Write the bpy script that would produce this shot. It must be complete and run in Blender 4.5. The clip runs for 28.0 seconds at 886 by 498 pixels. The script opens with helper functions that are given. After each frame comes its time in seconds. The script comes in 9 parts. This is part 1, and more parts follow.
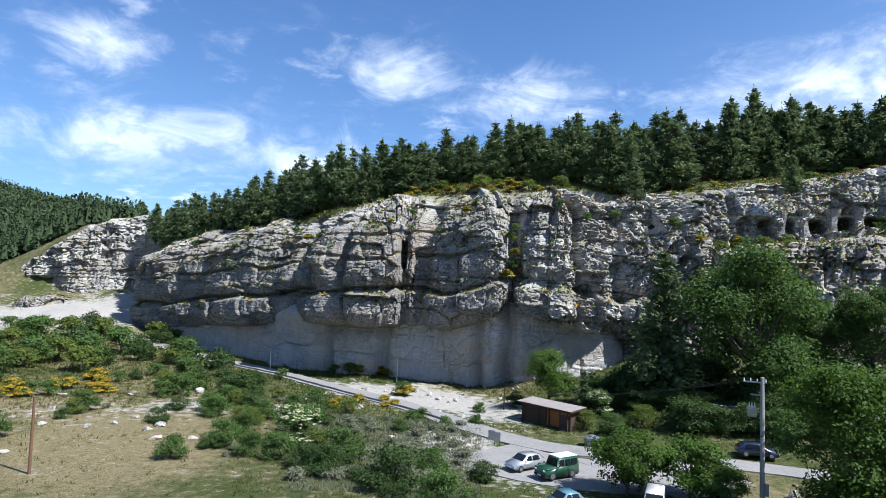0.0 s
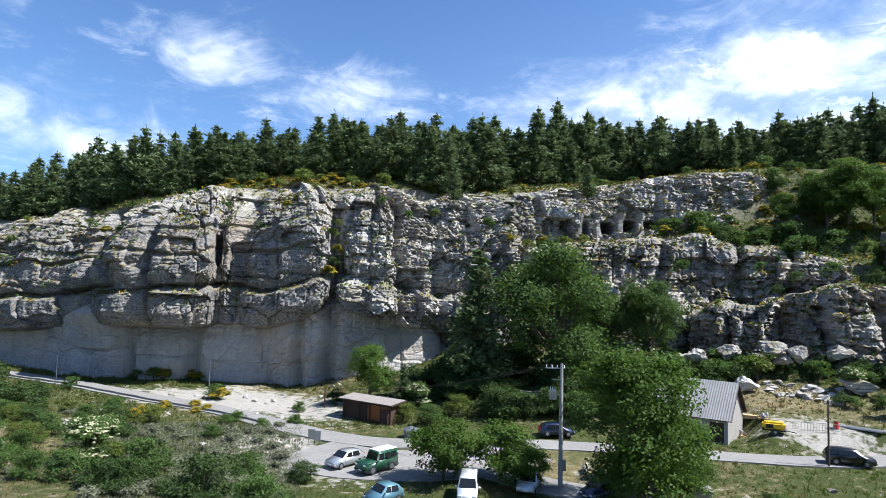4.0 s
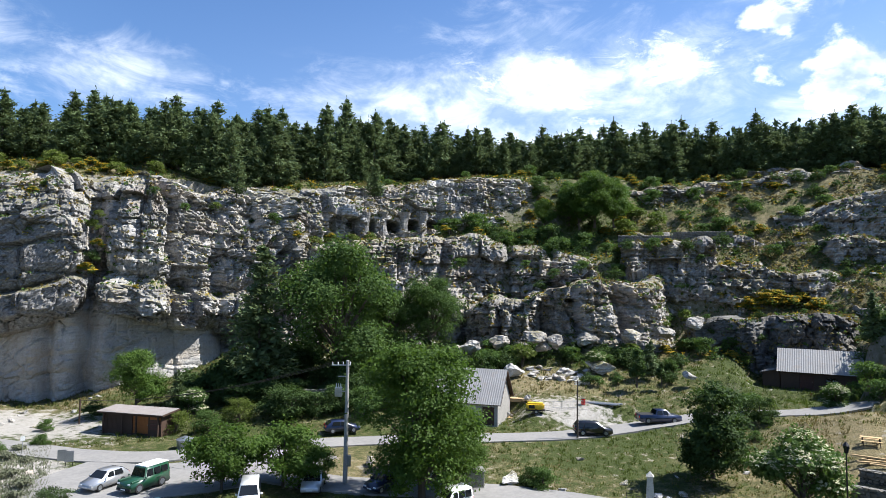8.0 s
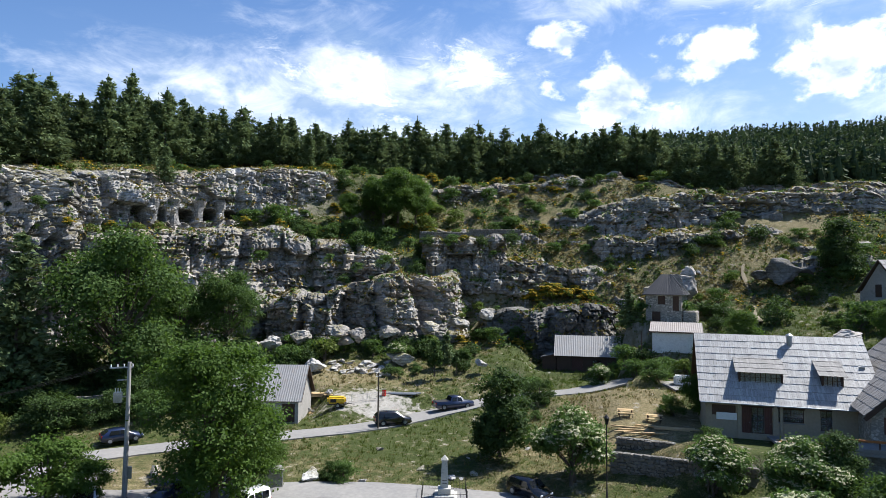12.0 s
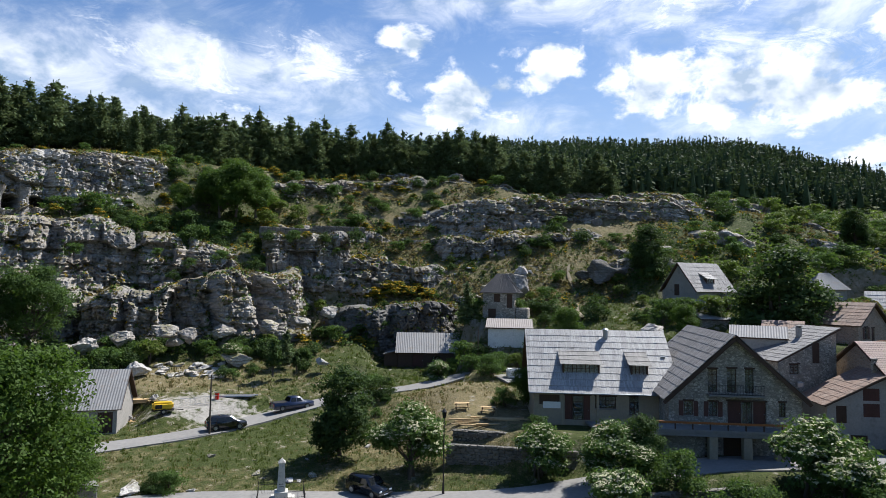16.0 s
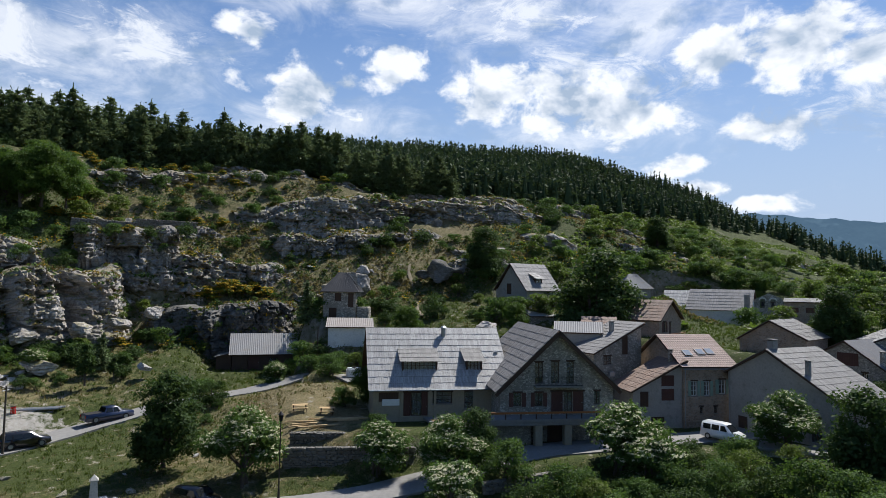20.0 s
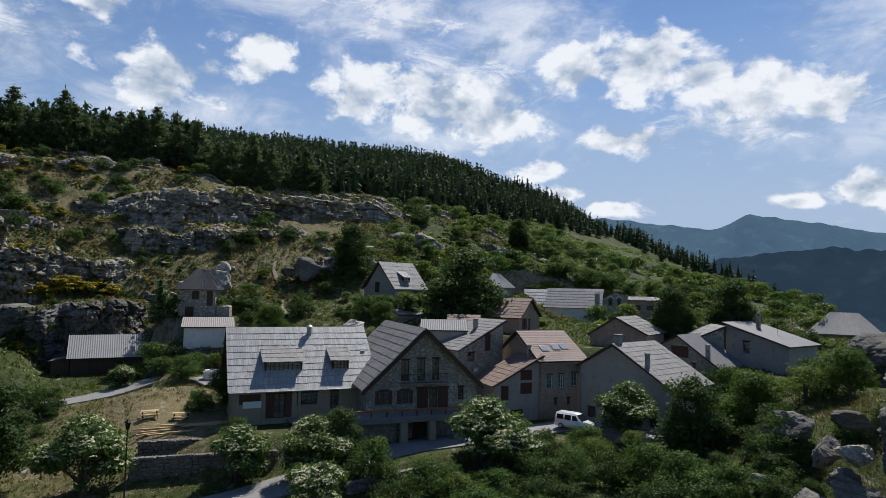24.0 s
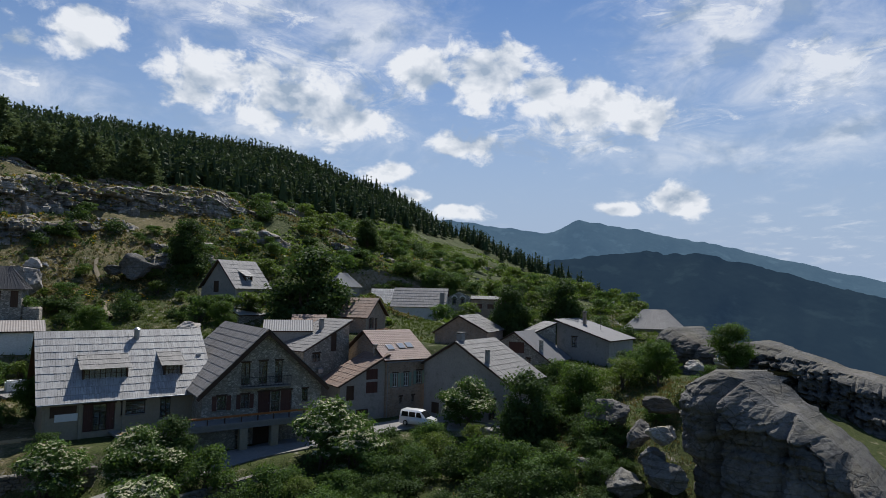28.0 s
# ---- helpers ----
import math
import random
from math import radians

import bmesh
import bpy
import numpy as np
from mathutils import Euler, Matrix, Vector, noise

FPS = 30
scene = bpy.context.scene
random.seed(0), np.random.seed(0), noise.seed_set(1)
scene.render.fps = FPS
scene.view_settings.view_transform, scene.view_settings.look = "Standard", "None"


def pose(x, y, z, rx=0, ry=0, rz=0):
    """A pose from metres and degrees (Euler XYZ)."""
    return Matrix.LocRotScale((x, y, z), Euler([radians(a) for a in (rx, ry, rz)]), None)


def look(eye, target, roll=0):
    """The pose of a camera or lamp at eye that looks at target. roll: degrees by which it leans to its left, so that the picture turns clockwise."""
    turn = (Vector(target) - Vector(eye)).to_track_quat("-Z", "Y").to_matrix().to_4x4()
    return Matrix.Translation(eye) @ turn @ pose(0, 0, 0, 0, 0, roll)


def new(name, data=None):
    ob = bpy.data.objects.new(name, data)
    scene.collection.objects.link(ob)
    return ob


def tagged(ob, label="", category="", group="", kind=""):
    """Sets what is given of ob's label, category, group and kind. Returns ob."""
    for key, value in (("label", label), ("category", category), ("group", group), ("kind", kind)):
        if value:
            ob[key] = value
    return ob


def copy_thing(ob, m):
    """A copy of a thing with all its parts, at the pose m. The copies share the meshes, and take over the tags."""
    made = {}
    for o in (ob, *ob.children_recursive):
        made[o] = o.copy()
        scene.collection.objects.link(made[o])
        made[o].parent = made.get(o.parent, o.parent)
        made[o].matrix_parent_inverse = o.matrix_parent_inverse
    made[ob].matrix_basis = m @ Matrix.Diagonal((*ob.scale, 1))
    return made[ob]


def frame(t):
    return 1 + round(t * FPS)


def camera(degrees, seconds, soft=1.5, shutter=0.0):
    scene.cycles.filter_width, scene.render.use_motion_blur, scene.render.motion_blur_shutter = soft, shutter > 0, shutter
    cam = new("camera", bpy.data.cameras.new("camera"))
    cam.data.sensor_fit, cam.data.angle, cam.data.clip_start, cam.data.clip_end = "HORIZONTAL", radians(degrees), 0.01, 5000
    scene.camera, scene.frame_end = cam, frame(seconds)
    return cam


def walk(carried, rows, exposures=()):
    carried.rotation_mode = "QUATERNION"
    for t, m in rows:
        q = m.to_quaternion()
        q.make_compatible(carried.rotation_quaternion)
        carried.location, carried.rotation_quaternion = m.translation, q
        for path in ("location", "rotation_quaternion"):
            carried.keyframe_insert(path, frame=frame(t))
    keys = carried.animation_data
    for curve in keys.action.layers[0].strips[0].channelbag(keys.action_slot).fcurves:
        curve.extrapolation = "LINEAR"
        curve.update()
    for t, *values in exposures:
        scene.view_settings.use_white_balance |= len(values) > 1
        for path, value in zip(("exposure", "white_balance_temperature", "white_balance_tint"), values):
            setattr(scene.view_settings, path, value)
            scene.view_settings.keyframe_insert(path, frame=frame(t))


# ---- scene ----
# ---- camera: it hovers in one place and turns to the right ----
cam = camera(71.21, 28.0, 0.7)
EYE = (0.0, 0.0, 18.0)
# seconds, yaw, pitch, roll
TURN = [
    (0.0, -0.04, 3.57, -1.90),
    (0.5, -2.03, 3.61, -1.89),
    (1.0, -4.04, 3.66, -1.79),
    (1.5, -5.79, 3.67, -1.70),
    (2.0, -7.93, 3.67, -1.64),
    (2.5, -9.80, 3.70, -1.59),
    (4.5, -19.29, 3.72, -1.30),
    (5.0, -22.55, 3.76, -1.16),
    (5.5, -25.62, 3.78, -1.02),
    (6.0, -28.02, 3.78, -0.92),
    (6.5, -29.47, 3.78, -0.90),
    (7.0, -31.00, 3.83, -0.87),
    (7.5, -33.08, 3.83, -0.83),
    (8.0, -35.88, 3.83, -0.76),
    (8.5, -38.83, 3.78, -0.66),
    (9.0, -40.68, 3.76, -0.62),
    (9.5, -42.30, 3.74, -0.60),
    (10.0, -44.20, 3.69, -0.63),
    (10.5, -46.31, 3.64, -0.62),
    (11.0, -48.66, 3.58, -0.66),
    (11.5, -51.20, 3.52, -0.61),
    (12.0, -53.89, 3.47, -0.58),
    (12.5, -55.67, 3.46, -0.60),
    (14.5, -62.46, 3.38, -0.72),
    (15.0, -64.49, 3.40, -0.73),
    (15.5, -66.49, 3.42, -0.78),
    (16.0, -68.31, 3.45, -0.84),
    (16.5, -70.11, 3.48, -0.91),
    (17.0, -72.19, 3.50, -0.89),
    (17.5, -74.43, 3.52, -0.87),
    (18.0, -76.48, 3.52, -0.82),
    (18.5, -78.39, 3.54, -0.82),
    (19.0, -80.18, 3.55, -0.86),
    (19.5, -81.74, 3.56, -0.85),
    (20.0, -82.89, 3.58, -0.91),
    (20.5, -83.91, 3.60, -0.99),
    (21.0, -85.27, 3.61, -1.06),
    (21.5, -86.70, 3.60, -1.10),
    (23.5, -93.57, 3.62, -1.10),
    (24.0, -95.03, 3.65, -1.15),
    (24.5, -96.46, 3.67, -1.19),
    (25.0, -97.85, 3.69, -1.21),
    (25.5, -99.02, 3.71, -1.25),
    (26.0, -100.50, 3.75, -1.26),
    (26.5, -102.50, 3.79, -1.28),
    (27.0, -104.92, 3.82, -1.20),
    (27.5, -107.23, 3.86, -1.17),
    (28.0, -109.08, 3.88, -1.14),
]
walk(cam, [(t, pose(*EYE, 90 + p, r, y)) for t, y, p, r in TURN],
     exposures=[(0.0, 0.95, 5750, 10), (6.0, 1.12, 6050, 10), (11.0, 1.00, 6100, 10), (17.0, 0.62, 6150, 10), (24.0, 0.20, 6250, 10), (28.0, 0.10, 6250, 10)])

# ---- world, sun ----
SUN_BEARING, SUN_HEIGHT = 118.0, 53.0
world = bpy.data.worlds.new("world")
scene.world = world
world.use_nodes = True
wn, wl = world.node_tree.nodes, world.node_tree.links
wn.clear()


def wnode(kind, **values):
    n = wn.new(kind)
    for k, v in values.items():
        if k == "operation":
            n.operation = v
        elif k == "blend_type":
            n.blend_type = v
        elif k == "data_type":
            n.data_type = v
        else:
            n.inputs[int(k[1:])].default_value = v
    return n


out_w = wn.new("ShaderNodeOutputWorld")
bg = wn.new("ShaderNodeBackground")
sky = wn.new("ShaderNodeTexSky")
sky.sky_type, sky.sun_disc = "NISHITA", False
sky.sun_elevation, sky.sun_rotation = radians(SUN_HEIGHT), radians(SUN_BEARING)
sky.altitude, sky.air_density, sky.dust_density, sky.ozone_density = 1000, 1.3, 0.15, 4.5
bg.inputs[1].default_value = 0.060
wl.new(bg.outputs[0], out_w.inputs[0])
# clouds: thin sheets seen in perspective, and heaped clouds low over the hills
tc = wn.new("ShaderNodeTexCoord")
sep = wn.new("ShaderNodeSeparateXYZ")
wl.new(tc.outputs["Generated"], sep.inputs[0])
zz = wnode("ShaderNodeMath", operation="MAXIMUM", i1=0.0)
wl.new(sep.outputs[2], zz.inputs[0])
zb = wnode("ShaderNodeMath", operation="ADD", i1=0.16)
wl.new(zz.outputs[0], zb.inputs[0])
flat = []
for k in (0, 1):
    d = wnode("ShaderNodeMath", operation="DIVIDE")
    wl.new(sep.outputs[k], d.inputs[0])
    wl.new(zb.outputs[0], d.inputs[1])
    flat.append(d)
comb = wn.new("ShaderNodeCombineXYZ")
wl.new(flat[0].outputs[0], comb.inputs[0])
wl.new(flat[1].outputs[0], comb.inputs[1])


def wmath(op, a, b):
    n = wnode("ShaderNodeMath", operation=op)
    for k, v in enumerate((a, b)):
        if isinstance(v, (int, float)):
            n.inputs[k].default_value = v
        else:
            wl.new(v, n.inputs[k])
    return n.outputs[0]


def cloud(vector, scale, detail, rough, lo, width, shift, stretch=(1, 1, 1)):
    m = wn.new("ShaderNodeMapping")
    m.inputs[1].default_value, m.inputs[3].default_value = shift, stretch
    wl.new(vector, m.inputs[0])
    n = wn.new("ShaderNodeTexNoise")
    n.inputs["Scale"].default_value, n.inputs["Detail"].default_value, n.inputs["Roughness"].default_value = scale, detail, rough
    n.inputs["Distortion"].default_value = 0.25
    wl.new(m.outputs[0], n.inputs["Vector"])
    r = wn.new("ShaderNodeMapRange")
    r.interpolation_type = "SMOOTHSTEP"
    r.inputs[1].default_value, r.inputs[2].default_value = lo, lo + width
    wl.new(n.outputs[0], r.inputs[0])
    return r.outputs[0]


def band(z0, z1):
    r = wn.new("ShaderNodeMapRange")
    r.interpolation_type = "SMOOTHSTEP"
    r.inputs[1].default_value, r.inputs[2].default_value = z0, z1
    wl.new(sep.outputs[2], r.inputs[0])
    return r.outputs[0]


# where the clouds stand: bearing and height of the middle, half width and half height, in degrees
HEAPS = [(69.5, 16.8, 5.8, 2.6), (65, 21.8, 2.4, 1.7), (73.8, 18, 1.8, 1.1), (78, 20, 3.2, 2.1), (89, 18, 5.8, 3.6), (95, 16.5, 6.2, 3.2), (101, 15.5, 4.6, 2.4), (107, 20, 3.2, 2.3), (113, 19.6, 5.2, 3.1),
         (118, 18.3, 3.6, 2.5), (122.5, 16.8, 4.8, 2.7), (127, 15.4, 3.6, 1.9), (110.5, 13.2, 4.4, 1.6), (103.8, 10.8, 2.8, 1.1), (106, 8.8, 2.8, 1.1), (110.6, 7.4, 3.0, 1.0), (130, 8.2, 3.4, 1.4), (124.8, 7.6, 2.0, 0.7)]
BANKS = [(-22, 11.4, 14, 2.6), (-30, 18.5, 3.4, 1.6), (-5, 19.0, 4.8, 2.2), (8, 17.4, 5.5, 2.2), (33, 15.8, 9, 3.4), (44, 18.6, 9, 4.4), (55, 18.4, 9, 4.2), (47, 13.4, 16, 2.4), (71, 14.6, 9, 2.0),
         (69, 26, 8, 3.0), (79, 26, 8, 3.4), (91, 24.5, 9, 4.6), (101, 22.6, 8, 4.2), (97, 14.0, 9, 2.4), (133, 22.5, 7.5, 5.6), (141, 18, 8, 5.0), (138, 24, 7, 4.0), (131, 12.6, 9, 2.0), (142, 13.0, 8, 2.2)]
az = wmath("MULTIPLY", wmath("ARCTAN2", sep.outputs[0], sep.outputs[1]), 57.29578)
el = wmath("MULTIPLY", wmath("ARCSINE", sep.outputs[2], 0.0), 57.29578)
angles = wn.new("ShaderNodeCombineXYZ")
wl.new(az, angles.inputs[0])
wl.new(el, angles.inputs[1])


def nearest(places):
    """How far, in half widths, the nearest of the clouds' middles is."""
    best = None
    for a, e, w, h in places:
        d = wnode("ShaderNodeVectorMath", operation="SUBTRACT")
        d.inputs[1].default_value = (a, e, 0)
        wl.new(angles.outputs[0], d.inputs[0])
        k = wnode("ShaderNodeVectorMath", operation="MULTIPLY")
        k.inputs[1].default_value = (1 / w, 1 / h, 0)
        wl.new(d.outputs[0], k.inputs[0])
        q = wnode("ShaderNodeVectorMath", operation="LENGTH")
        wl.new(k.outputs[0], q.inputs[0])
        best = q.outputs["Value"] if best is None else wmath("MINIMUM", best, q.outputs["Value"])
    return best


def billow(scale, detail, rough, stretch, shift, warp=0.2):
    m = wn.new("ShaderNodeMapping")
    m.inputs[1].default_value, m.inputs[3].default_value = shift, stretch
    wl.new(tc.outputs["Generated"], m.inputs[0])
    n = wn.new("ShaderNodeTexNoise")
    n.inputs["Scale"].default_value, n.inputs["Detail"].default_value, n.inputs["Roughness"].default_value = scale, detail, rough
    n.inputs["Distortion"].default_value = warp
    wl.new(m.outputs[0], n.inputs["Vector"])
    return n.outputs[0]


def ramp(v, lo, hi):
    r = wn.new("ShaderNodeMapRange")
    r.interpolation_type = "SMOOTHSTEP"
    r.inputs[1].default_value, r.inputs[2].default_value = lo, hi
    wl.new(v, r.inputs[0])
    return r.outputs[0]


puff = billow(13.0, 9, 0.58, (1, 1, 1.5), (0.9, 2.1, 0.7))
puff_up = billow(13.0, 4, 0.5, (1, 1, 1.5), (0.9, 2.1, 0.76))
wisp = billow(7.0, 10, 0.66, (1, 1, 2.2), (3.1, 0.4, 1.7), 0.7)
thick = wmath("ADD", wmath("SUBTRACT", 1.0, nearest(HEAPS)), wmath("MULTIPLY", wmath("SUBTRACT", puff, 0.5), 3.6))
spread = wmath("ADD", wmath("SUBTRACT", 1.0, nearest(BANKS)), wmath("MULTIPLY", wmath("SUBTRACT", wisp, 0.5), 4.0))
heap = wmath("MULTIPLY", ramp(thick, -0.05, 0.55), 0.95)
STREAKS = [(133, 23, 7, 5), (141, 18, 6, 4.5), (79, 26, 7, 3), (91, 24.5, 8, 4.5), (45, 18, 8, 3.5), (56, 19, 7, 3), (97, 18.5, 10, 4), (121, 14.5, 9, 2.4)]
torn = wmath("ADD", wmath("SUBTRACT", 1.0, nearest(STREAKS)), wmath("MULTIPLY", wmath("SUBTRACT", billow(10.0, 11, 0.7, (1, 1, 2.6), (1.3, 4.4, 0.2), 0.9), 0.5), 5.0))
streak = wmath("MULTIPLY", ramp(torn, -0.1, 1.2), 0.80)
bank = wmath("MULTIPLY", ramp(spread, -0.6, 1.7), 0.78)
fleece = cloud(comb.outputs[0], 5.0, 8, 0.62, 0.48, 0.26, (0.3, 5.1, 2.0))
veil = wmath("MULTIPLY", cloud(comb.outputs[0], 0.9, 6, 0.55, 0.44, 0.24, (1.0, 0.2, 3.0)), fleece)
cover = wmath("MAXIMUM", wmath("MULTIPLY", veil, 0.5), wmath("MAXIMUM", heap, wmath("MAXIMUM", bank, streak)))
grey = wn.new("ShaderNodeMix")
grey.data_type = "RGBA"
grey.inputs[6].default_value, grey.inputs[7].default_value = (5.4, 6.6, 8.2, 1), (13.2, 13.3, 13.5, 1)
# bright on the upper edges, grey in the thick of the heaped clouds
lit = wmath("ADD", wmath("MULTIPLY", wmath("SUBTRACT", puff, puff_up), 5.0), 0.86)
core = wmath("MULTIPLY", wmath("MULTIPLY", ramp(thick, 0.3, 1.2), heap), 0.6)
lit_c = wn.new("ShaderNodeClamp")
wl.new(wmath("SUBTRACT", lit, core), lit_c.inputs[0])
wl.new(lit_c.outputs[0], grey.inputs[0])
# pale blue towards the skyline
hazy = wn.new("ShaderNodeMix")
hazy.data_type = "RGBA"
hazy.inputs[7].default_value = (5.9, 7.3, 9.5, 1)
side = wnode("ShaderNodeVectorMath", operation="DOT_PRODUCT")
side.inputs[1].default_value = (0.62, -0.38, 0.0)
wl.new(tc.outputs["Generated"], side.inputs[0])
wl.new(wmath("MULTIPLY", band(0.55, -0.02), wmath("MAXIMUM", wmath("ADD", side.outputs["Value"], 0.36), 0.1)), hazy.inputs[0])
deep = wn.new("ShaderNodeMix")
deep.data_type, deep.blend_type = "RGBA", "MULTIPLY"
deep.inputs[0].default_value, deep.inputs[7].default_value = 1.0, (0.92, 1.06, 1.24, 1)
wl.new(sky.outputs[0], deep.inputs[6])
wl.new(deep.outputs[2], hazy.inputs[6])
mixw = wn.new("ShaderNodeMix")
mixw.data_type = "RGBA"
wl.new(cover, mixw.inputs[0])
wl.new(hazy.outputs[2], mixw.inputs[6])
wl.new(grey.outputs[2], mixw.inputs[7])
wl.new(mixw.outputs[2], bg.inputs[0])

sun = new("sun", bpy.data.lights.new("sun", "SUN"))
sun.data.energy, sun.data.angle, sun.data.color = 5.0, radians(0.53), (1.0, 0.95, 0.875)
_b, _e = radians(SUN_BEARING), radians(SUN_HEIGHT)
sun.matrix_world = look((0, 0, 300), (-300 * math.sin(_b) * math.cos(_e), -300 * math.cos(_b) * math.cos(_e), 300 - 300 * math.sin(_e)))

# ---- materials ----
def mat(name, base, second=None, scale=1.0, rough=0.9, spots=None, spot_scale=6.0, spot_amount=0.4, bump=0.3, bump_scale=8.0,
        metal=0.0, random_tint=0.0, stretch=(1, 1, 1), spec=0.3, translucent=None, coords="Object"):
    """A weathered surface: a broad stain, a fine grain, spots and relief."""
    m = bpy.data.materials.new(name)
    m.use_nodes = True
    n, l = m.node_tree.nodes, m.node_tree.links
    b = n["Principled BSDF"]
    b.inputs["Roughness"].default_value, b.inputs["Metallic"].default_value = rough, metal
    b.inputs["Specular IOR Level"].default_value = spec
    tc = n.new("ShaderNodeTexCoord")
    mp = n.new("ShaderNodeMapping")
    mp.inputs[3].default_value = stretch
    if coords == "Object":
        l.new(tc.outputs["Object"], mp.inputs[0])
    else:
        g = n.new("ShaderNodeNewGeometry")
        l.new(g.outputs["Position"], mp.inputs[0])

    def noise_node(s, d, lo, hi):
        t = n.new("ShaderNodeTexNoise")
        t.inputs["Scale"].default_value, t.inputs["Detail"].default_value, t.inputs["Roughness"].default_value = s, d, 0.6
        l.new(mp.outputs[0], t.inputs["Vector"])
        r = n.new("ShaderNodeMapRange")
        r.inputs[1].default_value, r.inputs[2].default_value = lo, hi
        l.new(t.outputs[0], r.inputs[0])
        return r.outputs[0]

    def mix(f, a, c, kind="MIX"):
        x = n.new("ShaderNodeMix")
        x.data_type, x.blend_type = "RGBA", kind
        for k, v in ((0, f), (6, a), (7, c)):
            if isinstance(v, (int, float)):
                x.inputs[k].default_value = v
            elif isinstance(v, tuple):
                x.inputs[k].default_value = (*v, 1)
            else:
                l.new(v, x.inputs[k])
        return x.outputs[2]

    second = second or tuple(c * 0.7 for c in base)
    col = mix(noise_node(scale, 6, 0.3, 0.7), base, second)
    fine = noise_node(scale * 9, 4, 0.25, 0.75)
    col = mix(0.35, col, mix(fine, tuple(c * 0.6 for c in base), tuple(min(1, c * 1.35) for c in base)))
    if spots:
        s = noise_node(spot_scale, 5, 0.55, 0.65)
        sm = n.new("ShaderNodeMath")
        sm.operation = "MULTIPLY"
        sm.inputs[1].default_value = spot_amount
        l.new(s, sm.inputs[0])
        col = mix(sm.outputs[0], col, spots)
    if random_tint:
        oi = n.new("ShaderNodeObjectInfo")
        gi = n.new("ShaderNodeNewGeometry")
        ad = n.new("ShaderNodeMath")
        ad.operation = "ADD"
        l.new(oi.outputs["Random"], ad.inputs[0])
        l.new(gi.outputs["Random Per Island"], ad.inputs[1])
        r = n.new("ShaderNodeMapRange")
        r.inputs[2].default_value = 2.0
        r.inputs[3].default_value, r.inputs[4].default_value = 1 - random_tint, 1 + random_tint
        l.new(ad.outputs[0], r.inputs[0])
        h = n.new("ShaderNodeHueSaturation")
        l.new(r.outputs[0], h.inputs["Value"])
        l.new(col, h.inputs["Color"])
        col = h.outputs[0]
    l.new(col, b.inputs["Base Color"])
    if bump:
        t = n.new("ShaderNodeTexNoise")
        t.inputs["Scale"].default_value, t.inputs["Detail"].default_value = bump_scale, 6
        l.new(mp.outputs[0], t.inputs["Vector"])
        bp = n.new("ShaderNodeBump")
        bp.inputs["Strength"].default_value, bp.inputs["Distance"].default_value = bump, 0.6 / bump_scale
        l.new(t.outputs[0], bp.inputs["Height"])
        l.new(bp.outputs[0], b.inputs["Normal"])
    if translucent:
        b.inputs["Specular IOR Level"].default_value = 0.12
        tr = n.new("ShaderNodeBsdfTranslucent")
        tr.inputs[0].default_value = (*translucent, 1)
        ms = n.new("ShaderNodeMixShader")
        ms.inputs[0].default_value = 0.35
        l.new(b.outputs[0], ms.inputs[1])
        l.new(tr.outputs[0], ms.inputs[2])
        l.new(ms.outputs[0], n["Material Output"].inputs[0])
    return m


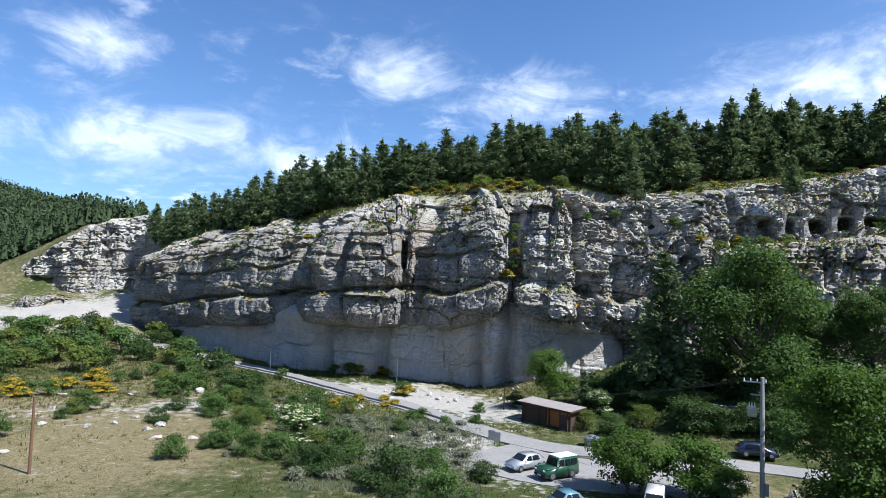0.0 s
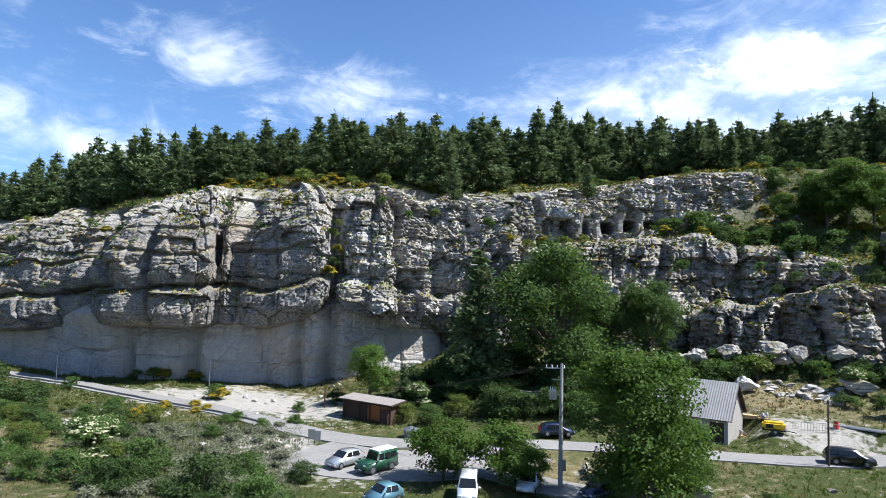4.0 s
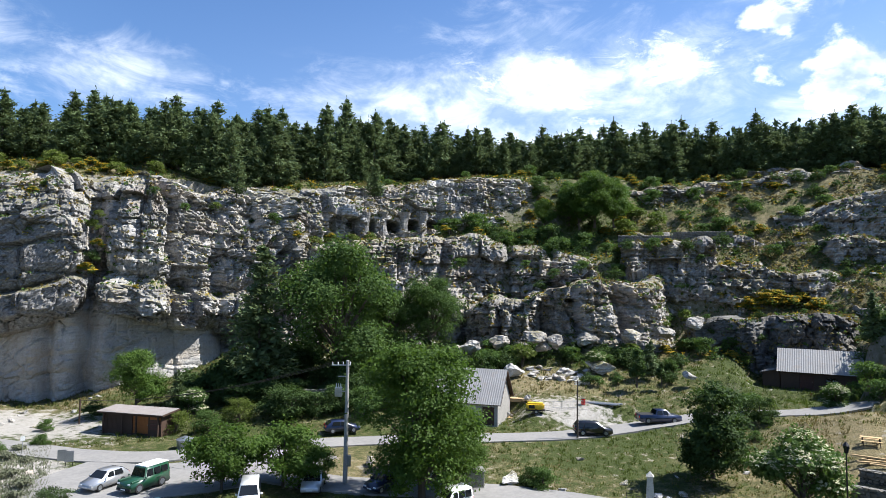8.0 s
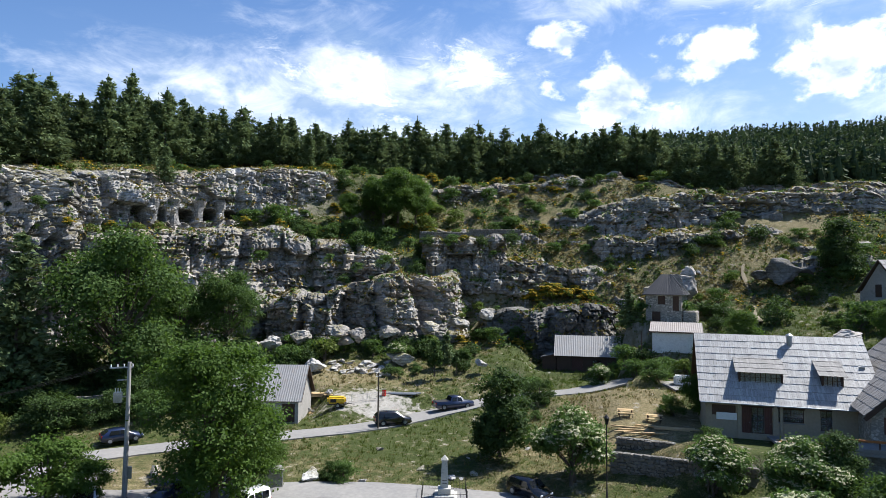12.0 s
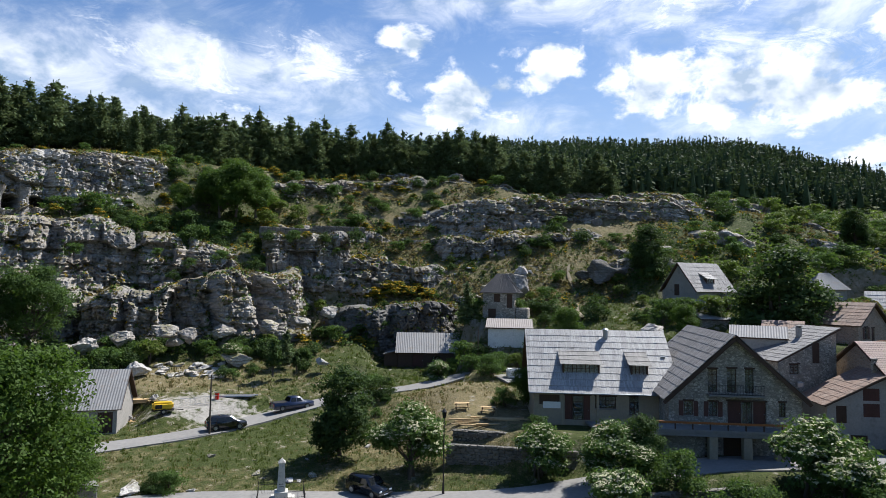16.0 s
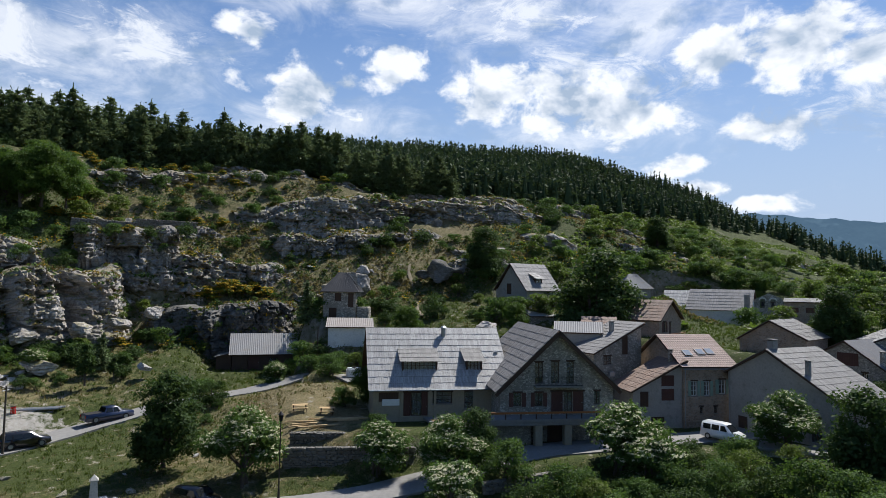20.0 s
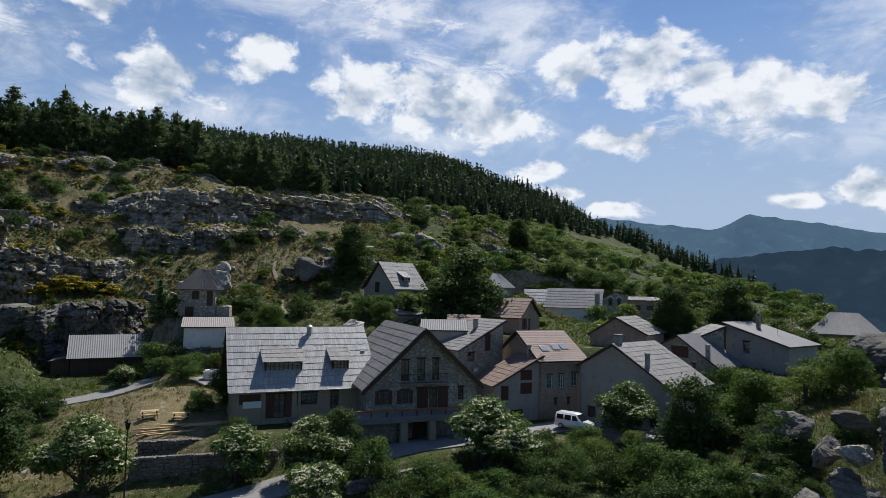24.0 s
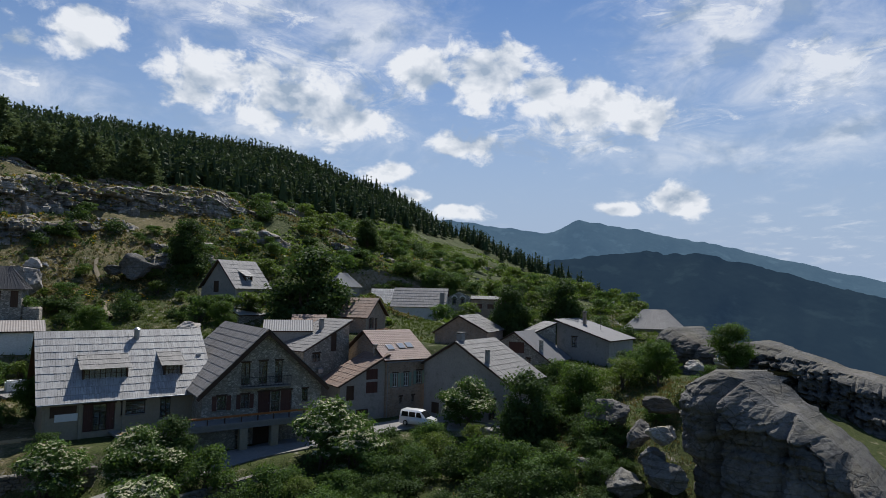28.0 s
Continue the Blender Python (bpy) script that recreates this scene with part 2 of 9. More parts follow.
def rock_mat(name, pale, dark, ochre, ochre_amount, moss=0.0, cracked=0.45):
    """Bedded limestone: pale broken faces, grey weathered skin, ochre stains, dark streaks running down."""
    m = bpy.data.materials.new(name)
    m.use_nodes = True
    n, l = m.node_tree.nodes, m.node_tree.links
    b = n["Principled BSDF"]
    b.inputs["Roughness"].default_value, b.inputs["Specular IOR Level"].default_value = 0.93, 0.2
    g = n.new("ShaderNodeNewGeometry")

    def tex(s, stretch, d, lo, hi, rough=0.6):
        mp = n.new("ShaderNodeMapping")
        mp.inputs[3].default_value = stretch
        l.new(g.outputs["Position"], mp.inputs[0])
        t = n.new("ShaderNodeTexNoise")
        t.inputs["Scale"].default_value, t.inputs["Detail"].default_value, t.inputs["Roughness"].default_value = s, d, rough
        l.new(mp.outputs[0], t.inputs["Vector"])
        r = n.new("ShaderNodeMapRange")
        r.inputs[1].default_value, r.inputs[2].default_value = lo, hi
        l.new(t.outputs[0], r.inputs[0])
        return r.outputs[0], t.outputs[0]

    def mix(f, a, c):
        x = n.new("ShaderNodeMix")
        x.data_type = "RGBA"
        for k, v in ((0, f), (6, a), (7, c)):
            if isinstance(v, (int, float)):
                x.inputs[k].default_value = v
            elif isinstance(v, tuple):
                x.inputs[k].default_value = (*v, 1)
            else:
                l.new(v, x.inputs[k])
        return x.outputs[2]

    def times(f, k):
        x = n.new("ShaderNodeMath")
        x.operation = "MULTIPLY"
        x.inputs[1].default_value = k
        l.new(f, x.inputs[0])
        return x.outputs[0]

    def cracks(s, stretch, width, warp=0.6):
        """Thin dark joints between blocks, bent by a slow noise."""
        w = n.new("ShaderNodeTexNoise")
        w.inputs["Scale"].default_value, w.inputs["Detail"].default_value = 0.5, 4
        l.new(g.outputs["Position"], w.inputs["Vector"])
        sc = n.new("ShaderNodeVectorMath")
        sc.operation = "SCALE"
        sc.inputs["Scale"].default_value = warp * 2
        l.new(w.outputs["Color"], sc.inputs[0])
        ad = n.new("ShaderNodeVectorMath")
        l.new(g.outputs["Position"], ad.inputs[0])
        l.new(sc.outputs[0], ad.inputs[1])
        mp = n.new("ShaderNodeMapping")
        mp.inputs[3].default_value = tuple(s * k for k in stretch)
        l.new(ad.outputs[0], mp.inputs[0])
        v = n.new("ShaderNodeTexVoronoi")
        v.feature = "DISTANCE_TO_EDGE"
        v.inputs["Scale"].default_value = 1.0
        l.new(mp.outputs[0], v.inputs["Vector"])
        r = n.new("ShaderNodeMapRange")
        r.inputs[1].default_value, r.inputs[2].default_value, r.inputs[3].default_value, r.inputs[4].default_value = 0.0, width, 1.0, 0.0
        l.new(v.outputs["Distance"], r.inputs[0])
        return r.outputs[0]

    skin, _ = tex(0.16, (1, 1, 1.4), 8, 0.46, 0.66)
    fleck, fh = tex(6.0, (1, 1, 1.8), 5, 0.46, 0.58, 0.65)
    tone = n.new("ShaderNodeAttribute")
    tone.attribute_name = "tone"
    streak, _ = tex(0.8, (1, 1, 0.12), 6, 0.48, 0.66)
    beds, bh = tex(0.5, (0.35, 0.35, 5.0), 7, 0.35, 0.7)
    stain, _ = tex(0.11, (1, 1, 1.8), 6, 0.50, 0.66)
    grain, gh = tex(2.6, (1, 1, 1.2), 9, 0.36, 0.68, 0.65)
    mottle, mh = tex(1.3, (1, 1, 1.6), 10, 0.45, 0.57, 0.75)
    pits, _ = tex(3.6, (1, 1, 1.6), 7, 0.56, 0.62, 0.7)
    cr1 = cracks(0.62, (1, 1, 1.5), 0.03)
    col = mix(skin, pale, dark)
    strata, sh = tex(1.0, (0.10, 0.10, 3.4), 6, 0.54, 0.60)
    joints, jh = tex(0.9, (2.6, 2.6, 0.16), 5, 0.58, 0.64)
    col = mix(times(tone.outputs["Fac"], 0.85), col, tuple(c * 0.85 for c in dark))
    col = mix(times(mottle, 0.2), col, tuple(c * 0.8 for c in dark))
    col = mix(times(strata, 0.5 if cracked > 0.1 else 0.1), col, tuple(c * 0.4 for c in dark))
    col = mix(times(joints, 0.35), col, tuple(c * 0.45 for c in dark))
    col = mix(times(fleck, 0.16), col, tuple(c * 0.6 for c in dark))
    col = mix(times(beds, 0.22), col, tuple(c * 0.6 for c in dark))
    col = mix(times(stain, ochre_amount), col, ochre)
    col = mix(times(streak, 0.3), col, tuple(c * 0.5 for c in dark))
    col = mix(times(grain, 0.3), col, tuple(min(1, c * 1.2) for c in pale))
    col = mix(times(pits, 0.28), col, tuple(c * 0.45 for c in dark))
    where, _ = tex(0.3, (1, 1, 1), 3, 0.42, 0.56)
    cm = n.new("ShaderNodeMath")
    cm.operation = "MULTIPLY"
    l.new(cr1, cm.inputs[0])
    l.new(where, cm.inputs[1])
    col = mix(times(cm.outputs[0], cracked), col, tuple(c * 0.3 for c in dark))
    if moss:
        up = n.new("ShaderNodeSeparateXYZ")
        l.new(g.outputs["Normal"], up.inputs[0])
        r = n.new("ShaderNodeMapRange")
        r.inputs[1].default_value, r.inputs[2].default_value = 0.55, 0.85
        l.new(up.outputs[2], r.inputs[0])
        patch, _ = tex(0.5, (1, 1, 1), 6, 0.4, 0.6)
        mm = n.new("ShaderNodeMath")
        mm.operation = "MULTIPLY"
        l.new(r.outputs[0], mm.inputs[0])
        l.new(patch, mm.inputs[1])
        col = mix(times(mm.outputs[0], moss), col, (0.17, 0.15, 0.055))
    l.new(col, b.inputs["Base Color"])
    ad = n.new("ShaderNodeMath")
    ad.operation = "MULTIPLY_ADD"
    ad.inputs[1].default_value = 0.9
    l.new(bh, ad.inputs[0])
    ad2 = n.new("ShaderNodeMath")
    ad2.operation = "MULTIPLY_ADD"
    ad2.inputs[1].default_value = 0.55
    l.new(mh, ad2.inputs[0])
    ad3 = n.new("ShaderNodeMath")
    ad3.operation = "MULTIPLY_ADD"
    ad3.inputs[1].default_value = -1.4 * cracked
    l.new(cm.outputs[0], ad3.inputs[0])
    l.new(gh, ad3.inputs[2])
    l.new(ad3.outputs[0], ad2.inputs[2])
    l.new(ad2.outputs[0], ad.inputs[2])
    bp = n.new("ShaderNodeBump")
    bp.inputs["Strength"].default_value, bp.inputs["Distance"].default_value = 0.55, 0.3
    l.new(ad.outputs[0], bp.inputs["Height"])
    fine = n.new("ShaderNodeBump")
    fine.inputs["Strength"].default_value, fine.inputs["Distance"].default_value = 0.35, 0.08
    l.new(fh, fine.inputs["Height"])
    l.new(bp.outputs[0], fine.inputs["Normal"])
    l.new(fine.outputs[0], b.inputs["Normal"])
    return m


ROCK = rock_mat("grey_limestone", (0.66, 0.63, 0.585), (0.0805, 0.0784, 0.0791), (0.252, 0.175, 0.105), 0.5, 0.9)
ROCK_PALE = rock_mat("pale_limestone", (0.486, 0.463, 0.43), (0.319, 0.307, 0.29), (0.43, 0.319, 0.196), 0.5, 0.0, 0.06)
ROCK_BROWN = rock_mat("brown_limestone", (0.54, 0.50, 0.45), (0.09, 0.085, 0.08), (0.29, 0.185, 0.105), 0.42, 0.75)
ROCK_GREY = rock_mat("dark_weathered_limestone", (0.223, 0.214, 0.198), (0.062, 0.0595, 0.0566), (0.129, 0.0944, 0.0546), 0.3, 0.15)
ASPHALT = mat("worn_asphalt", (0.238, 0.227, 0.21), (0.175, 0.171, 0.164), 0.25, 0.9, (0.19, 0.185, 0.18), 0.8, 0.35, 0.2, 30)
CONCRETE = mat("concrete", (0.224, 0.216, 0.2), (0.152, 0.148, 0.14), 1.2, 0.85, None, 6, 0.4, 0.2, 25)
BARK = mat("bark", (0.10, 0.08, 0.06), (0.06, 0.05, 0.04), 3, 0.95, None, 6, 0.4, 0.6, 18, stretch=(1, 1, 0.2))
PINE = mat("pine_needles", (0.135, 0.184, 0.081), (0.0918, 0.135, 0.0594), 0.7, 0.7, None, 6, 0.4, 0, 8, random_tint=0.35, translucent=(0.10, 0.13, 0.05))
LEAF = mat("green_leaves", (0.0802, 0.132, 0.0354), (0.0496, 0.0873, 0.026), 0.6, 0.7, None, 6, 0.4, 0, 8, random_tint=0.34, translucent=(0.10, 0.175, 0.026))
LEAF_DARK = mat("dark_leaves", (0.0575, 0.0943, 0.0287), (0.0368, 0.0621, 0.0207), 0.6, 0.7, None, 6, 0.4, 0, 8, random_tint=0.34, translucent=(0.06, 0.105, 0.018))
LEAF_LIGHT = mat("fresh_leaves", (0.119, 0.144, 0.0324), (0.0792, 0.104, 0.0245), 0.6, 0.55, None, 6, 0.4, 0, 8, random_tint=0.25, translucent=(0.14, 0.22, 0.03))
LEAF_ASH = mat("bright_green_leaves", (0.074, 0.122, 0.023), (0.046, 0.083, 0.017), 0.6, 0.6, None, 6, 0.4, 0, 8, random_tint=0.3, translucent=(0.10, 0.18, 0.02))
SAGE = mat("grey_green_leaves", (0.188, 0.195, 0.128), (0.128, 0.143, 0.0825), 0.6, 0.8, None, 6, 0.4, 0, 8, random_tint=0.25, translucent=(0.10, 0.12, 0.06))
BROOM = mat("yellow_broom_flowers", (0.50, 0.33, 0.02), (0.36, 0.24, 0.025), 1.5, 0.7, None, 6, 0.4, 0, 8, random_tint=0.25, translucent=(0.38, 0.26, 0.02))
BLOSSOM = mat("cream_blossom", (0.448, 0.44, 0.272), (0.352, 0.368, 0.2), 2, 0.8, None, 6, 0.4, 0, 8, random_tint=0.15)
DRY = mat("dry_grass", (0.18, 0.144, 0.0648), (0.122, 0.115, 0.0432), 0.6, 0.9, None, 6, 0.4, 0, 8, random_tint=0.3, translucent=(0.16, 0.13, 0.04))
# same needles as PINE, darker: the far wood's shade is in the colour
PINE_FAR_SHADED = mat("shaded_ridge_needles", (0.0634, 0.0915, 0.0405), (0.0422, 0.0651, 0.0299), 0.7, 0.75, None, 6, 0.4, 0, 8, random_tint=0.35, translucent=(0.03, 0.045, 0.016))
GRASS = mat("green_grass", (0.0938, 0.109, 0.0285), (0.0638, 0.0788, 0.021), 0.6, 0.85, None, 6, 0.4, 0, 8, random_tint=0.3, translucent=(0.10, 0.15, 0.02))

# ---- helpers for meshes ----
def at(bearing, r, z=None):
    """A place by its bearing (degrees clockwise from +y) and distance from the hovering point's foot."""
    x, y = r * math.sin(radians(bearing)), r * math.cos(radians(bearing))
    return (x, y, ground_z(x, y) if z is None else z)


def part(name, data, material=None, parent=None, label="", place=None):
    """Links a bmesh or a mesh as one mesh object under a thing."""
    if isinstance(data, bmesh.types.BMesh):
        me = bpy.data.meshes.new(name)
        data.to_mesh(me)
        data.free()
    else:
        me = data
    if material is not None and not me.materials:
        me.materials.append(material)
    ob = new(name, me)
    if parent is not None:
        ob.parent = parent
    if place is not None:
        ob.matrix_basis = place
    if label:
        ob["label"] = label
    return ob


def thing(name, place, label, category, group="", kind=""):
    return tagged_at(new(name), place, label, category, group, kind)


def tagged_at(ob, place, label, category, group="", kind=""):
    ob.matrix_basis = place
    return tagged(ob, label, category, group, kind)


def np_mesh(name, verts, faces, material, smooth=False):
    """A mesh from arrays; all faces have the same number of corners."""
    verts, faces = np.asarray(verts, np.float32), np.asarray(faces, np.int32)
    me = bpy.data.meshes.new(name)
    k = faces.shape[1]
    me.vertices.add(len(verts))
    me.vertices.foreach_set("co", verts.ravel())
    me.loops.add(faces.size)
    me.loops.foreach_set("vertex_index", faces.ravel())
    me.polygons.add(len(faces))
    me.polygons.foreach_set("loop_start", np.arange(0, faces.size, k, dtype=np.int32))
    me.polygons.foreach_set("use_smooth", np.full(len(faces), smooth))
    me.materials.append(material)
    me.update(calc_edges=True)
    return me


def rand_lattice(ix, iy, iz):
    h = (ix * 374761393 + iy * 668265263 + iz * 2147483647 % 1274126177) & 0xFFFFFFFF
    h = ((h ^ (h >> 13)) * 1274126177) & 0xFFFFFFFF
    return ((h ^ (h >> 16)) & 0xFFFFFF) / float(0xFFFFFF)


def vnoise(x, y, z):
    """Smooth value noise in [-1, 1] on arrays."""
    x, y, z = np.broadcast_arrays(np.asarray(x, float), np.asarray(y, float), np.asarray(z, float))
    xi, yi, zi = (np.floor(a).astype(np.int64) for a in (x, y, z))
    fx, fy, fz = x - xi, y - yi, z - zi
    fx, fy, fz = (a * a * (3 - 2 * a) for a in (fx, fy, fz))
    total = 0
    for dx in (0, 1):
        for dy in (0, 1):
            for dz in (0, 1):
                w = (fx if dx else 1 - fx) * (fy if dy else 1 - fy) * (fz if dz else 1 - fz)
                total = total + w * rand_lattice(xi + dx, yi + dy, zi + dz + 57)
    return total * 2 - 1


def fbm(x, y, z, octaves=4, gain=0.5):
    total, a = 0, 1.0
    for k in range(octaves):
        total = total + a * vnoise(x * 2 ** k + 17.3 * k, y * 2 ** k + 5.1 * k, z * 2 ** k + 9.7 * k)
        a *= gain
    return total


# ---- the lie of the land, by bearing: distance and height of each line across it ----
BEARINGS = [-70, -36, -30, -26.5, -24, -17, -9, -2, 4, 11, 19, 26, 33, 40, 47, 55, 62, 70, 78, 86, 94, 102, 110, 118, 126, 134, 146, 180]
NEAR = [(38, z) for z in (0, 1, 1.5, 1.8, 2, 2.5, 2.6, 2, 1, 0, -0.5, -1, -1.5, -2, -2.4, -2.6, -2.6, -2.5, -2.2, -2, -1.6, -1, 0, 1, -3, -6, -8, -4)]
FIELD = [(62, 1), (64, 1), (64, 1), (65, 1), (66, 1), (66, 1), (64, 1), (62, 0.6), (62, 0), (60, 0), (60, 0), (60, -0.3), (60, -0.6), (60, -0.9), (60, -1), (60, -1),
         (60, -1), (60, -0.6), (60, -0.1), (60, 0.3), (64, 0.6), (66, 0.8), (62, 1), (56, 3), (58, 6.0), (60, 7.6), (60, 3.6), (60, 2)]
YARD = [(170, 3), (150, 3), (140, 2.6), (135, 2.3), (130, 2.0), (112, 1.2), (96, 0.6), (90, 0.2), (84, 0), (80, 0), (78, 0), (77, 0), (77, 0), (79, 0), (82, 0), (86, 0.2),
        (82, 0.8), (72, 2.9), (73, 3.1), (72, 2.6), (73, 2.0), (78, 1.8), (80, 2.0), (80, 3.2), (74, 9), (72, 9.4), (74, 5.0), (90, 0)]
FOOT = [(260, 8), (215, 9), (215, 11), (196, 9), (166, 2), (141, 1.2), (119, 0.5), (118, 0.9), (110, 0.4), (113, 3), (113, 8), (113, 9), (113, 9.5), (113, 9.7), (113, 10.5),
        (116, 9.5), (118, 9), (121, 12), (110, 11.5), (104, 11), (102, 9.5), (104, 9), (104, 9.5), (98, 4.6), (100, 7.4), (92, 7), (92, 3), (130, -20)]
LIP = [(270, 14), (232, 13), (230, 14.5), (222, 14.5), (172, 6), (146, 9), (124, 12), (122, 12), (115, 14.5), (117, 12), (117, 26), (119, 27), (121, 28.7), (123, 29.4), (123, 26.6),
       (127, 22), (128, 19.3), (129, 18.0), (128, 17.8), (122, 15.5), (118, 13.5), (122, 12.6), (126, 12.2), (120, 9), (118, 10), (110, 2), (110, -5), (160, -35)]
SHELF = [(280, 16), (240, 15), (236, 24), (226, 24), (177, 24), (150, 24), (128, 24), (125, 24), (118, 26), (120, 26), (123, 27.5), (126, 29.5), (129, 31), (132, 33.5), (135, 33),
         (142, 32), (141, 29.5), (144, 29), (146, 29.5), (150, 30), (148, 26.5), (156, 23), (160, 18.6), (160, 16), (140, 13), (140, -10), (140, -20), (200, -50)]
BROW = [(290, 18), (246, 18), (242, 33), (230, 30), (180, 26), (154, 29.6), (132, 33.0), (124, 36.8), (121, 37.4), (119, 37.6), (122, 37), (127, 39.2), (134, 42), (141, 44.4), (148, 45.5),
        (160, 45), (166, 46.5), (170, 47.5), (166, 41), (172, 41.5), (172, 37), (180, 32), (180, 24), (190, 19.6), (170, 14.6), (180, -25), (180, -35), (260, -60)]
WOOD = [(330, 24), (275, 22), (270, 38), (262, 38), (215, 36), (185, 38), (160, 42), (150, 44), (146, 45.5), (145, 47), (150, 47.5), (155, 48), (165, 49), (172, 50), (180, 51),
        (195, 53), (205, 54), (210, 55), (210, 50), (215, 50), (225, 47), (235, 40), (250, 31), (250, 22), (220, 12), (230, -45), (230, -60), (330, -70)]
RIDGE = [(700, 95), (700, 92), (700, 72), (660, 58), (420, 45), (330, 42), (300, 45), (300, 47), (300, 48), (300, 49), (300, 50), (310, 52), (320, 54), (340, 60), (360, 70),
         (390, 85), (410, 100), (415, 106), (420, 106), (420, 103), (420, 99), (410, 82), (380, 53), (330, 28), (290, 8), (320, -80), (330, -95), (450, -90)]
FAR = [(r + 700, z - 150) for r, z in RIDGE]
LINES = [[(4, 2)] * len(BEARINGS), NEAR, FIELD, YARD, FOOT, LIP, SHELF, BROW, WOOD, RIDGE, FAR]
LINE_R = np.array([[p[0] for p in line] for line in LINES], float)
LINE_Z = np.array([[p[1] for p in line] for line in LINES], float)
# the turf lies a few metres behind the rock faces
back = np.interp(BEARINGS, [-40, -30, 60, 80], [0, 1, 1, 0])
for k, metres in ((4, 6.0), (5, 5.0), (6, 5.0), (7, 3.5)):
    LINE_R[k] += metres * back
for k in (4, 5):
    LINE_R[k] += 3.0 * np.interp(BEARINGS, [26, 33, 50, 56], [0, 1, 1, 0])
for k in (6, 7):
    LINE_R[k] += 4.0 * np.interp(BEARINGS, [19, 26, 33, 40], [0, 1, 1, 0])
LINE_R[7] -= 5.0 * np.interp(BEARINGS, [-26, -24, 22, 30], [0, 1, 1, 0])


def smooth_interp(b, values):
    """Monotone cubic between the bearings."""
    x = np.array(BEARINGS, float)
    b = np.clip(b, x[0], x[-1])
    k = np.clip(np.searchsorted(x, b) - 1, 0, len(x) - 2)
    t = (b - x[k]) / (x[k + 1] - x[k])
    t = 0.5 * t + 0.5 * t * t * (3 - 2 * t)
    return values[k] * (1 - t) + values[k + 1] * t


# roads by bearing and distance, and their widths
ROADS = [([(-48, 215), (-36, 193), (-29.5, 172), (-22, 144), (-15, 122), (-9, 105), (-3, 93), (2, 83), (7, 76), (12, 73), (18, 74), (26, 75), (33, 76), (40, 77.5), (47, 80.5), (53, 86), (58, 90), (62, 91.5), (66, 92.5), (70, 95), (73, 94.5), (75.5, 89)], 4.2),
         ([(14, 70), (20, 64), (27, 60), (34, 59.5), (42, 59.5), (50, 58.5), (58, 57), (66, 56), (74, 56), (82, 58.5), (88, 62), (93, 65.5), (98, 69), (103, 73.5), (107, 77), (109.5, 80)], 4.6)]

# level ground cut for the buildings: bearing, distance, radius, height
PADS = [(67, 109, 9, 3.3), (64, 96, 8, 2.2), (68.5, 96, 8, 3.0), (72, 93, 6, 3.6), (74.4, 101, 6.5, 8.6), (73.5, 112, 6, 12.4), (107, 142, 12, 10.4), (112.5, 142, 9, 11), (103.5, 148, 7, 11), (100.3, 132, 7, 15.5), (92, 120, 9, 14.2), (101.5, 107, 9, 10.6), (110.8, 103, 8, 9.2),
        (116.5, 97, 8, 4.6), (122, 103, 9, 7.2), (128, 132, 10, 10.5), (94, 90, 7, 6.5), (98.5, 88, 6, 5.5), (82, 74, 11, 3.1), (92.5, 72, 9, 1.6), (103, 82, 8, 1.6), (112, 78, 8, 2.0), (38, 87, 7, 0.1), (10, 84, 6, 0.1)]


def land(b, r, rough=True):
    """Height of the ground at bearings b and distances r (arrays)."""
    b, r = np.broadcast_arrays(np.asarray(b, float), np.asarray(r, float))
    shape = b.shape
    b, r = b.ravel(), r.ravel()
    bb = np.where(b > 180, b - 360, b)
    # behind the viewpoint the two ends run together
    bb = np.where(bb < -70, np.where(bb < -125, 180 - (bb + 180), -70 - 0 * bb), bb)
    bb = np.clip(bb, -70, 180)
    R = np.stack([smooth_interp(bb, LINE_R[k]) for k in range(len(LINES))])
    Z = np.stack([smooth_interp(bb, LINE_Z[k]) for k in range(len(LINES))])
    R = np.maximum.accumulate(R + np.arange(len(LINES))[:, None] * 1e-3, axis=0)
    z = Z[0].copy()
    for k in range(len(LINES) - 1):
        t = np.clip((r - R[k]) / np.maximum(R[k + 1] - R[k], 0.3), 0, 1)
        z = np.where(r > R[k], Z[k] * (1 - t) + Z[k + 1] * t, z)
    z = np.where(r > R[-1], Z[-1], z)
    x, y = r * np.sin(np.radians(b)), r * np.cos(np.radians(b))
    for pb, pr, size, pz in PADS:
        d = np.hypot(x - pr * math.sin(radians(pb)), y - pr * math.cos(radians(pb))) / size
        w = np.clip((1.45 - d) / 0.55, 0, 1)
        w = w * w * (3 - 2 * w)
        z = z * (1 - w) + pz * w
    w = 0
    if ROAD_POINTS is not None:
        near = (r < 230) & (r > 45)
        xs, ys = x[near], y[near]
        best, height = np.full(xs.shape, 1e9), np.zeros(xs.shape)
        for qx, qy, qz in ROAD_POINTS:
            d = (xs - qx) ** 2 + (ys - qy) ** 2
            height = np.where(d < best, qz, height)
            best = np.minimum(best, d)
        w = np.zeros(z.shape)
        w[near] = np.clip((6.0 - np.sqrt(best)) / 3.0, 0, 1)
        w = w * w * (3 - 2 * w)
        full = np.zeros(z.shape)
        full[near] = height
        z = z * (1 - w) + full * w
    if rough:
        calm = np.clip((r - R[3] - 3) / 18, 0.12, 1) * np.clip(0.3 + (r - 60) / 400, 0.5, 2.5)
        z = z + (1 - w) * calm * (1.5 * fbm(x / 14, y / 14, 0.5, 4) + 0.25 * vnoise(x / 1.7, y / 1.7, 2.5))
    return z.reshape(shape)


ROAD_POINTS = None


